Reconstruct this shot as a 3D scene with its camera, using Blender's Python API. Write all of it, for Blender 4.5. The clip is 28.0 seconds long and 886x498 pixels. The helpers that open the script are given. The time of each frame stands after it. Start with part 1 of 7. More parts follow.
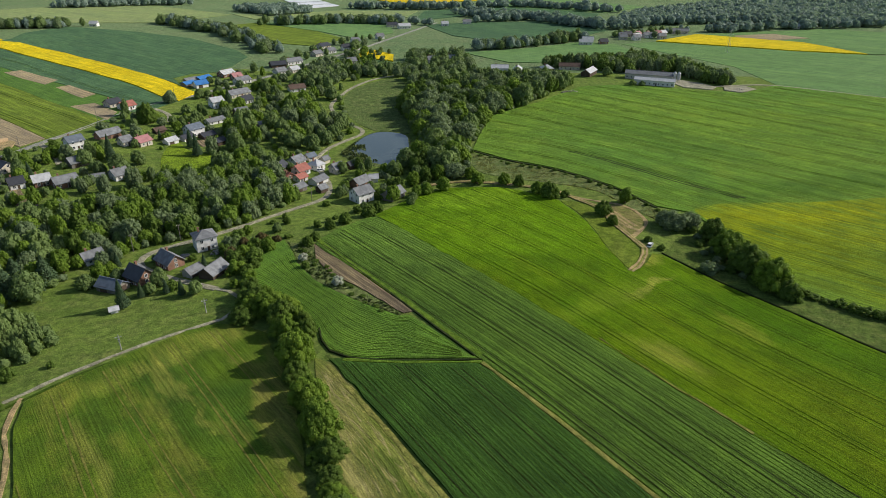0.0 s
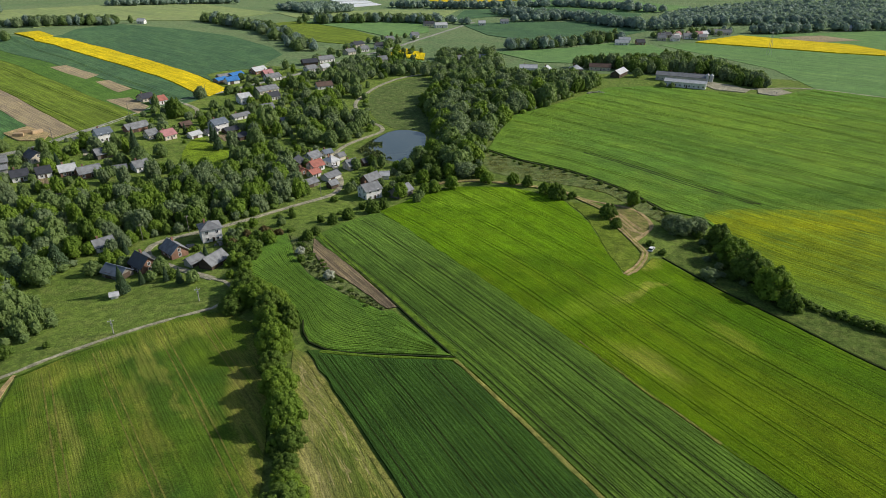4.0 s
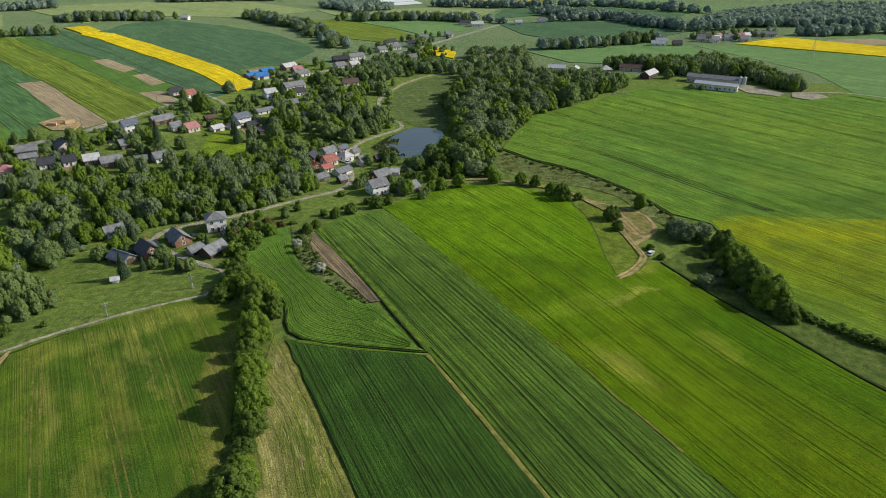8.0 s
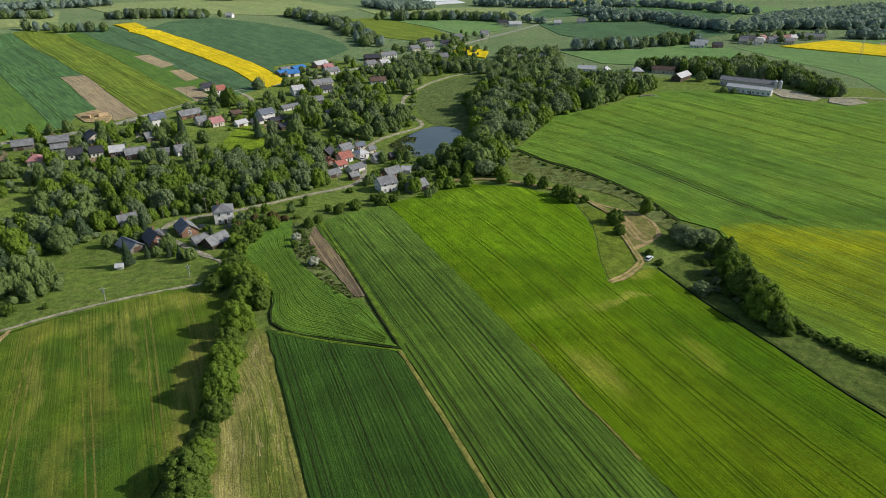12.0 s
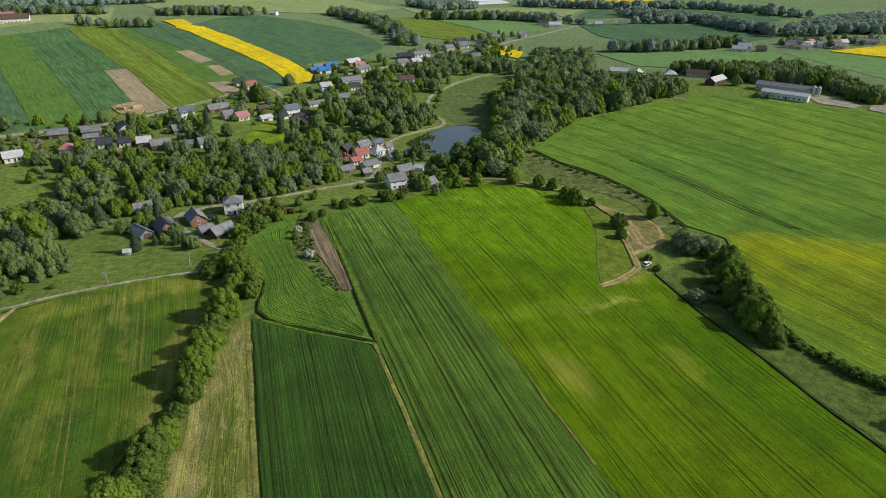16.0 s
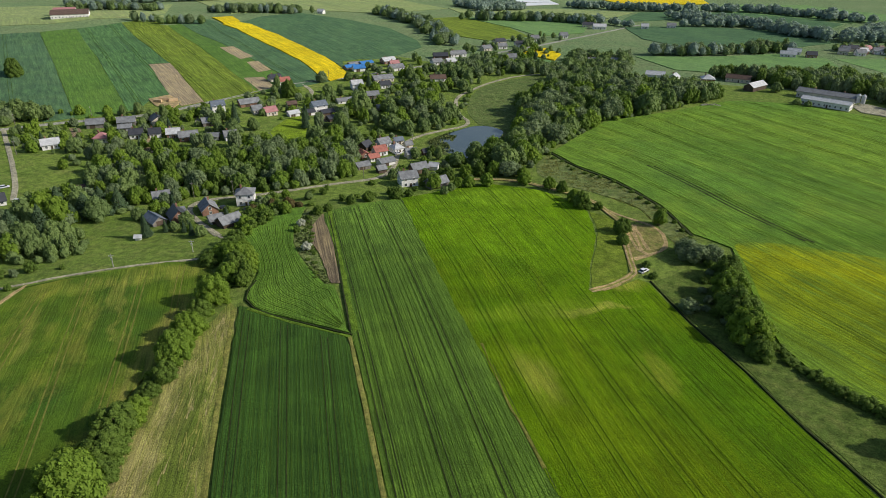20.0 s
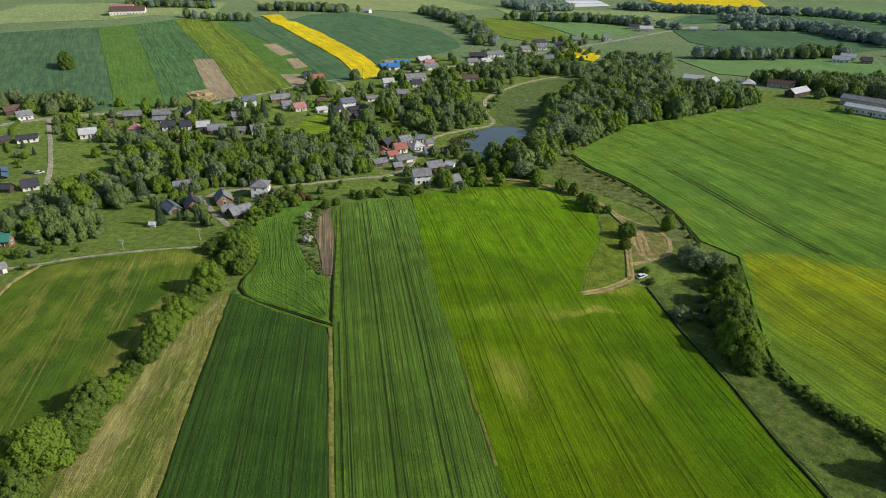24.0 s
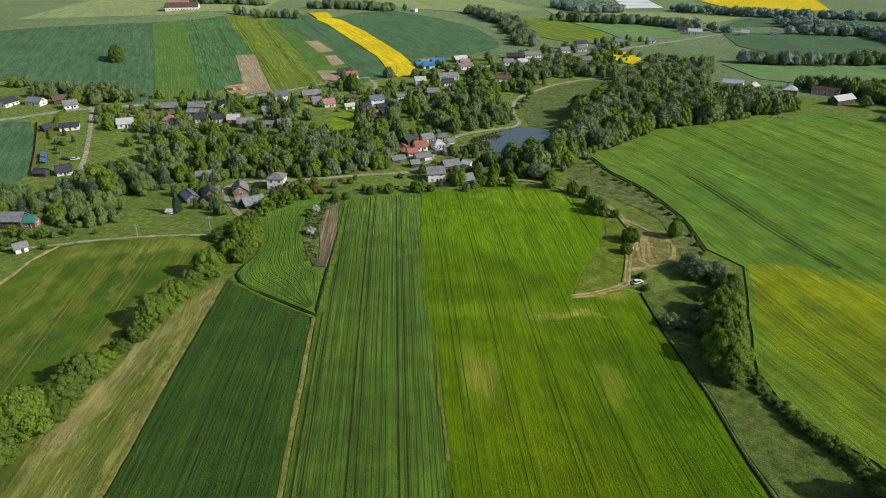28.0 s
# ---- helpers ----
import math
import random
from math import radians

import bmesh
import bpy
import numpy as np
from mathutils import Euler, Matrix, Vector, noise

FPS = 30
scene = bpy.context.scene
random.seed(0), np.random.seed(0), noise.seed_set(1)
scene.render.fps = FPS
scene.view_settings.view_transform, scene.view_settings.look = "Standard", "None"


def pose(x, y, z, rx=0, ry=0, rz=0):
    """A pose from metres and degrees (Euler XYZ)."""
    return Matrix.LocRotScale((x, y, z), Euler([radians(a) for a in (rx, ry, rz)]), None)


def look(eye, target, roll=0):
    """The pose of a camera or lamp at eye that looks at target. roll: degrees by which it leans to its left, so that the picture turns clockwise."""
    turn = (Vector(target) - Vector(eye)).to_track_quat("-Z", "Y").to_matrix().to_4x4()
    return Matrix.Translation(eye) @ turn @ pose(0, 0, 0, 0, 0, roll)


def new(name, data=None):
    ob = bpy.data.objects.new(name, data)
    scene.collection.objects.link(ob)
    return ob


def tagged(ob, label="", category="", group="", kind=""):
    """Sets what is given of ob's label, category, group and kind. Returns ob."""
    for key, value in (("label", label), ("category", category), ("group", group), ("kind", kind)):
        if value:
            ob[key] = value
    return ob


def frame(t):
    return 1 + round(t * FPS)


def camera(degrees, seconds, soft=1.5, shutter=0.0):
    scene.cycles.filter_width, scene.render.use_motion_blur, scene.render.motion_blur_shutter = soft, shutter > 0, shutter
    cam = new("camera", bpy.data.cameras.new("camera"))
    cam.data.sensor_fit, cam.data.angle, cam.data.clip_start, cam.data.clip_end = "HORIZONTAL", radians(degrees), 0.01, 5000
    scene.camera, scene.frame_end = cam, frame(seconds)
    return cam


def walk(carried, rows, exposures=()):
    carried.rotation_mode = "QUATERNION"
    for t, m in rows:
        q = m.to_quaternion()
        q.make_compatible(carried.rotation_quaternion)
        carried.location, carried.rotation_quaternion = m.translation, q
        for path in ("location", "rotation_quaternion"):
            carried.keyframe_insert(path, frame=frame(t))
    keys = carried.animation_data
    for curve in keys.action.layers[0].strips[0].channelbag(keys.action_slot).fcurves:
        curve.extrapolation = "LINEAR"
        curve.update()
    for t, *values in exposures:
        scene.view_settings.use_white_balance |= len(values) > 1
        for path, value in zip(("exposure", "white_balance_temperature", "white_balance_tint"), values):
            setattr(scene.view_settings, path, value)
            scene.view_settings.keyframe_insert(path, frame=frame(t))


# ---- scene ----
from mathutils import geometry

cam = camera(69.08, 28.0, soft=0.65)
PATH = [
    (0, 0.00, 0.00, 110.30, 63.789, 0.000, 0.260),
    (1, 4.76, -0.17, 110.33, 63.789, 1.126, 0.171),
    (2, 9.48, -0.39, 110.33, 63.761, 2.237, 0.098),
    (3, 14.21, -0.61, 110.33, 63.749, 3.350, 0.052),
    (6, 28.42, -0.47, 110.26, 63.688, 6.626, 0.010),
    (7, 33.18, -0.09, 110.14, 63.665, 7.700, 0.002),
    (8, 37.97, 0.32, 110.05, 63.660, 8.815, -0.013),
    (9, 42.78, 0.72, 110.05, 63.665, 9.939, -0.061),
    (10, 47.61, 1.29, 110.12, 63.658, 11.067, -0.115),
    (11, 52.53, 1.97, 110.17, 63.631, 12.243, -0.155),
    (12, 57.54, 2.72, 110.23, 63.621, 13.385, -0.173),
    (15, 71.96, 5.17, 110.22, 63.621, 16.833, -0.110),
    (16, 76.87, 6.34, 110.10, 63.622, 18.017, -0.101),
    (17, 81.92, 7.65, 109.99, 63.651, 19.211, -0.072),
    (18, 87.04, 8.97, 109.90, 63.671, 20.475, -0.034),
    (19, 92.24, 10.46, 109.88, 63.662, 21.762, 0.008),
    (20, 97.29, 12.20, 109.96, 63.666, 23.057, 0.016),
    (21, 102.27, 13.98, 110.02, 63.647, 24.336, 0.018),
    (24, 116.60, 19.47, 109.49, 63.716, 28.147, -0.010),
    (25, 121.45, 21.47, 109.46, 63.730, 29.401, 0.033),
    (26, 126.12, 23.56, 109.48, 63.741, 30.689, 0.074),
    (27, 130.73, 25.72, 109.55, 63.728, 31.951, 0.106),
    (28, 135.35, 27.90, 109.64, 63.684, 33.217, 0.130),
]
walk(cam, [(t, pose(x, y, z, rx, 0, rz) @ pose(0, 0, 0, 0, 0, lean)) for t, x, y, z, rx, rz, lean in PATH], exposures=[(0, 0.0), (28, 0.0)])

# ---- daylight: clear late-spring morning sun from the right ----
SUN_AZ, SUN_EL = math.atan2(0.27, 0.963), radians(31)
world = bpy.data.worlds.new("sky")
scene.world = world
world.use_nodes = True
wn = world.node_tree.nodes
sky = wn.new("ShaderNodeTexSky")
sky.sky_type = 'NISHITA'
sky.sun_disc = False
sky.sun_elevation, sky.sun_rotation = SUN_EL, math.pi / 2 - SUN_AZ
sky.air_density, sky.dust_density = 1.0, 1.5
wn["Background"].inputs["Strength"].default_value = 0.112
world.node_tree.links.new(sky.outputs[0], wn["Background"].inputs["Color"])
sun_data = bpy.data.lights.new("sun", 'SUN')
sun_data.energy, sun_data.angle, sun_data.color = 4.4, radians(0.6), (1.0, 0.94, 0.84)
sun = new("sun", sun_data)
to_sun = Vector((math.cos(SUN_AZ) * math.cos(SUN_EL), math.sin(SUN_AZ) * math.cos(SUN_EL), math.sin(SUN_EL)))
sun.matrix_world = look(to_sun * 300, (0, 0, 0))

# ---- terrain: gentle hills round a shallow valley ----
HILLS = np.array([
    (11.6, 145.5, 4.6), (-9, 173, 3), (-46, 221, 1.5), (69, 207, -1), (32, 191, 3.5), (105, 214, -6.5), (123, 198, -6.5),
    (-219, 344, 6), (-317, 397, 11.8), (-180, 472, 3), (-457, 633, 19), (-46, 602, 2), (176, 503, 3), (115, 530, 3),
    (94, 485, 3.5), (-51, 407, -5.5), (-22, 374, -6.5), (17, 354, -2), (69, 344, 1), (-172, 1146, -3), (-561, 560, 26),
    (-47, 837, 2), (-94, 231, -5), (-41, 292, -6.5), (-77, 325, -7), (-92, 154, 2), (-74, 174, 1), (-111, 183, -4),
    (-170, 277, 1.5), (-220, 232, 3), (-116, 404, -2), (-29, 147, 2), (-133, 205, -5),
    (-400, 450, 16.5), (-268, 362, 8), (-350, 330, 12), (-300, 300, 8), (-420, 350, 16), (-300, 470, 10), (-360, 520, 14), (-250, 440, 6.5), (-300, 560, 9.5), (-250, 500, 6), (-520, 470, 22), (-470, 380, 18), (-240, 300, 4)], float)


def heights(x, y):
    x, y = np.asarray(x, float), np.asarray(y, float)
    w = 1 / ((x[..., None] - HILLS[:, 0]) ** 2 + (y[..., None] - HILLS[:, 1]) ** 2 + 900) ** 1.5
    return (w * HILLS[:, 2]).sum(-1) / w.sum(-1)


def height(x, y):
    return float(heights(x, y))


# ---- materials ----
class Mat:
    """A small node-graph writer round one Principled material."""

    def __init__(self, name, rough=0.8, metal=0.0, spec=0.3):
        self.mat = bpy.data.materials.new(name)
        self.mat.use_nodes = True
        self.t = self.mat.node_tree
        self.b = self.t.nodes["Principled BSDF"]
        self.b.inputs["Roughness"].default_value = rough
        self.b.inputs["Metallic"].default_value = metal
        self.b.inputs["Specular IOR Level"].default_value = spec

    def node(self, kind, **inputs):
        n = self.t.nodes.new(kind)
        for k, v in inputs.items():
            self.put(n, k.replace("_", " "), v)
        return n

    def put(self, n, key, v):
        if isinstance(v, bpy.types.NodeSocket):
            self.t.links.new(v, n.inputs[key])
        else:
            n.inputs[key].default_value = v

    def nap(self, c, weight):
        """The soft sheen of many fine blades seen from the side."""
        self.b.inputs["Sheen Weight"].default_value = weight
        self.b.inputs["Sheen Roughness"].default_value = 0.55
        self.b.inputs["Sheen Tint"].default_value = (*c, 1)

    def position(self, angle=0.0, sx=1.0, sy=1.0):
        g = self.node("ShaderNodeNewGeometry")
        turn = self.node("ShaderNodeVectorRotate")
        turn.rotation_type = 'Z_AXIS'
        self.put(turn, "Vector", g.outputs["Position"])
        turn.inputs["Angle"].default_value = -angle
        m = self.node("ShaderNodeMapping")
        self.t.links.new(turn.outputs[0], m.inputs["Vector"])
        m.inputs["Scale"].default_value = (sx, sy, 1)
        return m.outputs[0]

    def noise(self, vector, scale, detail=3.0, rough=0.55, low=0.35, high=0.65):
        n = self.node("ShaderNodeTexNoise", Vector=vector, Scale=scale, Detail=detail, Roughness=rough)
        r = self.node("ShaderNodeMapRange")
        r.inputs["From Min"].default_value, r.inputs["From Max"].default_value = low, high
        self.t.links.new(n.outputs["Fac"], r.inputs["Value"])
        return r.outputs[0]

    def blot(self, x, y, turn, long_r, wide_r):
        """An uneven patch of the given half-length and half-width, fading outward."""
        g = self.node("ShaderNodeNewGeometry")
        w = self.node("ShaderNodeTexNoise", Vector=g.outputs["Position"], Scale=0.09, Detail=3.0)
        off = self.node("ShaderNodeVectorMath")
        off.operation = 'MULTIPLY_ADD'
        self.t.links.new(w.outputs["Color"], off.inputs[0])
        off.inputs[1].default_value = (14, 14, 0)
        self.t.links.new(g.outputs["Position"], off.inputs[2])
        mp = self.node("ShaderNodeMapping")
        mp.vector_type = 'TEXTURE'
        self.t.links.new(off.outputs[0], mp.inputs["Vector"])
        mp.inputs["Location"].default_value = (x + 7, y + 7, 0)
        mp.inputs["Rotation"].default_value = (0, 0, turn)
        mp.inputs["Scale"].default_value = (long_r, wide_r, 1e5)
        ln = self.node("ShaderNodeVectorMath")
        ln.operation = 'LENGTH'
        self.t.links.new(mp.outputs[0], ln.inputs[0])
        r = self.node("ShaderNodeMapRange")
        r.interpolation_type = 'SMOOTHSTEP'
        r.inputs["From Min"].default_value, r.inputs["From Max"].default_value = 1.15, 0.35
        self.t.links.new(ln.outputs["Value"], r.inputs["Value"])
        return r.outputs[0]

    def mix(self, fac, a, b, how='MIX'):
        n = self.node("ShaderNodeMix")
        n.data_type, n.blend_type = 'RGBA', how
        for i, v in ((0, fac), (6, a), (7, b)):
            if isinstance(v, bpy.types.NodeSocket):
                self.t.links.new(v, n.inputs[i])
            else:
                n.inputs[i].default_value = v if i == 0 else (*v, 1)
        return n.outputs[2]

    def times(self, a, b):
        n = self.node("ShaderNodeMath")
        n.operation = 'MULTIPLY'
        for i, v in ((0, a), (1, b)):
            if isinstance(v, bpy.types.NodeSocket):
                self.t.links.new(v, n.inputs[i])
            else:
                n.inputs[i].default_value = v
        return n.outputs[0]

    def colour(self, c):
        self.put(self.b, "Base Color", c if isinstance(c, bpy.types.NodeSocket) else (*c, 1))
        return self

    def bump(self, h, strength=0.4, distance=0.2):
        n = self.node("ShaderNodeBump", Height=h, Strength=strength, Distance=distance)
        self.t.links.new(n.outputs[0], self.b.inputs["Normal"])
        return self


def plain(name, c, rough=0.7, metal=0.0, spec=0.3, vary=0.18, scale=1.5):
    """Paint, plaster, metal: one colour with stains at two scales and a change from thing to thing."""
    m = Mat(name, rough, metal, spec)
    p = m.position()
    dark = tuple(v * (1 - vary) for v in c)
    light = tuple(min(v * (1 + vary * 0.6), 0.95) for v in c)
    big = m.mix(m.noise(p, 0.35 * scale, 2), dark, light)
    fine = m.mix(m.times(m.noise(p, 4 * scale, 4), vary * 1.4), big, tuple(v * 0.55 for v in c))
    info = m.node("ShaderNodeObjectInfo")
    m.colour(m.mix(m.times(info.outputs["Random"], vary), fine, tuple(v * 0.5 for v in c)))
    return m.mat


def crop(name, c1, c2, angle, c3=None, c3_amount=0.35, row=0.7, streak=0.6, patch=0.018, seed=0.0, spots=(), sway=0.0, sheen=0.095, grain=1.0):
    """Standing crop: drill rows along one direction, long streaks, uneven patches and the grain of single plants."""
    m = Mat(name, 0.85, 0, 0.03)

    def along(sx, sy, bend):
        p = m.position(angle, sx, sy)
        wob = m.node("ShaderNodeTexNoise", Vector=m.position(), Scale=0.02, Detail=1.0)
        add = m.node("ShaderNodeVectorMath")
        add.operation = 'MULTIPLY_ADD'
        m.t.links.new(wob.outputs["Color"], add.inputs[0])
        add.inputs[1].default_value = (0, bend * sy, 0)
        m.t.links.new(p, add.inputs[2])
        return add.outputs[0]

    def shade(base, fac, dark, light):
        return m.mix(1.0, base, m.mix(fac, (dark, dark, dark), (light, light, light * 0.9)), 'MULTIPLY')
    bend = 0.6 + 4.0 * sway
    p = m.position(0.3 + seed)
    base = m.mix(m.noise(p, patch, 4, 0.6, 0.38, 0.62), c1, c2)
    if c3:
        worn = m.noise(along(0.022, 0.055, bend), 1.0, 6, 0.68, 0.50, 0.70)
        base = m.mix(m.times(worn, c3_amount), base, c3)
    for sx, sy, turn, long_r, wide_r, tint, amount in spots:
        ragged = m.noise(m.position(angle, 0.05, 0.5), 1.0, 4, 0.7, 0.30, 0.60)
        base = m.mix(m.times(m.times(m.blot(sx, sy, turn, long_r, wide_r), ragged), amount), base, tint)
    k = streak
    mottle = m.noise(p, 0.10, 5, 0.65, 0.36, 0.64)
    broad = m.noise(along(0.004, 0.16, bend), 1.0, 3, 0.6, 0.36, 0.64)
    rows = m.noise(along(0.007, 1.25 / row, bend), 1.0, 2, 0.6, 0.40, 0.60)
    thin = m.noise(along(0.012, 3.0 / row, bend), 1.0, 2, 0.6, 0.40, 0.60)
    fine = m.noise(p, 3.4 if row < 1.1 else 1.3, 5, 0.8, 0.41, 0.59)
    base = shade(base, mottle, 1 - 0.22 * grain, 1.14)
    base = shade(base, broad, 1 - 0.13 * k, 1 + 0.09 * k)
    base = shade(base, rows, 1 - 0.58 * k, 1 + 0.26 * k)
    base = shade(base, thin, 1 - 0.50 * k, 1 + 0.26 * k)
    base = shade(base, fine, 1 - 0.58 * grain, 1 + 0.36 * grain)
    m.colour(m.mix(1.0, base, (1.22, 1.22, 1.22), 'MULTIPLY'))
    m.nap(tuple(min(1, 3.0 * v + 0.1) for v in c2), sheen)
    m.bump(m.mix(0.5, m.mix(rows, (0, 0, 0), (1, 1, 1)), m.mix(fine, (0, 0, 0), (1, 1, 1))), 0.7, 0.3)
    return m.mat


def meadow(name, c1, c2, c3, scale=0.03, sheen=0.09):
    """Grass, gravel, earth: two colours in patches, tufts of a third, and a fine grain."""
    m = Mat(name, 0.85, 0, 0.04)
    p = m.position()
    base = m.mix(m.noise(p, scale, 5, 0.6), c1, c2)
    base = m.mix(m.times(m.noise(p, scale * 4.3, 5, 0.7, 0.45, 0.72), 0.65), base, c3)
    tuft = m.noise(p, 0.35, 4, 0.7, 0.36, 0.64)
    fine = m.noise(p, 1.8, 6, 0.8, 0.38, 0.62)
    base = m.mix(1.0, base, m.mix(tuft, (0.64, 0.67, 0.62), (1.40, 1.38, 1.26)), 'MULTIPLY')
    base = m.mix(1.0, base, m.mix(fine, (0.55, 0.57, 0.52), (1.22, 1.22, 1.14)), 'MULTIPLY')
    m.colour(base)
    m.nap(tuple(min(1, 3.0 * v + 0.1) for v in c2), sheen)
    m.bump(fine, 0.7, 0.4)
    return m.mat


def foliage(name, c1, c2, c3):
    """Leaves: three greens, changing from leaf clump to leaf clump and from tree to tree, with light passing through."""
    m = Mat(name, 0.7, 0, 0.12)
    g = m.node("ShaderNodeNewGeometry")
    info = m.node("ShaderNodeObjectInfo")
    tree = m.noise(m.position(), 0.075, 1, 0.5, 0.38, 0.62)
    base = m.mix(m.times(tree, 0.8), c1, c2)
    base = m.mix(m.times(info.outputs["Random"], 0.55), base, c3)
    base = m.mix(m.times(g.outputs["Random Per Island"], 0.42), base, tuple(0.42 * v for v in c1))
    m.colour(base)
    tr = m.node("ShaderNodeBsdfTranslucent")
    m.t.links.new(m.mix(1.0, base, (1.45, 1.55, 1.0), 'MULTIPLY'), tr.inputs["Color"])
    ms = m.node("ShaderNodeMixShader")
    ms.inputs[0].default_value = 0.32
    m.t.links.new(m.b.outputs[0], ms.inputs[1])
    m.t.links.new(tr.outputs[0], ms.inputs[2])
    m.t.links.new(ms.outputs[0], m.t.nodes["Material Output"].inputs["Surface"])
    return m.mat


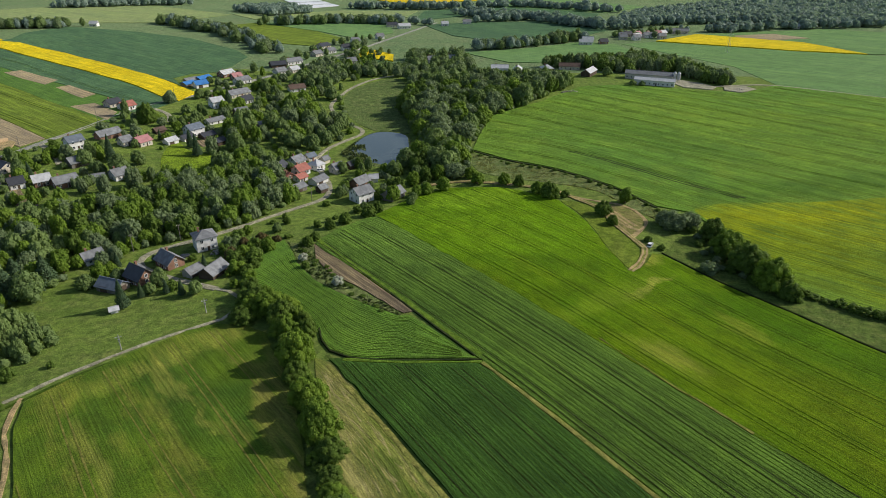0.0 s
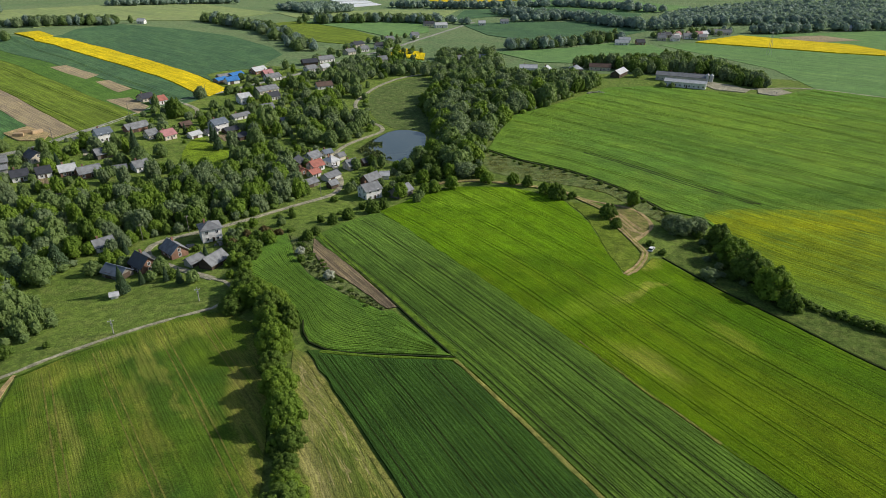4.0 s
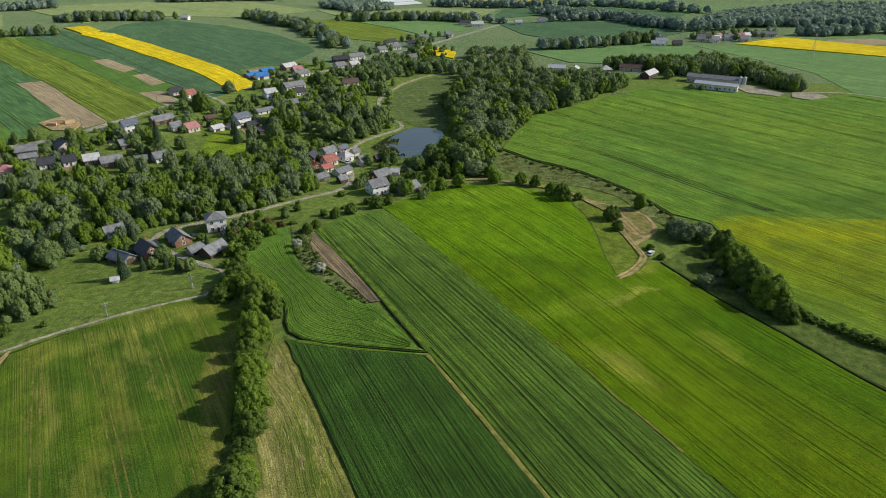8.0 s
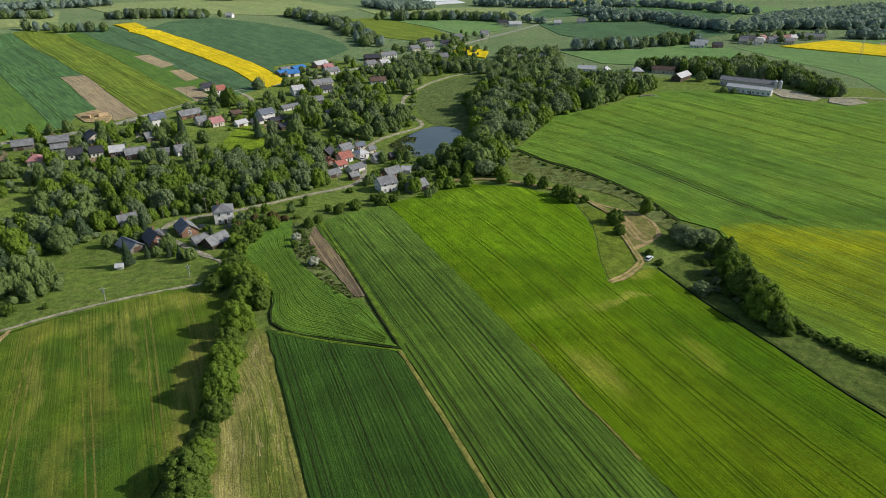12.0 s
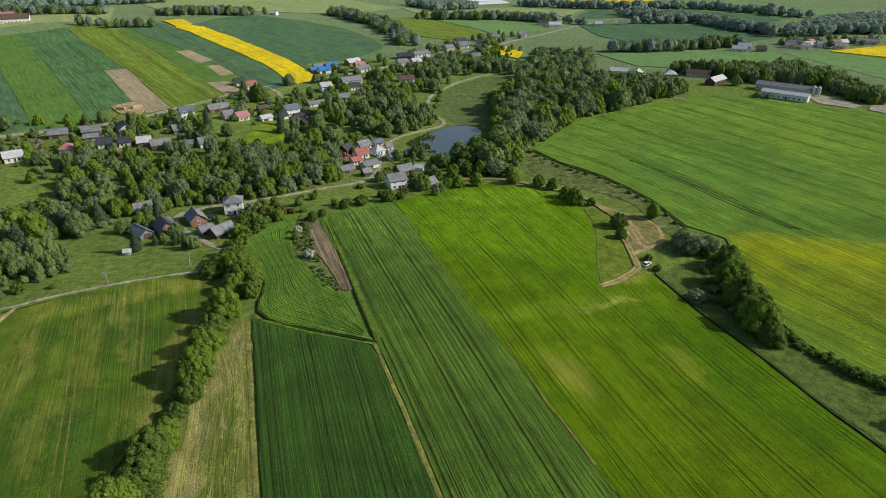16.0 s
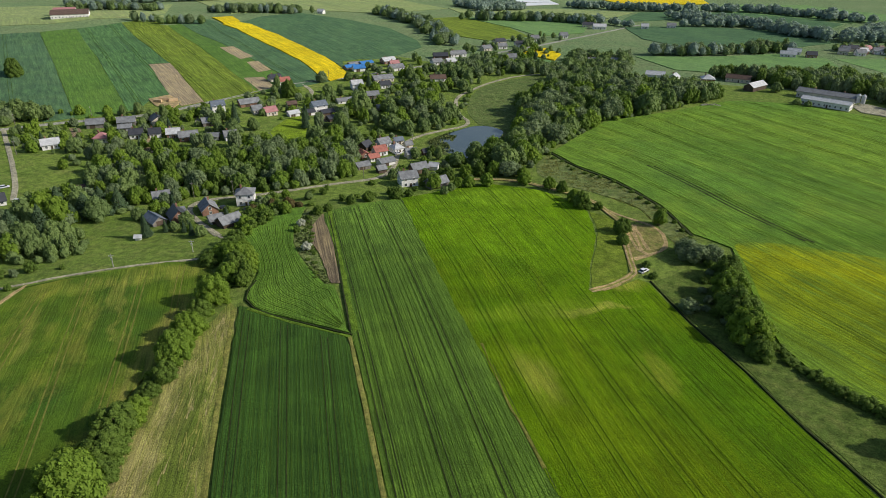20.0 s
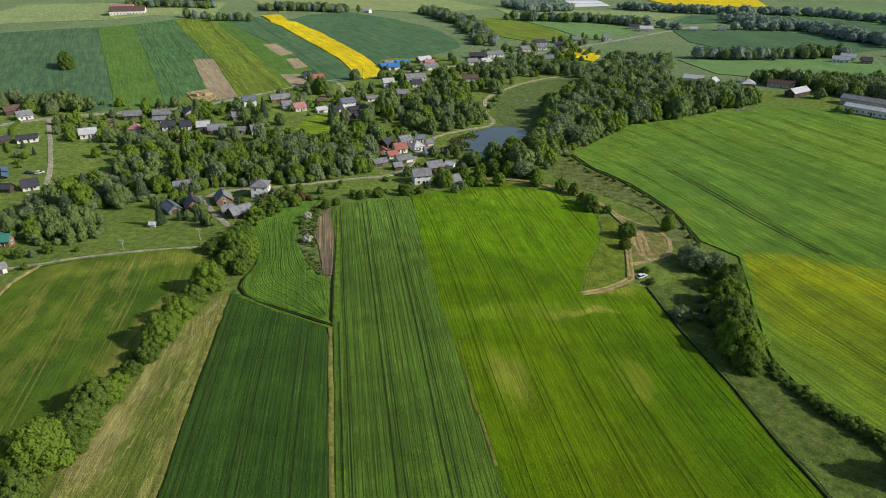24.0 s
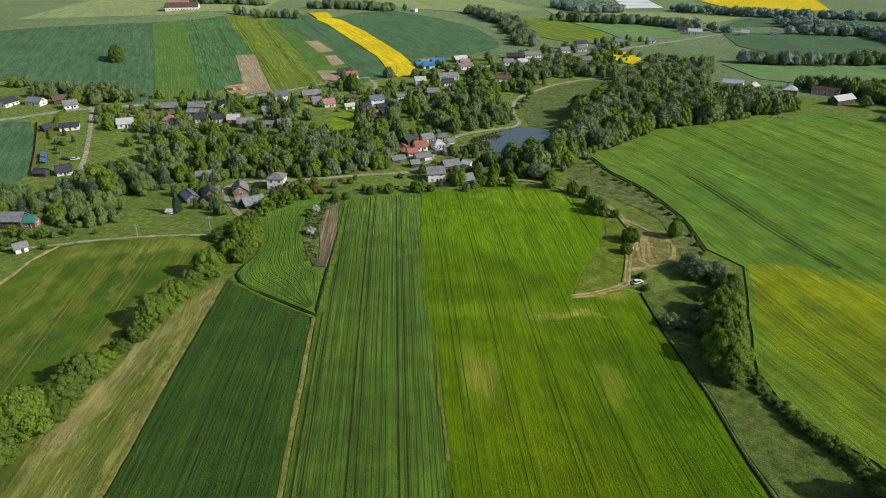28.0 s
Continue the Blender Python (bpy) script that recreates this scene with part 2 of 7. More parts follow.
STRIP = math.atan2(-54, 41)
FAR = math.atan2(-185, 263)
M = {
    "grass": meadow("grass", (0.116, 0.182, 0.038), (0.165, 0.235, 0.050), (0.215, 0.23, 0.085)),
    # Far grass with distance haze mixed into its paler, bluer colours.
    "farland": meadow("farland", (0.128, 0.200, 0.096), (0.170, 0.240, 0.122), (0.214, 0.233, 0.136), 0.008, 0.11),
    "wheat_dark": crop("wheat_dark", (0.036, 0.084, 0.019), (0.048, 0.106, 0.024), math.atan2(-77, 54), (0.062, 0.122, 0.024), 0.4, 0.8, 0.40),
    # The spot paints the strip's top lighter, for its slope to the sun.
    "wheat_mid": crop("wheat_mid", (0.058, 0.113, 0.022), (0.078, 0.146, 0.025), STRIP, (0.111, 0.187, 0.030), 0.5, 0.85, 0.42, sheen=0.15, spots=[(-22, 232, STRIP, 44, 28, (0.135, 0.240, 0.046), 0.9)]),
    "wheat_bright": crop("wheat_bright", (0.052, 0.119, 0.003), (0.089, 0.165, 0.003), STRIP, (0.161, 0.201, 0.009), 0.42, 0.8, 0.27, seed=1.0, sheen=0.11,
                         spots=[(66, 152, STRIP, 15, 6, (0.34, 0.31, 0.09), 0.8), (96, 172, STRIP, 13, 6, (0.26, 0.26, 0.05), 0.6), (72, 198, 0.72, 16, 2.4, (0.36, 0.32, 0.10), 0.8), (56, 187, 0.72, 34, 6, (0.16, 0.245, 0.02), 0.75), (80, 220, 0.9, 9, 4, (0.33, 0.30, 0.08), 0.7), (60, 130, STRIP, 26, 3, (0.20, 0.235, 0.02), 0.5),
                                (118, 112, STRIP, 64, 30, (0.098, 0.134, 0.003), 0.8), (82, 150, STRIP, 60, 34, (0.088, 0.142, 0.003), 0.6), (22, 250, 0.3, 74, 46, (0.126, 0.248, 0.006), 0.95), (16, 284, 0.3, 50, 15, (0.185, 0.320, 0.018), 0.8)]),
    "wheat_contour": crop("wheat_contour", (0.082, 0.170, 0.030), (0.114, 0.216, 0.034), math.atan2(-42, 38), (0.146, 0.246, 0.038), 0.4, 0.95, 0.3, sway=1, sheen=0.15),
    # Both big-field mixes include some distance haze in a lighter, bluer base.
    "wheat_big": crop("wheat_big", (0.095, 0.193, 0.035), (0.134, 0.234, 0.035), math.atan2(-40, 46), (0.210, 0.281, 0.043), 0.4, 1.05, 0.42, 0.012, sway=2, sheen=0.13,
                      spots=[(190, 298, 0.14, 100, 16, (0.055, 0.13, 0.016), 0.7), (160, 220, -0.8, 70, 40, (0.13, 0.195, 0.006), 0.7), (120, 380, -0.7, 70, 26, (0.06, 0.135, 0.02), 0.6), (240, 400, -0.5, 90, 30, (0.14, 0.215, 0.02), 0.5)]),
    # The extra yellow spots paint sunlight on the slope over a yellowish crop.
    "wheat_flank": crop("wheat_flank", (0.095, 0.193, 0.035), (0.134, 0.234, 0.035), math.atan2(-40, 46), (0.210, 0.281, 0.043), 0.4, 1.05, 0.42, 0.012, sway=2, sheen=0.13,
                        spots=[(190, 298, 0.14, 100, 16, (0.055, 0.13, 0.016), 0.7), (160, 220, -0.8, 70, 40, (0.13, 0.195, 0.006), 0.7), (120, 380, -0.7, 70, 26, (0.06, 0.135, 0.02), 0.6), (240, 400, -0.5, 90, 30, (0.14, 0.215, 0.02), 0.5), (178, 256, 0.1, 110, 34, (0.220, 0.258, 0.003), 1.0), (155, 268, 0.1, 70, 14, (0.275, 0.300, 0.003), 0.9), (165, 215, -0.8, 70, 32, (0.150, 0.200, 0.004), 0.8)]),
    "barley_near": crop("barley_near", (0.047, 0.103, 0.017), (0.092, 0.147, 0.016), math.atan2(-50, 41), (0.262, 0.248, 0.060), 0.75, 0.9, 0.17, 0.022, spots=[(-38, 122, math.atan2(-60, 25), 46, 7, (0.300, 0.272, 0.090), 0.7), (-72, 158, 0.75, 45, 7, (0.242, 0.252, 0.060), 0.7), (-75, 140, math.atan2(-50, 41), 14, 3, (0.291, 0.272, 0.080), 0.6), (-62, 128, math.atan2(-50, 41), 20, 1.6, (0.291, 0.272, 0.080), 0.6), (-50, 140, math.atan2(-50, 41), 18, 2.5, (0.291, 0.272, 0.080), 0.5), (-80, 110, math.atan2(-50, 41), 20, 3, (0.272, 0.262, 0.080), 0.5)]),
    "stubble": crop("stubble", (0.101, 0.147, 0.031), (0.135, 0.167, 0.039), math.atan2(-77, 54), (0.297, 0.284, 0.128), 0.55, 0.9, 0.35, 0.06, sway=2, spots=[(-7, 81, math.atan2(-77, 50), 16, 5, (0.390, 0.330, 0.190), 0.95), (-23, 108, math.atan2(-77, 42), 34, 2.5, (0.370, 0.330, 0.180), 0.9), (4, 84, math.atan2(-77, 54), 75, 6, (0.090, 0.130, 0.028), 0.75), (-14, 96, math.atan2(-77, 40), 60, 3.5, (0.350, 0.323, 0.162), 0.8), (-27, 132, math.atan2(-77, 40), 20, 4, (0.332, 0.304, 0.146), 0.7), (10, 84, math.atan2(-77, 54), 60, 2.2, (0.289, 0.284, 0.111), 0.8), (22, 50, math.atan2(-77, 54), 30, 5, (0.306, 0.294, 0.128), 0.7)]),
    "soil": crop("soil", (0.281, 0.224, 0.179), (0.329, 0.269, 0.214), FAR, None, 0, 0.9, 0.5, sheen=0.10, grain=0.6),
    "soil_near": crop("soil_near", (0.209, 0.167, 0.131), (0.253, 0.201, 0.163), STRIP, None, 0, 0.9, 0.7),
    "rape": crop("rape", (0.54, 0.40, 0.012), (0.62, 0.47, 0.015), FAR, (0.42, 0.36, 0.03), 0.5, 1.6, 0.35, sheen=0.10, grain=0.6),
    # Teal, light green and pale below include distance haze: bluer and paler crops.
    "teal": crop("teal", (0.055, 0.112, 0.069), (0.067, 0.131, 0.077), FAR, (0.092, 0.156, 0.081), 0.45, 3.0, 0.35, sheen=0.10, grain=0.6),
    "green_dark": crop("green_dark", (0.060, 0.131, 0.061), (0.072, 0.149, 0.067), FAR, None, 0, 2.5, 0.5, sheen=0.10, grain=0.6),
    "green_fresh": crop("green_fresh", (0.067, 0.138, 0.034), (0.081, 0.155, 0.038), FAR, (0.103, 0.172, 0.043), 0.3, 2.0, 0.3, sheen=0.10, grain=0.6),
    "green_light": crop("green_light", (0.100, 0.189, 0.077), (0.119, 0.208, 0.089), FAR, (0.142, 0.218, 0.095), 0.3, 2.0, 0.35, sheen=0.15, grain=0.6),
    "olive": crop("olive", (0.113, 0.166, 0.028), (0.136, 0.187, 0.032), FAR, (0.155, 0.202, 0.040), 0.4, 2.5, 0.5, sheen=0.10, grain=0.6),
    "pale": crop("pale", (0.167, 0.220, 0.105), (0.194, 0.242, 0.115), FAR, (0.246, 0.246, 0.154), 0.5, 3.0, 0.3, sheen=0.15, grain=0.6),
    "dirt": meadow("dirt", (0.42, 0.30, 0.17), (0.48, 0.35, 0.21), (0.24, 0.23, 0.09), 0.12),
    "track_soft": meadow("track_soft", (0.048, 0.092, 0.010), (0.058, 0.105, 0.012), (0.075, 0.115, 0.015), 0.1),
    "track_deep": meadow("track_deep", (0.030, 0.066, 0.004), (0.040, 0.080, 0.006), (0.06, 0.10, 0.008), 0.1),
    "track_tan": meadow("track_tan", (0.17, 0.18, 0.04), (0.21, 0.20, 0.055), (0.10, 0.14, 0.025), 0.2),
    "track_bright": meadow("track_bright", (0.062, 0.110, 0.005), (0.075, 0.125, 0.006), (0.10, 0.15, 0.008), 0.1),
    "valley_grass": meadow("valley_grass", (0.092, 0.142, 0.045), (0.130, 0.182, 0.060), (0.185, 0.195, 0.090), 0.05),
    "lawn_dry": meadow("lawn_dry", (0.125, 0.185, 0.022), (0.155, 0.212, 0.028), (0.175, 0.21, 0.04), 0.05),
    "edge_green": meadow("edge_green", (0.105, 0.185, 0.020), (0.135, 0.215, 0.026), (0.08, 0.15, 0.018), 0.15),
    "straw_green": meadow("straw_green", (0.22, 0.235, 0.06), (0.28, 0.26, 0.085), (0.13, 0.18, 0.03), 0.3),
    "lawn": crop("lawn", (0.123, 0.194, 0.019), (0.152, 0.224, 0.022), 0.9, None, 0, 2.2, 0.3),
    # Dark soil with the shade of narrow gaps put into its colour.
    "track_soil": meadow("track_soil", (0.030, 0.045, 0.016), (0.04, 0.055, 0.02), (0.06, 0.06, 0.03), 0.1),
    "straw": meadow("straw", (0.40, 0.34, 0.18), (0.34, 0.29, 0.14), (0.2, 0.22, 0.08), 0.15),
    "gravel": meadow("gravel", (0.36, 0.33, 0.28), (0.42, 0.39, 0.33), (0.22, 0.23, 0.13), 0.2),
    "asphalt": meadow("asphalt", (0.30, 0.30, 0.29), (0.35, 0.35, 0.34), (0.24, 0.24, 0.22), 0.1),
    "bare": meadow("bare", (0.15, 0.19, 0.045), (0.24, 0.215, 0.085), (0.38, 0.28, 0.15), 0.10),
    "reeds": meadow("reeds", (0.115, 0.167, 0.052), (0.161, 0.201, 0.069), (0.265, 0.270, 0.149), 0.09),
    "marsh": meadow("marsh", (0.088, 0.138, 0.030), (0.116, 0.172, 0.038), (0.175, 0.192, 0.064), 0.06),
    # leaf, leaf_grey and needles have village-distance haze in their blue; leaf_deep has none.
    "leaf": foliage("leaf", (0.168, 0.238, 0.078), (0.222, 0.304, 0.096), (0.128, 0.192, 0.074)),
    "leaf_fresh": foliage("leaf_fresh", (0.165, 0.255, 0.032), (0.215, 0.312, 0.04), (0.12, 0.2, 0.03)),
    "leaf_deep": foliage("leaf_deep", (0.118, 0.188, 0.033), (0.162, 0.243, 0.041), (0.088, 0.143, 0.029)),
    # Distance haze is put into this leaf colour: pale and blue.
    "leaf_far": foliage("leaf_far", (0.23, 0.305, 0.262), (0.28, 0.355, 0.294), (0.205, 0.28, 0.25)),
    "leaf_grey": foliage("leaf_grey", (0.182, 0.24, 0.118), (0.225, 0.288, 0.14), (0.145, 0.205, 0.1)),
    "needles": foliage("needles", (0.078, 0.128, 0.066), (0.104, 0.162, 0.078), (0.06, 0.106, 0.058)),
    "blossom": foliage("blossom", (0.62, 0.62, 0.58), (0.7, 0.7, 0.66), (0.3, 0.34, 0.2)),
    "copper": foliage("copper", (0.150, 0.120, 0.050), (0.190, 0.150, 0.060), (0.120, 0.110, 0.045)),
    "bark": plain("bark", (0.12, 0.09, 0.065), 0.9),
    "plaster_white": plain("plaster_white", (0.78, 0.77, 0.75), 0.85),
    "plaster_cream": plain("plaster_cream", (0.62, 0.56, 0.45), 0.85),
    "brick": plain("brick", (0.30, 0.17, 0.12), 0.9, 0, 0.2, 0.3),
    "wood_dark": plain("wood_dark", (0.11, 0.08, 0.06), 0.85, 0, 0.2, 0.3),
    "wood_grey": plain("wood_grey", (0.24, 0.22, 0.19), 0.9, 0, 0.2, 0.3),
    "roof_grey": plain("roof_grey", (0.230, 0.240, 0.251), 0.85, 0, 0.2, 0.3),
    "roof_light": plain("roof_light", (0.52, 0.53, 0.54), 0.5, 0, 0.4, 0.2),
    "roof_dark": plain("roof_dark", (0.055, 0.058, 0.068), 0.5, 0, 0.4, 0.25),
    "roof_red": plain("roof_red", (0.40, 0.15, 0.115), 0.7, 0, 0.3, 0.25),
    "roof_pink": plain("roof_pink", (0.42, 0.20, 0.20), 0.7, 0, 0.3, 0.2),
    "roof_blue": plain("roof_blue", (0.05, 0.20, 0.50), 0.45, 0, 0.4, 0.2),
    "roof_bluegrey": plain("roof_bluegrey", (0.15, 0.18, 0.22), 0.6, 0, 0.3, 0.2),
    "roof_green": plain("roof_green", (0.06, 0.25, 0.20), 0.5, 0, 0.4, 0.2),
    "roof_brown": plain("roof_brown", (0.13, 0.085, 0.065), 0.75, 0, 0.3, 0.25),
    "concrete": plain("concrete", (0.46, 0.45, 0.42), 0.9),
    "frame_white": plain("frame_white", (0.78, 0.78, 0.76), 0.5),
    "foil": plain("foil", (0.80, 0.81, 0.82), 0.35, 0, 0.5, 0.08, 0.1),
    "car_dark": plain("car_dark", (0.03, 0.034, 0.045), 0.25, 0.2, 0.5, 0.05),
    "car_white": plain("car_white", (0.72, 0.73, 0.75), 0.25, 0, 0.5, 0.05),
    "car_blue": plain("car_blue", (0.08, 0.14, 0.25), 0.25, 0.2, 0.5, 0.05),
    "rubber": plain("rubber", (0.02, 0.02, 0.02), 0.85),
    "steel": plain("steel", (0.55, 0.56, 0.58), 0.35, 0.8, 0.5),
    "timber": plain("timber", (0.55, 0.40, 0.24), 0.8, 0, 0.2, 0.2),
    "timber_old": plain("timber_old", (0.22, 0.13, 0.07), 0.9, 0, 0.2, 0.3),
    "stone": plain("stone", (0.42, 0.39, 0.34), 0.9, 0, 0.2, 0.35),
}
glass = Mat("glass", 0.05, 0, 0.6)
glass.colour((0.03, 0.04, 0.05))
M["glass"] = glass.mat
wat = Mat("water", 0.04, 0, 0.5)
wat.colour(wat.mix(wat.noise(wat.position(), 0.05, 3), (0.06, 0.085, 0.09), (0.075, 0.10, 0.10)))
wat.bump(wat.noise(wat.position(), 1.2, 3, 0.5, 0.2, 0.8), 0.04, 0.05)
M["water"] = wat.mat


# ---- mesh helpers ----
def mesh_object(name, verts, faces, material, parent=None, label="", smooth=False):
    me = bpy.data.meshes.new(name)
    me.from_pydata([tuple(v) for v in verts], [], [tuple(f) for f in faces])
    if smooth:
        me.shade_smooth()
    me.materials.append(M[material])
    ob = new(name, me)
    ob.parent = parent
    return tagged(ob, label)


def part(name, bm, material, parent, label=""):
    me = bpy.data.meshes.new(name)
    bm.to_mesh(me)
    bm.free()
    me.materials.append(M[material])
    ob = new(name, me)
    ob.parent = parent
    return tagged(ob, label)


def inside(poly, x, y):
    ok = np.zeros(np.shape(x), bool)
    for (ax, ay), (bx, by) in zip(poly, poly[1:] + poly[:1]):
        cross = (ay > y) != (by > y)
        ok ^= cross & (x < (bx - ax) * (y - ay) / (by - ay + 1e-12) + ax)
    return ok


def smooth_line(points, step, closed=False):
    """A Catmull-Rom line through the points, with corners rounded off."""
    p = [np.array(q, float) for q in points]
    ext = [p[-1]] + p + p[:2] if closed else [2 * p[0] - p[1]] + p + [2 * p[-1] - p[-2]]
    out = []
    for a, b, c, d in zip(ext, ext[1:], ext[2:], ext[3:]):
        n = max(1, int(np.linalg.norm(c - b) / step))
        for k in range(n):
            u = k / n
            out.append(0.5 * (2 * b + (c - a) * u + (2 * a - 5 * b + 4 * c - d) * u * u + (3 * b - a - 3 * c + d) * u ** 3))
    if not closed:
        out.append(p[-1])
    return np.array(out)


def drape(name, poly, step, lift, material, rounded=False, parent=None, wave=0.0, drop=0.8):
    """A patch of land cut to an outline and laid over the terrain, with its edge going down into the ground."""
    if rounded:
        ring = [tuple(v) for v in smooth_line(poly, step, True)]
    else:
        ring = []
        for a, b in zip(poly, poly[1:] + poly[:1]):
            n = max(1, int(math.dist(a, b) / step))
            ring += [(a[0] + (b[0] - a[0]) * k / n, a[1] + (b[1] - a[1]) * k / n) for k in range(n)]
    rng = np.random.default_rng(len(ring))
    ring = np.array(ring) + rng.normal(0, wave, (len(ring), 2))
    lo, hi = ring.min(0), ring.max(0)
    gx, gy = np.meshgrid(np.arange(lo[0] + step / 2, hi[0], step), np.arange(lo[1] + step / 2, hi[1], step))
    keep = inside([tuple(v) for v in ring], gx, gy)
    pts = np.concatenate([ring, np.stack([gx[keep], gy[keep]], 1)])
    n = len(ring)
    out = geometry.delaunay_2d_cdt([Vector(v) for v in pts], [], [list(range(n))], 1, 1e-4)
    xy = np.array([tuple(v) for v in out[0]])
    z = heights(xy[:, 0], xy[:, 1]) + lift
    verts = [(x, y, h) for (x, y), h in zip(xy, z)]
    faces = [list(f) for f in out[2]]
    lookup = {}
    for i, src in enumerate(out[3]):
        for s in src:
            lookup[s] = i
    base = len(verts)
    rim = [lookup.get(i, i) for i in range(n)]
    verts += [(xy[i][0], xy[i][1], z[i] - drop) for i in rim]
    faces += [(rim[i], base + i, base + (i + 1) % n, rim[(i + 1) % n]) for i in range(n)]
    ob = mesh_object(name, verts, faces, material, parent)
    return ob


def ribbon(name, points, width, lift, material, parent=None, step=4.0, ragged=0.0, crown=0.0):
    line = smooth_line(points, step)
    d = np.gradient(line, axis=0)
    d /= np.linalg.norm(d, axis=1, keepdims=True) + 1e-9
    side = np.stack([-d[:, 1], d[:, 0]], 1)
    rng = np.random.default_rng(len(line) + int(width * 10))
    half = width / 2 * (1 + ragged * rng.normal(0, 1, (len(line), 2)))
    cols = [line + side * half[:, :1], line + side * half[:, :1] * 0.5, line, line - side * half[:, 1:] * 0.5, line - side * half[:, 1:]]
    verts = []
    for k, c in enumerate(cols):
        z = heights(c[:, 0], c[:, 1]) + lift + crown * (1 - abs(k - 2) / 2)
        verts += [(x, y, h) for (x, y), h in zip(c, z)]
    n = len(line)
    out = [c + side * s * 0.1 for c, s in ((cols[0], 1), (cols[-1], -1))]
    for c in out:
        verts += [(x, y, h + lift - 0.5) for (x, y), h in zip(c, heights(c[:, 0], c[:, 1]))]
    faces = []
    for a, b in ((5, 0), (0, 1), (1, 2), (2, 3), (3, 4), (4, 6)):
        faces += [(a * n + i, b * n + i, b * n + i + 1, a * n + i + 1) for i in range(n - 1)]
    return mesh_object(name, verts, faces, material, parent)


def tramlines(field, poly, direction, spacing, offset, lift, gauge=1.9, width=0.24, sway=0.0, mat="track_soil"):
    """Wheel tracks left through the crop, in pairs, each pair cut to the field's outline."""
    # Flat strips: shade inside the crop gaps is part of their dark colour.
    u = np.array([math.cos(direction), math.sin(direction)])
    v = np.array([-u[1], u[0]])
    pv = np.array(poly) @ v
    pu = np.array(poly) @ u
    s = np.arange(pu.min(), pu.max(), 2.0)
    for c in np.arange(pv.min() + offset, pv.max(), spacing):
        bend = sway * np.sin(s * 0.02 + c)
        for side in (-gauge / 2, gauge / 2):
            q = s[:, None] * u + (c + side + bend)[:, None] * v
            ok = inside(poly, q[:, 0], q[:, 1])
            runs = np.split(np.arange(len(s)), np.where(np.diff(ok.astype(int)) != 0)[0] + 1)
            for r in runs:
                if ok[r[0]] and len(r) > 6:
                    pts = q[r[1:-1]][::4]
                    ribbon("wheel_track", [tuple(p) for p in pts], width, lift, mat, field, 8.0, 0.25)


# ---- ground ----
def spaced(*runs):
    return np.unique(np.concatenate([np.arange(a, b, s) for a, b, s in runs]))


gx = spaced((-4600, -1200, 400), (-1200, -420, 30), (-420, 260, 5), (260, 900, 30), (900, 4601, 400))
gy = spaced((-4600, -400, 400), (-400, 0, 25), (0, 560, 5), (560, 1500, 25), (1500, 4601, 400))
XX, YY = np.meshgrid(gx, gy)
ZZ = heights(XX, YY)
nx, ny = len(gx), len(gy)
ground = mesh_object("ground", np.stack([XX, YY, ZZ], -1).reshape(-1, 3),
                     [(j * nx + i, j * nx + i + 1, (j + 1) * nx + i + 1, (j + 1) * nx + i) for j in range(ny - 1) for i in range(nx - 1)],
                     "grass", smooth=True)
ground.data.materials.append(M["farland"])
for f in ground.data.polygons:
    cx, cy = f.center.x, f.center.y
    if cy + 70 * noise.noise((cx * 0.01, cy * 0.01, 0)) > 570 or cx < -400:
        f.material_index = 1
tagged(ground, "rolling green meadow land with uneven grass", "ground", kind="structure")

# ---- fields ----
FIELDS = []


def field(name, poly, material, label, step=6.0, lift=0.45, rounded=False, wave=0.25, category="field"):
    ob = drape(name, poly, step, lift, material, rounded, None, wave, lift + 0.12)
    tagged(ob, label, category, kind="structure")
    FIELDS.append(poly)
    return ob


DARK = [(-32, 149), (-22, 149.5), (-12, 147.2), (0, 146.5), (10, 145.6), (52, 91), (97, 32), (60, 16), (22, 71)]
f_dark = field("wheat_field", DARK, "wheat_dark", "dark green young wheat with straight wheel tracks", 5)
MID = [(-51, 227.5), (-49, 233), (-45, 241), (-30, 263), (1, 219.5), (31, 178.8), (54, 151), (69, 132), (83, 114), (123, 64), (98.6, 32.4), (52.4, 92.4), (11.8, 146.2), (-7.8, 173), (-25, 196.5)]
f_mid = field("wheat_field", MID, "wheat_mid", "grey-green striped wheat between two straw edges", 5, 0.40)
BRIGHT = [(-30.5, 262.5), (-14, 289), (3, 298), (28, 296), (46.4, 284.8), (53.4, 277.5), (58.7, 264.7), (61.5, 254), (62.6, 246), (63.8, 235.6), (65.4, 223.6), (68.3, 208.6), (73, 211.5), (78, 218), (82.5, 226.5), (86.5, 225.5), (101, 207), (118, 186), (130, 168), (138, 157), (190, 85), (123, 62), (82, 113), (68, 131), (53, 150), (30, 178), (0, 219)]
f_bright = field("wheat_field", BRIGHT, "wheat_bright", "bright yellow-green wheat on a rounded hilltop", 5, 0.47)
CONTOUR_LEFT = [(-70.8, 195.6), (-64.2, 191.7), (-54.1, 184.1), (-46.8, 177.3), (-40.6, 169.8), (-37.6, 163.6), (-35.8, 158.7), (-32.6, 153.8), (-26.6, 150.2), (-18.6, 149), (-5.5, 148.3), (5.5, 148.2), (9.6, 148)]
CONTOUR_RIGHT = [(-58.0, 221.3), (-54.1, 211.1), (-45.3, 197.3), (-36.4, 188.3), (-26.6, 180.0), (-13.8, 171.1), (-10.3, 171.4), (-0.9, 160.6), (7.5, 149.8)]
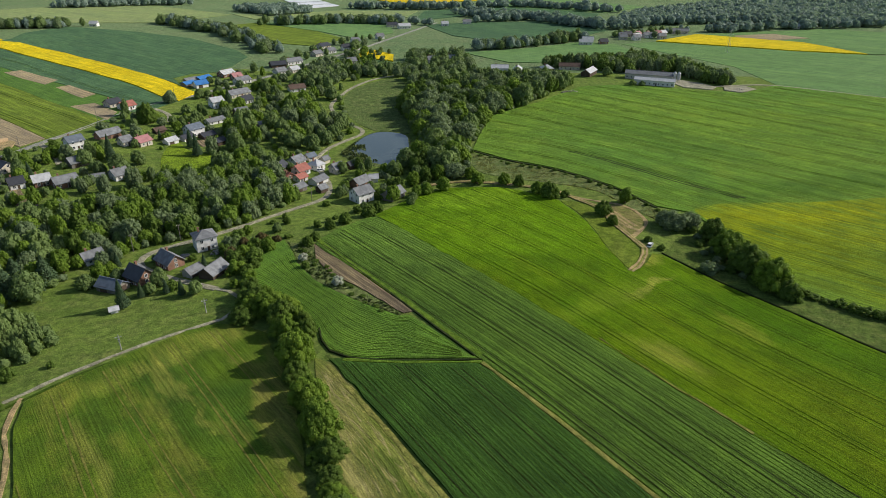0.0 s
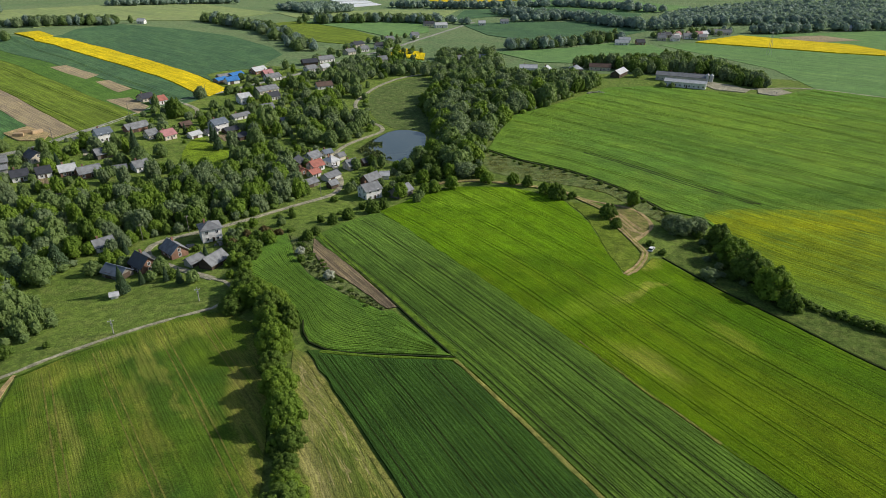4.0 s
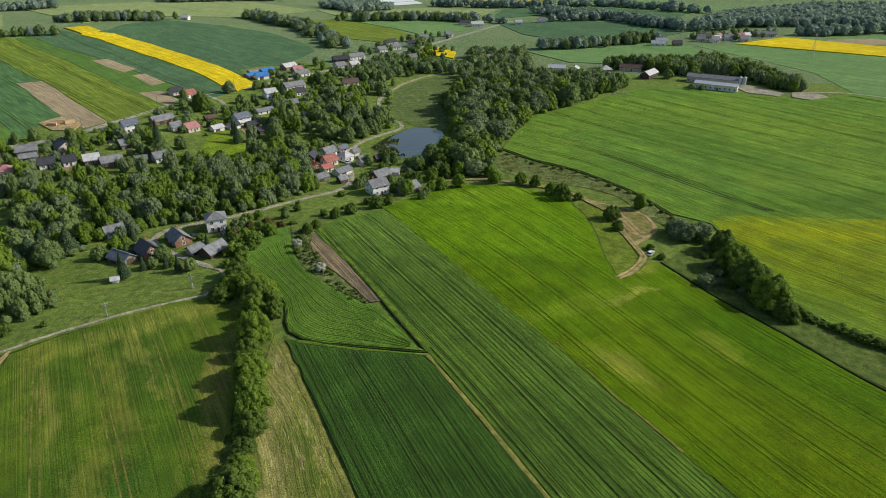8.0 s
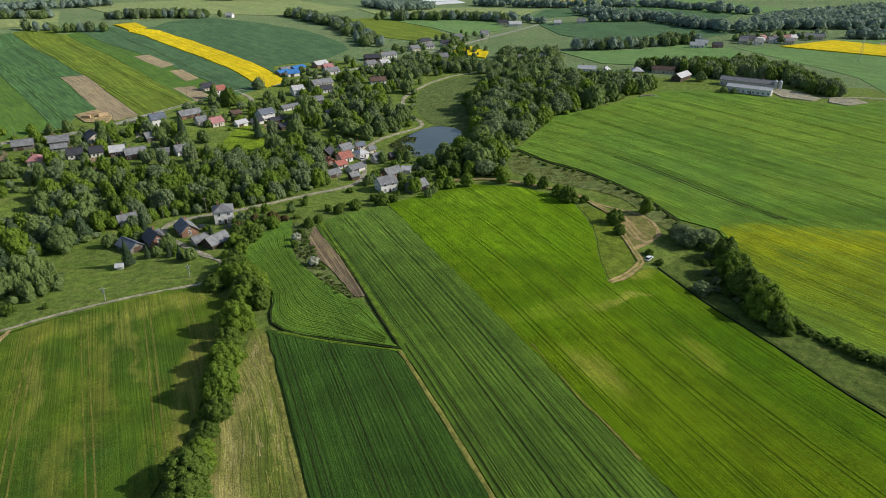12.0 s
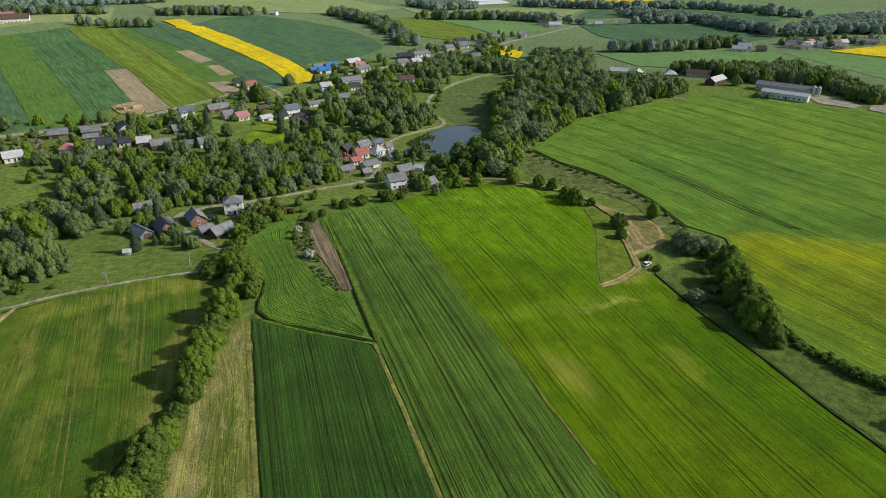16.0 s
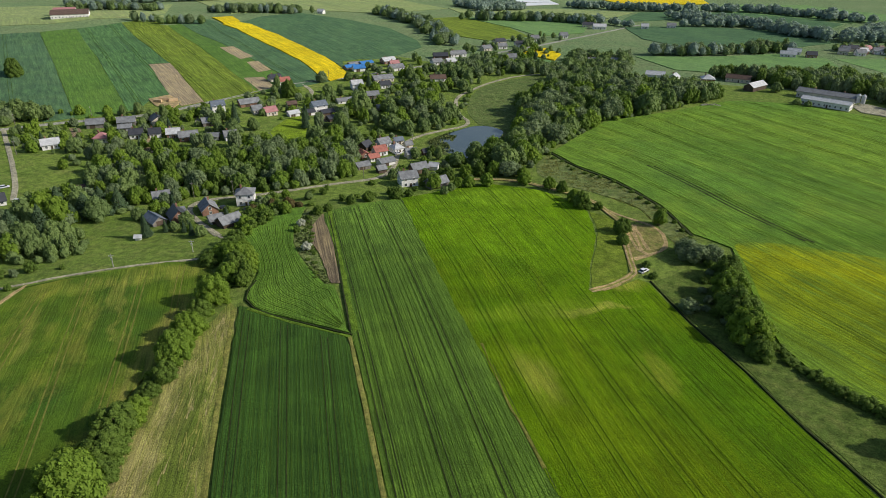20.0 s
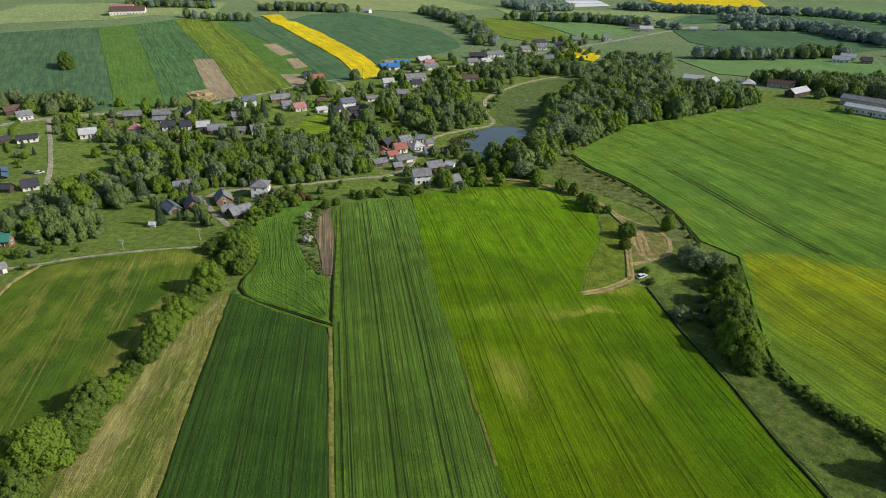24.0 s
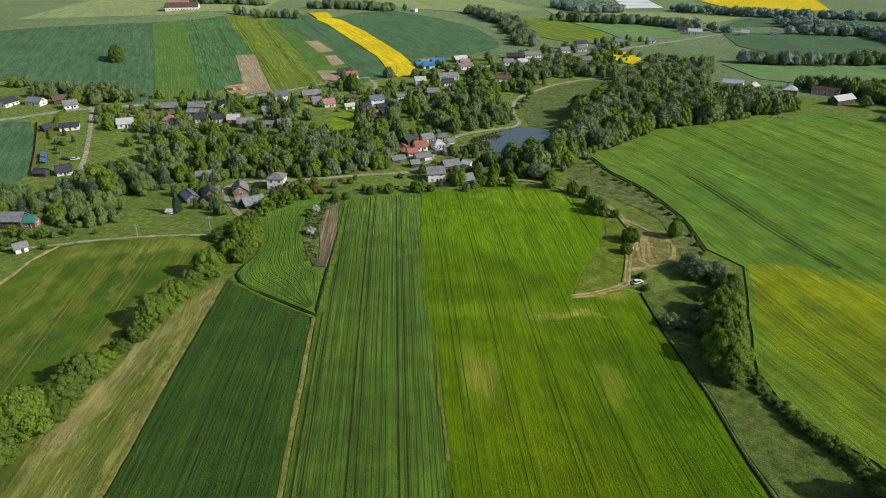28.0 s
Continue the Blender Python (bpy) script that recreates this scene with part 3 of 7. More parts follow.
CONTOUR = [(-63.8, 233.5), (-67.7, 231.5), (-71.4, 226.7), (-72.7, 214.4)] + CONTOUR_LEFT + CONTOUR_RIGHT[::-1]
f_contour = field("wheat_field", CONTOUR, "wheat_contour", "small green wheat field with curved drill rows", 4, wave=0.08)
BIG = [(17, 358), (23, 394), (33, 431), (71, 459), (106, 503), (140, 512), (192, 492), (223, 485), (262, 513), (327, 475), (420, 440), (560, 300), (420, 40), (262, 40), (200, 128), (160, 181), (147, 187), (137, 194), (129, 206), (121, 235), (116, 256), (113, 268), (98, 274), (82, 298), (58, 321), (37, 337)]
f_big = field("wheat_field", BIG, "wheat_big", "wide green wheat field with a yellowish flank", 8)
FLANK = [(114, 269), (115.1, 272.5), (122.0, 276.4), (135.9, 279.2), (152.5, 279.0), (170, 279), (200, 283), (250, 290), (320, 300), (330, 240), (270, 100), (240, 84), (203, 131), (163, 183), (149, 190), (139, 196), (131, 207), (123, 236), (118, 257)]
f_flank = field("wheat_slope", FLANK, "wheat_flank", "yellow-green slope of the wide wheat field, sunlight painted in", 8, 0.48)
NEAR = [(-108, 132), (-101, 141), (-88, 155), (-78, 165), (-69, 169), (-60, 167), (-54, 163), (-46, 149), (-39, 135), (-34, 118), (-29, 100), (-25, 80), (-19, 62), (-30, 30), (-70, 40), (-92, 100), (-105, 122)]
f_near = field("barley_field", NEAR, "barley_near", "green barley with worn yellow streaks", 5)
VERGE = [(-36, 150), (-30, 147), (-4.5, 107), (20.5, 71), (58, 16), (30, 0), (-5, 58), (-13, 72), (-19, 90), (-27, 112), (-34, 135)]
f_verge = field("stubble_strip", VERGE, "stubble", "rough strip of mown straw and grass", 5, lift=0.14)
TONGUE = [(54.6, 278), (59.6, 265), (63.2, 249), (64.6, 235.6), (66.2, 223.6), (69.4, 211), (74, 217.5), (78, 227), (77.6, 236), (74.5, 247), (71.2, 259), (69, 269), (62, 277)]
field("grass_strip", TONGUE, "lawn_dry", "short yellow-green grass beside the wheat", 4, lift=0.14, rounded=True)
TAN = [(71.5, 269.6), (76, 274), (80.5, 275.0), (86.5, 266.5), (88.4, 262.1), (86.5, 253.4), (81.9, 247.5), (78.3, 242.4), (75.4, 250.2), (73.0, 259.9)]
field("bare_patch", TAN, "bare", "worn grass and bare tan earth", 3, lift=0.14, rounded=True, category="bare ground")
SOIL = [(-50.5, 227.4), (-47.5, 214.5), (-40.5, 202.0), (-29.5, 191.9), (-19.2, 180.4), (-12.4, 172.8), (-9.0, 174), (-17.9, 185.8), (-30.5, 203.0), (-43, 219.6)]
field("ploughed_strip", SOIL, "soil_near", "narrow ploughed brown soil with ridges", 3, lift=0.3, wave=0.1)
ROUGH = [(-62, 231.5), (-57.6, 221.5), (-53.6, 211.3), (-44.8, 197.6), (-36, 188.7), (-26.2, 180.4), (-13.5, 171.6), (-12.8, 172.6), (-19.6, 180.2), (-30, 191.7), (-41, 201.8), (-48, 214.3), (-51, 227)]
field("rough_grass", ROUGH, "reeds", "overgrown rough grass beside the ploughed strip", 3, lift=0.13, category="grass")
REEDS = [(16, 352), (36, 334), (57, 318), (80, 296), (96, 272), (104, 250), (92, 262), (74, 290), (55, 300), (36, 308), (18, 322)]
field("rough_grass", REEDS, "reeds", "wet rough grass and reeds along the stream", 4, lift=0.13, rounded=True, category="grass")

MARSH = [(88, 228.5), (103, 208), (120, 187), (132, 169), (140, 158), (191, 88), (206, 114), (166, 166), (143, 185), (128, 203), (121, 226), (112, 246), (98, 244)]
field("rough_grass", MARSH, "marsh", "dark tussocky grass between ditch and hedge", 5, lift=0.13, category="grass")
VALLEY = [(-50, 412), (-66, 440), (-74, 480), (-66, 512), (-40, 540), (-28, 500), (-26, 440), (-22, 400), (-40, 404)]
field("rough_grass", VALLEY, "valley_grass", "wet green valley meadow above the pond", 6, lift=0.13, rounded=True, category="grass")

S1 = [(-661.0, 314.2), (-634.0, 360.9), (-615.2, 391.9), (-518.2, 458.8), (-393.6, 373.9), (-291.9, 302.5), (-267.2, 285.0), (-273.8, 270.8), (-325.0, 258.1), (-361.7, 254.4), (-402.9, 251.4), (-479.1, 241.6)]
S2 = [(-517.9, 458.9), (-508.6, 492.5), (-385.5, 408.1), (-289.7, 339.0), (-251.5, 312.0), (-258.1, 294.7), (-265.1, 283.7), (-291.8, 302.6), (-393.5, 374.1)]
S3 = [(-508.4, 492.7), (-504.1, 544.6), (-374.7, 457.2), (-327.0, 428.6), (-338.1, 416.0), (-253.7, 350.8), (-256.3, 335.1), (-248.9, 319.1), (-251.3, 312.1), (-289.5, 339.2), (-385.3, 408.3)]
PS = [(-337.0, 415.3), (-326.4, 427.7), (-222.2, 348.9), (-228.6, 334.4), (-253.6, 350.9)]
S4 = [(-503.9, 544.9), (-500.6, 568.8), (-493.8, 589.3), (-325.3, 474.6), (-207.4, 388.9), (-213.0, 365.0), (-221.0, 348.6), (-326.7, 428.7), (-374.5, 457.5)]
S4B = [(-493.6, 589.6), (-482.1, 596.3), (-335.1, 509.1), (-252.5, 460.9), (-228.6, 444.4), (-202.6, 399.0), (-206.1, 387.8), (-325.1, 474.8)]
S5 = [(-481.8, 596.5), (-451.1, 620.9), (-417.8, 602.1), (-392.5, 594.8), (-315.7, 543.6), (-249.7, 501.7), (-198.6, 456.2), (-185.5, 448.3), (-196.0, 410.8), (-205.2, 414.2), (-229.6, 446.2), (-253.0, 462.0), (-335.7, 510.2)]
RAPE = [(-418.5, 603.3), (-414.9, 622.5), (-396.5, 624.1), (-343.0, 598.6), (-283.6, 554.9), (-237.7, 524.4), (-198.7, 490.7), (-181.1, 473.7), (-185.7, 449.4), (-199.0, 457.2), (-250.3, 502.9), (-316.5, 545.1), (-393.1, 596.1)]
S6 = [(-415.5, 624.2), (-412.8, 639.8), (-423.1, 679.0), (-421.5, 752.8), (-336.0, 738.4), (-269.0, 709.4), (-201.9, 646.5), (-181.6, 613.4), (-183.0, 570.7), (-188.9, 542.8), (-206.2, 531.7), (-214.0, 515.4), (-200.0, 494.6), (-238.1, 525.6), (-284.3, 556.4), (-343.8, 600.2), (-397.2, 625.5)]
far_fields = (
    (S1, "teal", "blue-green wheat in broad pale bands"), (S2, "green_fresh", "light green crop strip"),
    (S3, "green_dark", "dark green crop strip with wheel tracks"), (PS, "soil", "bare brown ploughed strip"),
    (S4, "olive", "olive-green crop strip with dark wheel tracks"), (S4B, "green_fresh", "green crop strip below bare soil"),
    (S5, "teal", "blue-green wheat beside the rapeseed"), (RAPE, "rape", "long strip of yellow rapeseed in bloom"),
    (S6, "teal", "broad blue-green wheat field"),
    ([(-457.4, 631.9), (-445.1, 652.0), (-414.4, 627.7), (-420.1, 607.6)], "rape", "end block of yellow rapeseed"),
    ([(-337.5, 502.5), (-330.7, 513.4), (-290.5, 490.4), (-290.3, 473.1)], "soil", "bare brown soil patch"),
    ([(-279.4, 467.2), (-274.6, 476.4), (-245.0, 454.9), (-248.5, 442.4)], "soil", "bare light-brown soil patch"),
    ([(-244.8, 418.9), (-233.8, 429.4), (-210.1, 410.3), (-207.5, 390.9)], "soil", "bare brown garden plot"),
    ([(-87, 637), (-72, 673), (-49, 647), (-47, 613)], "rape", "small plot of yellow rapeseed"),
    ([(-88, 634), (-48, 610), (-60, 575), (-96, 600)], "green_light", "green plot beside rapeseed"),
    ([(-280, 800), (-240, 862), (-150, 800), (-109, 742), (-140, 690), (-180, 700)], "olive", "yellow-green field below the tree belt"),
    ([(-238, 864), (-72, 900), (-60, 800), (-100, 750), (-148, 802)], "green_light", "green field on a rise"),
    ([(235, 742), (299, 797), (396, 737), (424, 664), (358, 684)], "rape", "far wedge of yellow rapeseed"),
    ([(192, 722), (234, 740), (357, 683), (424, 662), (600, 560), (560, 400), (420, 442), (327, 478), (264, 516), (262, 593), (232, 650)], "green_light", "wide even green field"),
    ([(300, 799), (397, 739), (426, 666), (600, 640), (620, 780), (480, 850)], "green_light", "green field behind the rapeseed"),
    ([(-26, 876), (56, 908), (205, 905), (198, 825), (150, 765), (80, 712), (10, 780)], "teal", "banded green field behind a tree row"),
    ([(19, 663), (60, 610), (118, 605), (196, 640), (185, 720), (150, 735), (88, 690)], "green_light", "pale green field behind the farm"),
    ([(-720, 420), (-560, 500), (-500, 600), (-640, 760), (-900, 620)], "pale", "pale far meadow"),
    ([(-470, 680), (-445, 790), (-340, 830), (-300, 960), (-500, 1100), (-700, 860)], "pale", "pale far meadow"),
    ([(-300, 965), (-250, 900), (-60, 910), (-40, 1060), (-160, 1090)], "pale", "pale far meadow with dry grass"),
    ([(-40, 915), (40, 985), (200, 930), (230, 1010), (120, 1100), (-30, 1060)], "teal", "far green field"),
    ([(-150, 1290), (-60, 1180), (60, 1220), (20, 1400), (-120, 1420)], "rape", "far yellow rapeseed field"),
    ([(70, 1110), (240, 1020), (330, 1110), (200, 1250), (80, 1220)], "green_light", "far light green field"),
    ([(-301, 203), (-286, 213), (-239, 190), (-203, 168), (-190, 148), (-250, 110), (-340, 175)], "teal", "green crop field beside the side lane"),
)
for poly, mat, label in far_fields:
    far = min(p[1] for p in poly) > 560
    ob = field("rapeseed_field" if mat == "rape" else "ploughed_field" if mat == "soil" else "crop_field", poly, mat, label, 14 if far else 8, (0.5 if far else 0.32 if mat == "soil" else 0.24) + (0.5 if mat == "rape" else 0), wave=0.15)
    if mat in ("olive", "green_dark") and max(p[1] for p in poly) < 600:
        tramlines(ob, poly, FAR, 24, 9, 0.34, 2.2, 0.3, mat="track_soft")
    elif mat == "teal" and max(p[1] for p in poly) < 650:
        tramlines(ob, poly, FAR, 47, 30, 0.34, 2.2, 0.16, mat="track_soft")
ALONG = math.atan2(-77, 54)
tramlines(f_dark, DARK, ALONG, 11.5, 4, 0.5, width=0.20)
tramlines(f_dark, DARK, ALONG, 2.3, 1.0, 0.5, 0.9, 0.07, mat="track_soft")
tramlines(f_mid, MID, STRIP, 11.5, 3.5, 0.47, width=0.24)
tramlines(f_mid, MID, STRIP, 2.875, 1.6, 0.455, 1.3, 0.11, mat="track_soft")
tramlines(f_bright, BRIGHT, STRIP, 12.5, 8, 0.52, width=0.17, mat="track_deep")
for a in (0, 3.2):
    ribbon("wheel_track", [(70 + a, 347), (92 + a, 326), (114 + a, 305), (140 + a, 284)], 0.8, 0.5, "track_soil", f_big, 6, 0.3)
tramlines(f_big, BIG, math.atan2(-40, 46), 46, 20, 0.5, 2.2, 0.22, sway=6, mat="track_soft")
tramlines(f_big, BIG, math.atan2(-40, 46), 9.2, 3, 0.49, 2.0, 0.15, sway=6, mat="track_bright")
tramlines(f_near, NEAR, math.atan2(-50, 41), 15, 5, 0.5, width=0.34, sway=1.5, mat="track_tan")


def along(points, u):
    """The points at the given shares of a line's length."""
    p = smooth_line(points, 1.0)
    run = np.concatenate([[0], np.cumsum(np.linalg.norm(np.diff(p, axis=0), axis=1))])
    return np.stack([np.interp(u * run[-1], run, p[:, k]) for k in (0, 1)], 1)


rows_rng = random.Random(12)
share = np.linspace(0, 0.96, 22)
side_a, side_b = along(CONTOUR_LEFT, share), along(CONTOUR_RIGHT, share)
for k in range(27):
    f = (k + 0.6 + rows_rng.uniform(-0.15, 0.15)) / 28
    blend = side_a + (side_b - side_a) * f
    last = rows_rng.choice([22, 22, 20, 18])
    ribbon("wheel_track", [tuple(p) for p in blend[:last]], 0.28 if k % 4 == 0 else 0.15, 0.48, "track_deep" if k % 4 == 0 else "track_soft", f_contour, 4, 0.2)


# ---- tracks and roads ----
def road(name, points, width, material, label, lift=0.2, ragged=0.06, category="road", crown=0.06):
    ob = ribbon(name, points, width, lift, material, None, 4.0, ragged, crown)
    return tagged(ob, label, category, kind="structure")


road("straw_edge", [(10.9, 145.9), (30.5, 120.2), (52.2, 91.7), (97.8, 32.2)], 1.2, "straw_green", "narrow ragged straw edge between wheat fields", 0.5, 0.12, "field edge")
road("straw_edge", [(46.6, 159.8), (57, 145.2), (66.3, 133.1), (76, 121)], 0.6, "track_tan", "patchy dry straw between two wheat fields", 0.52, 0.7, "field edge")
road("straw_edge", [(-32, 146.5), (-18, 126.5), (-4.4, 106.8), (20.4, 71), (57.5, 17)], 1.3, "straw_green", "pale dry grass along the dark wheat", 0.22, 0.15, "field edge")
road("grass_edge", [(-37.6, 165), (-35.5, 158), (-32.3, 153), (-26.4, 149.6), (-18.4, 148.3), (-5.5, 147.5), (5, 147.2), (11, 147.2)], 0.5, "track_soil", "dark furrow between wheat fields", 0.52, 0.2, "field edge")
road("grass_edge", [(-28, 148.6), (-18.4, 147.2), (-5.5, 146.4), (5, 146), (11, 146)], 1.1, "edge_green", "light green grass edge above the dark wheat", 0.54, 0.3, "field edge")
road("grass_edge", [(-49.2, 231), (-44, 223), (-25, 197.5), (-7, 173), (2, 161), (11, 149.4)], 1.8, "edge_green", "light green headland strip beside the ploughed soil", 0.48, 0.2, "field edge")
road("grass_edge", [(-46.2, 225.5), (-26.6, 199), (-8.6, 173.6), (0.4, 161.2), (9.2, 149)], 0.6, "track_soil", "dark furrow beside the ploughed soil", 0.5, 0.2, "field edge")
TRACK = [(68.8, 208.5), (74.3, 215.9), (78.9, 224.8), (80.5, 230.5), (78.7, 236.7), (76.2, 245.3), (72.8, 257.0), (71.7, 268.5), (64.8, 277.1), (55.2, 288.5), (46, 294), (32, 300), (10, 306), (-10, 303)]
road("farm_track", TRACK, 2.5, "straw_green", "dry grass farm track with worn ruts", 0.42, 0.15, "track")
middle = smooth_line(TRACK, 3.0)
heading = np.gradient(middle, axis=0)
heading /= np.linalg.norm(heading, axis=1, keepdims=True)
for side in (-0.75, 0.75):
    road("wheel_rut", [tuple(p) for p in middle + side * np.stack([-heading[:, 1], heading[:, 0]], 1)], 0.75, "dirt", "bare earth wheel rut of the farm track", 0.5, 0.2, "track")
swath = random.Random(3)
for k in range(190):
    a, b = swath.uniform(0.0, 0.93), swath.random() ** 1.4
    top, low = np.array((-35 + 4 * b, 147.0)), np.array((0 + 27 * b, 58.0 + 4 * b))
    mid = top + (low - top) * a
    turn, run, curl = math.atan2(-77, 42 + 8 * b) + swath.gauss(0, 0.10), swath.uniform(2.5, 9), swath.uniform(-0.02, 0.02)
    pts = []
    for q in range(6):
        pts.append(tuple(mid))
        mid = mid + run / 5 * np.array((math.cos(turn), math.sin(turn)))
        turn += curl * run / 5
    if all(inside(VERGE, np.array(p[0]), np.array(p[1])) for p in pts):
        road("straw_swath", pts, swath.uniform(0.12, 0.32), swath.choice(["straw", "straw_green", "straw_green"]), "pale flattened straw left by mowing", 0.155, 0.5, "straw", 0.0)
for line in ([(55.2, 288.5), (64.0, 281.3), (73.1, 277.6), (80.5, 275.0), (86.3, 268.6), (88.6, 262.2), (87.1, 253.8), (82.9, 247.5), (78.8, 241.7)], [(71.5, 269), (75, 259), (79, 251), (83, 248.5)], [(73, 271), (76.8, 260), (80.8, 251)], [(74.5, 272.5), (79, 261), (83, 252.5)]):
    road("worn_track", line, 1.5, "dirt", "worn bare earth wheel track", 0.19, 0.35, "track")
road("main_road", [(-330, 190), (-305, 205), (-291, 238), (-270, 268), (-248, 296), (-229, 318), (-221, 340), (-214, 368), (-206, 410), (-194, 444), (-178, 472), (-163, 500), (-145, 533), (-124, 586), (-102, 643), (-80, 694), (-38, 822), (-10, 900)], 4.2, "asphalt", "narrow worn asphalt village road")
road("valley_lane", [(-78, 193), (-100, 205), (-113, 214), (-116, 222), (-111, 230), (-95, 243), (-80, 257), (-66, 275), (-57, 290), (-58, 308), (-68, 335), (-71, 352), (-67, 368), (-58, 386), (-52, 398), (-54, 410), (-66, 424), (-80, 455), (-78, 481), (-71, 509), (-58, 535), (-41, 551)], 2.6, "gravel", "pale gravel lane through the valley")
road("farm_lane", [(-150, 108), (-122, 124), (-113, 133), (-105, 142), (-96, 151), (-86, 160), (-76, 167.5), (-69.5, 172), (-66.5, 178), (-68, 186), (-73, 191), (-78, 193)], 1.35, "gravel", "pale gravel farm lane", 0.2, 0.18)
road("lane_verge", [(-150, 105.5), (-121, 121.5), (-111, 131), (-103, 140), (-94, 149), (-84, 158), (-75, 165.5)], 0.9, "track_soft", "dark grassy ditch beside the farm lane", 0.16, 0.35, "verge")
road("worn_track", [(-110, 133.5), (-107.5, 122.5), (-95, 100), (-73, 40)], 1.1, "dirt", "narrow worn path beside the barley", 0.2, 0.3, "track")
road("side_lane", [(-283, 250), (-255, 232), (-227, 214), (-205, 199), (-189, 186)], 2.4, "gravel", "straight gravel side lane")
road("driveway", [(-220, 340), (-205, 325), (-195, 312)], 3.0, "gravel", "gravel driveway")
road("driveway", [(-197, 428), (-180, 415), (-172, 398)], 3.0, "gravel", "gravel driveway")
road("field_road", [(212, 508), (262, 514.5), (327, 477), (430, 430)], 3.0, "gravel", "straight field road with dark verge")
road("ditch", [(86.8, 228), (102, 207.5), (119, 186.5), (131, 168.5), (139, 157.5), (191, 86)], 0.5, "track_soil", "dark narrow drainage ditch", 0.4, 0.3, "ditch")
road("ditch", [(17, 356), (37, 335), (58, 319), (82, 296), (98, 272)], 1.0, "track_soil", "dark overgrown ditch along the wheat", 0.35, 0.4, "ditch")

# ---- pond ----
POND = [(-57, 359), (-54, 374), (-46, 396), (-36, 401), (-24, 394), (-21, 376), (-20, 350), (-26, 334), (-38, 339), (-49, 347)]
ring = smooth_line(POND, 3, True)
zw = max(height(*p) for p in POND) + 0.35
pond = mesh_object("pond", [(x, y, zw) for x, y in ring], [range(len(ring))], "water")
tagged(pond, "calm blue-grey village pond", "pond", kind="structure")
bank = np.concatenate([ring, (ring - ring.mean(0)) * 1.12 + ring.mean(0)])
nb = len(ring)
bank_ob = mesh_object("pond_bank", [(*p, zw + 0.1) for p in bank[:nb]] + [(*p, height(*p) - 0.1) for p in bank[nb:]],
                      [(i, (i + 1) % nb, nb + (i + 1) % nb, nb + i) for i in range(nb)], "reeds")
tagged(bank_ob, "grassy pond bank with reeds", "bank", kind="structure")


# ---- trees ----
ico_bm = bmesh.new()
bmesh.ops.create_icosphere(ico_bm, subdivisions=1, radius=1.0)
ICO = np.array([[tuple(v.co) for v in f.verts] for f in ico_bm.faces])
ico_bm.free()


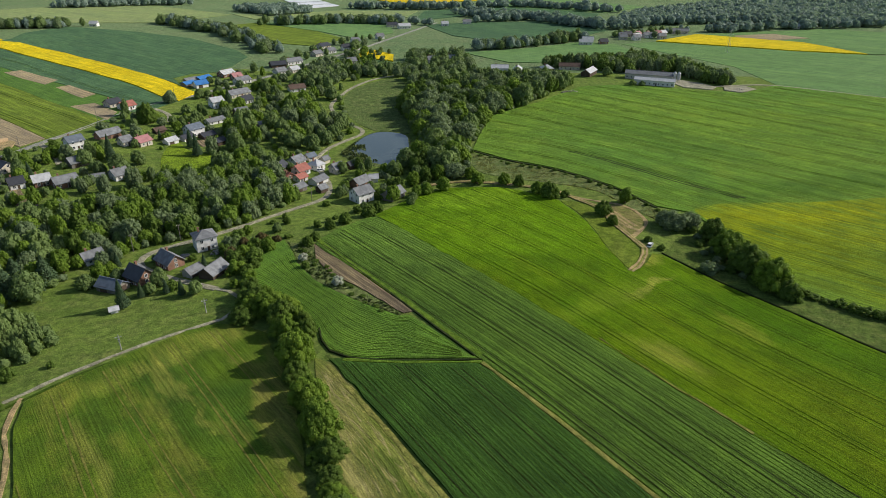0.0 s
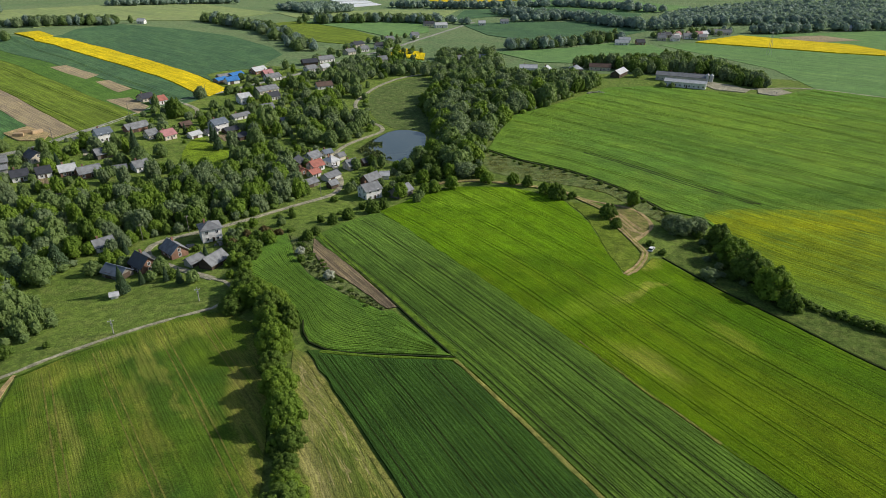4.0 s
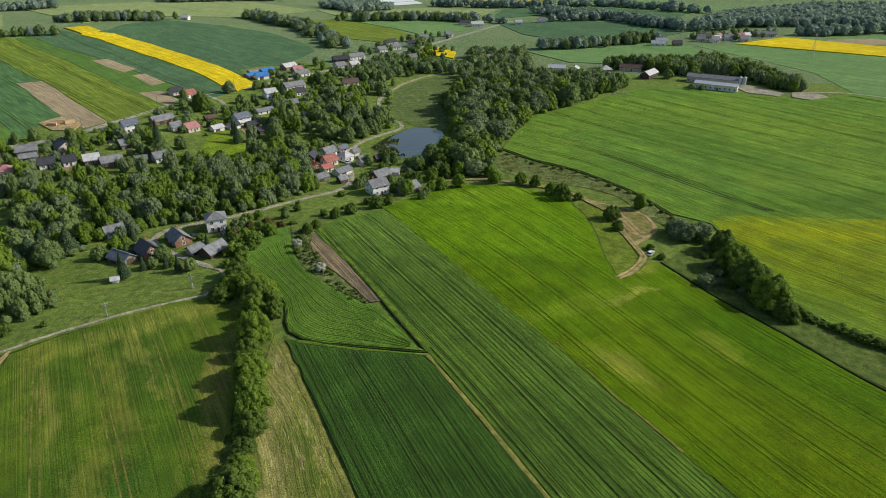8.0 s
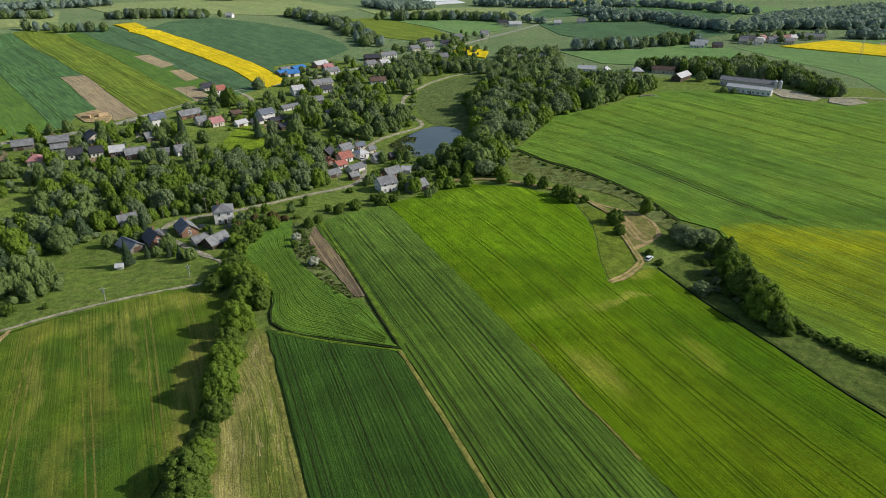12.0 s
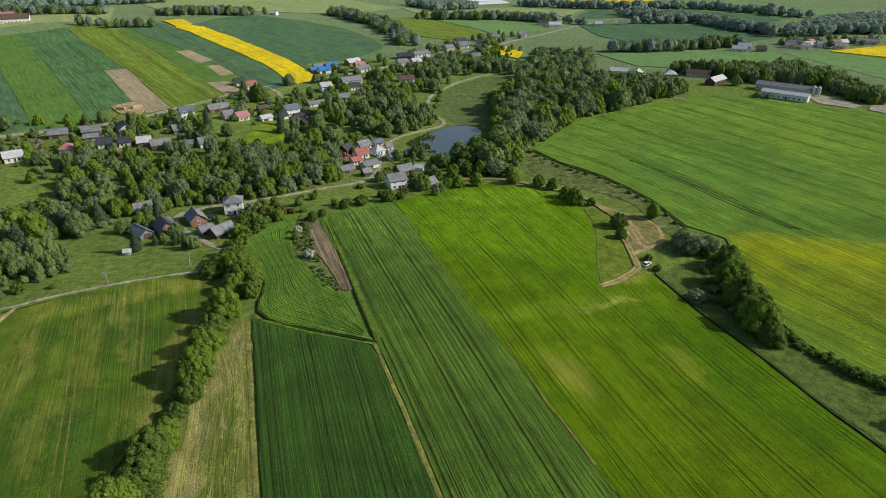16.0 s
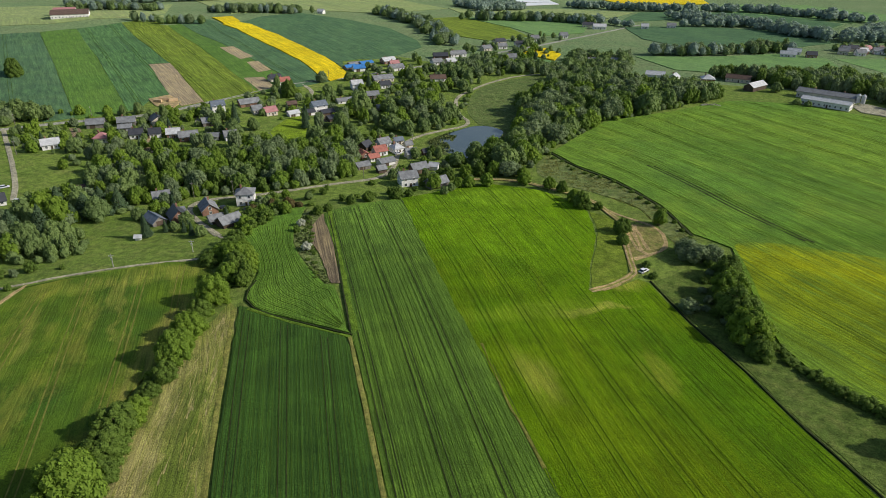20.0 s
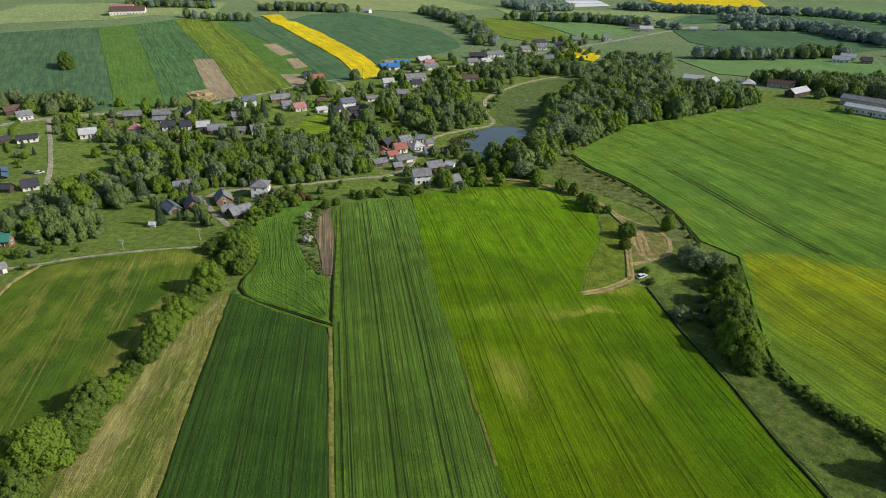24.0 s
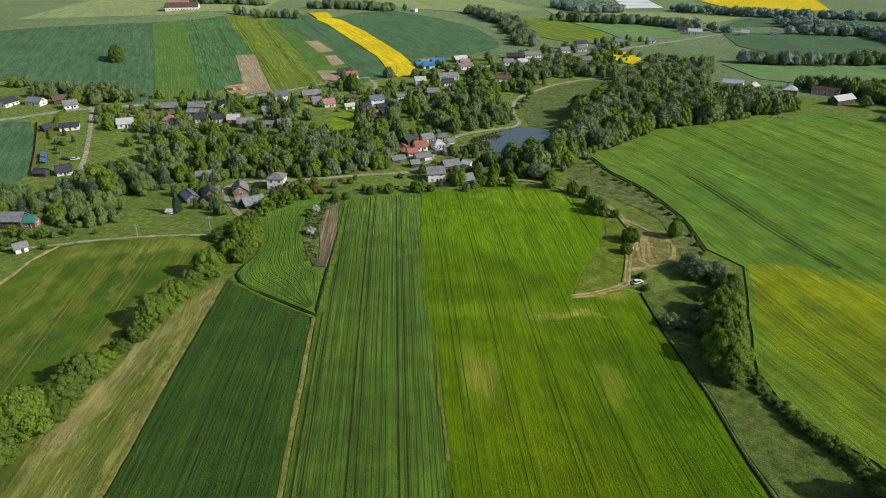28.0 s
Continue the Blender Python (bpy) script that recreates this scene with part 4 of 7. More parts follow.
def leaf_cloud(rng, count, size, shape):
    """Leaf sprays of a crown of height 1 over z 0..1 and radius about 0.5, round darker inner boughs: the corners of triangles."""
    if shape == "conifer":
        h = rng.random(count) ** 1.5
        r = 0.46 * (1 - h) ** 0.85 * (0.55 + 0.45 * np.abs(np.sin(h * 40)))
        a = rng.random(count) * 2 * math.pi
        r = r * (0.7 + 0.4 * rng.random(count))
        c = np.stack([r * np.cos(a), r * np.sin(a), 0.06 + 0.94 * h], 1)
        n = np.stack([np.cos(a), np.sin(a), 0.7 + 0 * a], 1)
    else:
        k = {"round": 24, "full": 40, "tall": 20, "willow": 26, "bush": 12}[shape]
        turn = np.arange(k) * 2.39996 + rng.random() * 6
        up = 1 - 1.75 * (np.arange(k) + rng.random(k)) / k
        flat = np.sqrt(np.maximum(0.0, 1 - up ** 2))
        lobes = np.stack([flat * np.cos(turn), flat * np.sin(turn), up], 1) * (rng.uniform(0.50, 0.82, k) if shape == "full" else rng.uniform(0.42, 0.72, k))[:, None]
        rad = rng.uniform(0.24, 0.42, k) * (0.72 if shape == "full" else 1.0)
        which = rng.integers(0, k, count)
        d = rng.normal(0, 1, (count, 3))
        d /= np.linalg.norm(d, axis=1, keepdims=True)
        d[:, 2] = np.where(d[:, 2] < -0.75, -d[:, 2], d[:, 2])
        deep = np.where(np.arange(count) % 4 == 0, 0.55, 1.0)
        c = lobes[which] + d * (deep * rad[which] * (0.75 + 0.3 * rng.random(count)))[:, None]
        n = d + 0.5 * c + np.array([0, 0, 0.25])
        wide = 0.5 if shape != "tall" else 0.38
        c = c * np.array([wide, wide, 0.46]) + np.array([0, 0, 0.5])
        if shape in ("round", "full"):
            c[:, :2] *= (1.10 - 0.62 * np.maximum(0, c[:, 2:3] - 0.35) ** 1.2)
        if shape == "willow":
            c[:, 2] = np.maximum(c[:, 2], 0.0) ** 0.85
    n = n / np.linalg.norm(n, axis=1, keepdims=True) + rng.normal(0, 0.42, (count, 3))
    n /= np.linalg.norm(n, axis=1, keepdims=True)
    t = np.cross(n, rng.normal(0, 1, (count, 3)))
    t /= np.linalg.norm(t, axis=1, keepdims=True)
    b = np.cross(n, t)
    s = (size * rng.uniform(0.6, 1.4, count))[:, None]
    leaves = np.stack([c + t * s, c - t * s * 0.6 + b * s * 0.8, c - t * s * 0.55 - b * s * 0.8], 1).reshape(-1, 3)
    if shape == "conifer":
        return leaves
    if count < 600:
        inner = (ICO * 0.80).reshape(-1, 3)
    else:
        inner = (lobes[:, None, None] + ICO[None] * (0.80 * rad)[:, None, None, None]).reshape(-1, 3)
    inner = inner * np.array([wide, wide, 0.46]) + np.array([0, 0, 0.5])
    if shape in ("round", "full"):
        inner[:, :2] *= (1.10 - 0.62 * np.maximum(0, inner[:, 2:3] - 0.35) ** 1.2)
    crown = np.concatenate([leaves, inner])
    low, high = np.quantile(crown[:, 2], (0.004, 0.999))
    crown[:, 2] = (crown[:, 2] - low) / (high - low)
    return crown


def leaf_mesh(name, verts, material, corners=3):
    me = bpy.data.meshes.new(name)
    n = len(verts)
    me.vertices.add(n)
    me.vertices.foreach_set("co", np.asarray(verts, np.float32).ravel())
    me.loops.add(n)
    me.loops.foreach_set("vertex_index", np.arange(n, dtype=np.int32))
    me.polygons.add(n // corners)
    me.polygons.foreach_set("loop_start", np.arange(0, n, corners, dtype=np.int32))
    me.update(calc_edges=True)
    me.materials.append(M[material])
    return me


def trunk_mesh(rng, top):
    """Tapered trunk with a few limbs, for a tree of height 1."""
    bm = bmesh.new()

    def limb(a, b, r1, r2):
        axis = (b - a)
        res = bmesh.ops.create_cone(bm, cap_ends=True, segments=7, radius1=r1, radius2=r2, depth=axis.length)
        bmesh.ops.transform(bm, matrix=Matrix.Translation((a + b) / 2) @ axis.to_track_quat('Z', 'Y').to_matrix().to_4x4(), verts=res["verts"])
    limb(Vector((0, 0, -0.05)), Vector((0.01, 0, 0.3)), 0.030, 0.021)
    limb(Vector((0.01, 0, 0.3)), Vector((0, 0.02, top)), 0.021, 0.006)
    for k in range(5):
        a = k * 1.3 + rng.random()
        z = 0.26 + 0.08 * k
        limb(Vector((0, 0, z)), Vector((0.26 * math.cos(a), 0.26 * math.sin(a), z + 0.2)), 0.010, 0.003)
    me = bpy.data.meshes.new("trunk")
    bm.to_mesh(me)
    bm.free()
    me.materials.append(M["bark"])
    return me


SHAPES = {}
tree_rng = np.random.default_rng(7)
for shape, mat, count, size, variants in (("round", "leaf", 2700, 0.036, 4), ("round", "leaf_fresh", 2700, 0.036, 3), ("tall", "leaf", 2600, 0.034, 3), ("willow", "leaf_grey", 3400, 0.030, 2),
                                          ("conifer", "needles", 3200, 0.034, 2), ("bush", "leaf", 1400, 0.046, 3), ("bush", "leaf_grey", 1400, 0.046, 1), ("bush", "blossom", 1400, 0.046, 1), ("bush", "leaf_fresh", 1400, 0.046, 2),
                                          ("round", "copper", 2200, 0.040, 1), ("round", "leaf_grey", 2700, 0.036, 2), ("full", "leaf", 7600, 0.0225, 3), ("full", "leaf_fresh", 7600, 0.0225, 3), ("tall", "leaf_fresh", 2400, 0.036, 1)):
    for k in range(variants):
        low = {"round": 0.09, "tall": 0.08, "willow": 0.02, "conifer": 0.04, "bush": 0.0, "full": 0.01}[shape]
        v = leaf_cloud(tree_rng, count, size, shape)
        v[:, 2] = low + (1 - low) * v[:, 2]
        SHAPES.setdefault((shape, mat), []).append((leaf_mesh("crown", v, "leaf_deep" if mat == "leaf" and shape in ("full", "bush") else mat), trunk_mesh(tree_rng, 0.8)))

TREES = []
tree_labels = {"leaf": "broad-leaved tree with a full green crown", "leaf_fresh": "broad-leaved tree with a fresh yellow-green crown",
               "leaf_grey": "grey-green willow with a soft rounded crown", "needles": "dark green conifer with a pointed top",
               "blossom": "small fruit tree in white blossom", "copper": "tree with reddish-brown spring leaves"}
tree_random = random.Random(5)


def tree(x, y, h, r, shape="round", mat="leaf", group="", label="", tone=None):
    name = "bush" if shape == "bush" else "tree"
    crown, trunk = tree_random.choice(SHAPES[shape, mat])
    h, r = (h, r) if shape == "conifer" else (h * 0.87, r * 1.06)
    root = new(name)
    root.matrix_world = pose(x, y, height(x, y) - 0.1, tree_random.uniform(-3, 3), tree_random.uniform(-3, 3), tree_random.uniform(0, 360)) @ Matrix.Diagonal((2 * r, 2 * r, h, 1))
    new("crown", crown).parent = root
    if shape != "bush":
        new("trunk", trunk).parent = root
    text = label or (tree_labels[mat] if shape != "bush" else "leafy green bush with rounded outline" if mat == "leaf" else "grey-green bush with soft leaves" if mat == "leaf_grey" else "small tree in white spring blossom")
    tagged(root, text, name, group)
    TREES.append((x, y, r))
    return root


HOUSES = []
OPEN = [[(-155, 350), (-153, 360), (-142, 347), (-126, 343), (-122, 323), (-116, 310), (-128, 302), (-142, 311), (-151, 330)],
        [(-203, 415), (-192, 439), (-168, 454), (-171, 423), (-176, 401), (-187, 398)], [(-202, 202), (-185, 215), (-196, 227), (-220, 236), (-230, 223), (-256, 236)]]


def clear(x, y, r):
    """Room for a crown: off the houses, the open lawns and each house's side towards the camera, and not in another
    crown.
    """
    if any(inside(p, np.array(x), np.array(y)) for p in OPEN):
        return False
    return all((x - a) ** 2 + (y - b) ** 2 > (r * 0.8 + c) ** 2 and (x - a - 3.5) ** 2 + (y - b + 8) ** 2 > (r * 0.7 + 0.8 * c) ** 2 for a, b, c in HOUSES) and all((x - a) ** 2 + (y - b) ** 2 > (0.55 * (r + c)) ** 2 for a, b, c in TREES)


LANES = [smooth_line(p, 3.0) for p in (
    [(-330, 190), (-305, 205), (-291, 238), (-270, 268), (-248, 296), (-229, 318), (-221, 340), (-214, 368), (-206, 410), (-194, 444), (-178, 472), (-163, 500), (-145, 533), (-124, 586), (-102, 643)],
    [(-78, 193), (-100, 205), (-113, 214), (-116, 222), (-111, 230), (-95, 243), (-80, 257), (-66, 275), (-57, 290), (-58, 308), (-68, 335), (-71, 352), (-67, 368), (-58, 386), (-52, 398), (-54, 410), (-66, 424), (-80, 455), (-78, 481), (-71, 509), (-58, 535)],
    [(-283, 250), (-255, 232), (-227, 214), (-205, 199), (-189, 186)])]


def off_lane(x, y, r):
    return all(((l - (x, y)) ** 2).sum(1).min() > (2.0 + 0.6 * r) ** 2 for l in LANES)


def grow(poly, count, hs, kinds, group, seed):
    """Trees scattered over a piece of ground, clear of houses, lanes and one another."""
    rng = random.Random(seed)
    xs, ys = [p[0] for p in poly], [p[1] for p in poly]
    made = tries = 0
    while made < count and tries < count * 30:
        tries += 1
        x, y = rng.uniform(min(xs), max(xs)), rng.uniform(min(ys), max(ys))
        h = rng.uniform(*hs)
        shape, mat = rng.choice(kinds)
        r = h * {"round": 0.42, "tall": 0.34, "willow": 0.42, "conifer": 0.26, "bush": 0.55}[shape]
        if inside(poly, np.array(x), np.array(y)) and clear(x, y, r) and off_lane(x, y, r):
            tree(x, y, h, r, shape, mat, group)
            made += 1


def wood(name, label, polys, seed, mats=("leaf", "leaf_fresh", "leaf_grey"), spacing=6.5, hs=(9, 15), count=900, size=0.056, belts=(), fringe=0.0, broad=1.0):
    """A dense wood: one joined crown mesh for each leaf tone, with a trunk under every crown."""
    rng = np.random.default_rng(seed)
    count, size = int(count * 1.6), size * 0.74
    spots = []
    for poly in polys:
        lo, hi = np.min(poly, 0), np.max(poly, 0)
        gx, gy = np.meshgrid(np.arange(lo[0], hi[0], spacing), np.arange(lo[1], hi[1], spacing))
        p = np.stack([gx.ravel(), gy.ravel()], 1) + rng.uniform(-0.4, 0.4, (gx.size, 2)) * spacing
        spots.append(p[inside(list(map(tuple, poly)), p[:, 0], p[:, 1])])
    for line, width in belts:
        l = smooth_line(line, spacing * 0.8)
        for _ in range(max(1, int(width / spacing))):
            spots.append(l + rng.uniform(-0.5, 0.5, l.shape) * width)
    edge = []
    for poly in polys if fringe else ():
        ring = smooth_line(poly, fringe, True)
        edge.append(ring + rng.uniform(-1.2, 1.2, ring.shape))
    p = np.concatenate(spots)
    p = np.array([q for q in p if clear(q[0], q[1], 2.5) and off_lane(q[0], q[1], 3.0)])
    z = heights(p[:, 0], p[:, 1])
    root = new(name)
    tagged(root, label, "wood", kind="stuff")
    choice = rng.integers(0, len(mats), len(p))
    stems_v, stems_f = [], []
    for m, mat in enumerate(mats):
        cloud = []
        for (x, y), h0 in zip(p[choice == m], z[choice == m]):
            h = rng.uniform(*hs) * (1.0 + 0.25 * noise.noise((x * 0.03, y * 0.03, 5)))
            h, r = h * 0.88, h * rng.uniform(0.32, 0.46) * broad
            shape = "conifer" if mat == "needles" else rng.choice(["round", "round", "tall"]) if mat != "leaf_grey" else "willow"
            v = leaf_cloud(rng, count, size, shape)
            low = 0.03
            v = v * np.array([2 * r, 2 * r, h * (1 - low)]) + np.array([x, y, h0 + low * h])
            cloud.append(v)
            k = len(stems_v)
            for a in range(5):
                c, s = math.cos(a * 1.2566), math.sin(a * 1.2566)
                stems_v += [(x + 0.25 * c, y + 0.25 * s, h0 - 0.3), (x + 0.1 * c, y + 0.1 * s, h0 + 0.6 * h)]
            stems_f += [(k + 2 * a, k + (2 * a + 2) % 10, k + (2 * a + 3) % 10, k + 2 * a + 1) for a in range(5)]
        for ring in edge:
            for x, y in ring[m::len(mats)]:
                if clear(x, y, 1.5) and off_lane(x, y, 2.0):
                    h, r = rng.uniform(2.5, 6.0), rng.uniform(1.8, 3.2)
                    cloud.append(leaf_cloud(rng, count // 3, size * 1.5, "bush") * np.array([2 * r, 2 * r, h]) + np.array([x, y, height(x, y) - 0.2]))
        if cloud:
            tagged(new("crowns", leaf_mesh("crowns", np.concatenate(cloud), mat)), kind="stuff").parent = root
    tagged(mesh_object("trunks", stems_v, stems_f, "bark", root), kind="stuff")


def tufts(name, label, poly, count, tall, wide, material, seed):
    """Clumps of standing grass or weeds: one joined mesh of crossing blades."""
    rng = np.random.default_rng(seed)
    lo, hi = np.min(poly, 0), np.max(poly, 0)
    p = rng.uniform(lo, hi, (count * 3, 2))
    thick = np.array([noise.noise((x * 0.11, y * 0.11, seed)) for x, y in p]) + rng.uniform(-0.25, 0.45, len(p))
    p = p[inside(list(map(tuple, poly)), p[:, 0], p[:, 1]) & (thick > 0)][:count]
    z = heights(p[:, 0], p[:, 1])
    n = len(p)
    quads = []
    for k in range(4):
        a = rng.uniform(0, math.pi, n)
        w = wide * rng.uniform(0.5, 1.2, n)
        h = tall * rng.uniform(0.5, 1.3, n)
        dx, dy = np.cos(a) * w / 2, np.sin(a) * w / 2
        lx, ly = rng.uniform(-0.5, 0.5, n) * w, rng.uniform(-0.5, 0.5, n) * w
        quads.append(np.stack([np.stack([p[:, 0] - dx, p[:, 1] - dy, z], 1), np.stack([p[:, 0] + dx, p[:, 1] + dy, z], 1),
                               np.stack([p[:, 0] + dx * 0.8 + lx, p[:, 1] + dy * 0.8 + ly, z + h], 1), np.stack([p[:, 0] - dx * 0.8 + lx, p[:, 1] - dy * 0.8 + ly, z + h * 0.9], 1)], 1).reshape(-1, 3))
    ob = new(name, leaf_mesh(name, np.concatenate(quads), material, 4))
    tagged(ob, label, "grass", kind="stuff")


# ---- buildings ----
def box(bm, x0, x1, y0, y1, z0, z1):
    vs = [bm.verts.new((x, y, z)) for z in (z0, z1) for x, y in ((x0, y0), (x1, y0), (x1, y1), (x0, y1))]
    for f in ((3, 2, 1, 0), (4, 5, 6, 7), (0, 1, 5, 4), (1, 2, 6, 5), (2, 3, 7, 6), (3, 0, 4, 7)):
        bm.faces.new([vs[i] for i in f])


def shared_box(name, boxes, material):
    bm = bmesh.new()
    for b in boxes:
        box(bm, *b)
    me = bpy.data.meshes.new(name)
    bm.to_mesh(me)
    bm.free()
    me.materials.append(M[material])
    return me


def frame_mesh(name, xs, zs, holes, material, y0=-0.09, y1=0.05):
    """One joined frame: a grid of bars, with the open cells left out."""
    bm = bmesh.new()
    v = {(i, k): bm.verts.new((x, y1, z)) for i, x in enumerate(xs) for k, z in enumerate(zs)}
    kept = [bm.faces.new((v[i, k], v[i, k + 1], v[i + 1, k + 1], v[i + 1, k])) for i in range(len(xs) - 1) for k in range(len(zs) - 1) if (i, k) not in holes]
    res = bmesh.ops.extrude_face_region(bm, geom=kept)
    bmesh.ops.translate(bm, vec=(0, y0 - y1, 0), verts=[g for g in res["geom"] if isinstance(g, bmesh.types.BMVert)])
    bmesh.ops.recalc_face_normals(bm, faces=bm.faces[:])
    me = bpy.data.meshes.new(name)
    bm.to_mesh(me)
    bm.free()
    me.materials.append(M[material])
    return me


WINDOW = frame_mesh("window", (-0.62, -0.5, -0.04, 0.04, 0.5, 0.62), (-0.76, -0.62, 0.62, 0.74), {(1, 1), (3, 1)}, "frame_white")
PANE = shared_box("pane", [(-0.5, 0.5, -0.03, 0.01, -0.62, 0.62)], "glass")
DOOR = shared_box("door", [(-0.5, 0.5, -0.07, 0.05, 0.0, 2.05)], "wood_dark")
DOOR_FRAME = frame_mesh("door_frame", (-0.6, -0.5, 0.5, 0.6), (0.0, 2.05, 2.15), {(1, 0)}, "frame_white")
GATE = shared_box("door", [(-0.74, 0.74, -0.08, 0.05, 0, 2.5)], "wood_dark")


def stack(bm, cx, cy, rings):
    """A square shaft through rings of (half width, height), closed at both ends."""
    last = first = None
    for r, z in rings:
        now = [bm.verts.new((cx + a * r, cy + b * r, z)) for a, b in ((-1, -1), (1, -1), (1, 1), (-1, 1))]
        if last:
            for i in range(4):
                bm.faces.new((last[i], last[(i + 1) % 4], now[(i + 1) % 4], now[i]))
        else:
            bm.faces.new(now[::-1])
        last = now
    bm.faces.new(last)


def roof_solid(bm, top, lower):
    """A closed shell between an outer roof surface (list of faces of points) and its copy moved down."""
    for face in top:
        a = [bm.verts.new(p) for p in face]
        b = [bm.verts.new((p[0], p[1], p[2] - lower)) for p in face]
        bm.faces.new(a)
        bm.faces.new(b[::-1])
        n = len(a)
        for i in range(n):
            bm.faces.new((a[i], b[i], b[(i + 1) % n], a[(i + 1) % n]))


def house(x, y, yaw, w, d, h, rise, wall, roof, label, kind="gable", chimneys=1, windows=True, name="house", gate=False, storeys=1, category=""):
    w, d, h, rise = w * 0.84, d * 0.84, h * 0.94, rise * 0.86
    z = min(height(x + a * w / 2, y + b * d / 2) for a in (-1, 1) for b in (-1, 1))
    root = new(name)
    root.matrix_world = pose(x, y, z, 0, 0, yaw)
    if len(label.split()) < 4:
        label += " with plain weathered walls"
    tagged(root, label, category or name.split("_")[-1])
    HOUSES.append((x, y, 0.5 * max(w, d)))
    hw, hd = w / 2, d / 2
    bm = bmesh.new()
    lo = -1.2
    p = [bm.verts.new(q) for q in ((-hw, -hd, lo), (hw, -hd, lo), (hw, hd, lo), (-hw, hd, lo), (-hw, -hd, h), (hw, -hd, h), (hw, hd, h), (-hw, hd, h))]
    for f in ((0, 1, 5, 4), (2, 3, 7, 6)):
        bm.faces.new([p[i] for i in f])
    if kind == "gable":
        g1, g2 = bm.verts.new((-hw, 0, h + rise)), bm.verts.new((hw, 0, h + rise))
        bm.faces.new((p[3], p[0], p[4], g1, p[7]))
        bm.faces.new((p[1], p[2], p[6], g2, p[5]))
    else:
        bm.faces.new((p[3], p[0], p[4], p[7]))
        bm.faces.new((p[1], p[2], p[6], p[5]))
    part("wall", bm, wall, root)
    o = 0.55
    slope = rise / hd
    e = h - o * slope + 0.28
    t = h + rise + 0.28
    bm = bmesh.new()
    if kind == "gable":
        roof_solid(bm, [[(-hw - o, -hd - o, e), (hw + o, -hd - o, e), (hw + o, 0, t), (-hw - o, 0, t)],
                        [(hw + o, hd + o, e), (-hw - o, hd + o, e), (-hw - o, 0, t), (hw + o, 0, t)]], 0.24)
    elif kind == "hip":
        k = max(hw - hd * 0.95, 0.25)
        e = h + 0.1
        roof_solid(bm, [[(-hw - o, -hd - o, e), (hw + o, -hd - o, e), (k, 0, t), (-k, 0, t)], [(hw + o, hd + o, e), (-hw - o, hd + o, e), (-k, 0, t), (k, 0, t)],
                        [(hw + o, -hd - o, e), (hw + o, hd + o, e), (k, 0, t)], [(-hw - o, hd + o, e), (-hw - o, -hd - o, e), (-k, 0, t)]], 0.2)
    else:
        roof_solid(bm, [[(-hw - o, -hd - o, h + 0.2), (hw + o, -hd - o, h + 0.2), (hw + o, hd + o, h + rise + 0.2), (-hw - o, hd + o, h + rise + 0.2)]], 0.24)
    bmesh.ops.remove_doubles(bm, verts=bm.verts[:], dist=0.002)
    r_ob = part("roof", bm, roof, root)
    if kind != "mono":
        ridge = bmesh.new()
        k = hw + o if kind == "gable" else max(hw - hd * 0.95, 0.25)
        box(ridge, -k, k, -0.16, 0.16, t - 0.06, t + 0.08)
        part("ridge_cap", ridge, roof, r_ob)
    for c in range(chimneys):
        bm = bmesh.new()
        cx = (-0.22 + 0.5 * c) * w
        stack(bm, cx, 0.65, ((0.35, h + rise * 0.5), (0.35, h + rise + 1.1), (0.43, h + rise + 1.1), (0.43, h + rise + 1.24), (0.2, h + rise + 1.24), (0.2, h + rise + 1.0)))
        part("chimney", bm, "brick", r_ob)

    def put(mesh, px, py, pz, rz, child=None):
        ob = new(mesh.name.split(".")[0], mesh)
        ob.parent = root
        ob.matrix_basis = pose(px, py, pz, 0, 0, rz)
        if child:
            q = new(child.name.split(".")[0], child)
            q.parent = ob
        return ob
    if gate:
        for a in (-0.77, 0.77):
            put(GATE, -w * 0.15 + a, -hd, 0.05, 0)
            put(GATE, hw, a, 0.05, 90)
    elif windows:
        put(DOOR, w * 0.05, -hd, 0.05, 0, DOOR_FRAME)
    if windows:
        n = max(2, int(w / 3.2))
        m = max(1, int(d / 3.6))
        for s in range(storeys):
            zz = 1.55 + 2.8 * s
            for k in range(n):
                q = -hw + w * (k + 0.5) / n
                if not (s == 0 and abs(q - w * 0.05) < 1.3):
                    put(WINDOW, q, -hd, zz, 0, PANE)
                if k % 2 == 0:
                    put(WINDOW, q, hd, zz, 180, PANE)
            for k in range(m):
                q = -hd + d * (k + 0.5) / m
                put(WINDOW, hw, q, zz, 90, PANE)
                put(WINDOW, -hw, q, zz, -90, PANE)
        if kind == "gable" and rise > 2.2:
            put(WINDOW, hw, 0, h + 0.75, 90, PANE)
            put(WINDOW, -hw, 0, h + 0.75, -90, PANE)
    return root


# valley houses
whouse = house(-95, 231.5, 33, 9.4, 9.0, 6.0, 2.3, "plaster_white", "roof_grey", "white two-storey house with a grey hipped roof", "hip", 1, storeys=2)
bm = bmesh.new()
box(bm, 0.5, 3.4, -5.8, -4.5, 2.75, 2.95)
for a in (0.5, 3.32):
    box(bm, a, a + 0.08, -5.8, -5.72, 2.95, 3.9)
box(bm, 0.5, 3.4, -5.8, -5.74, 3.0, 3.85)
part("balcony", bm, "plaster_white", whouse)
house(-103, 215.5, -38, 10.5, 8, 3.0, 3.2, "brick", "roof_grey", "brick house with a steep grey gable roof")
house(-134, 219, 50, 8.5, 6.5, 2.6, 2.4, "plaster_white", "roof_grey", "small white cottage with a grey roof", chimneys=1)
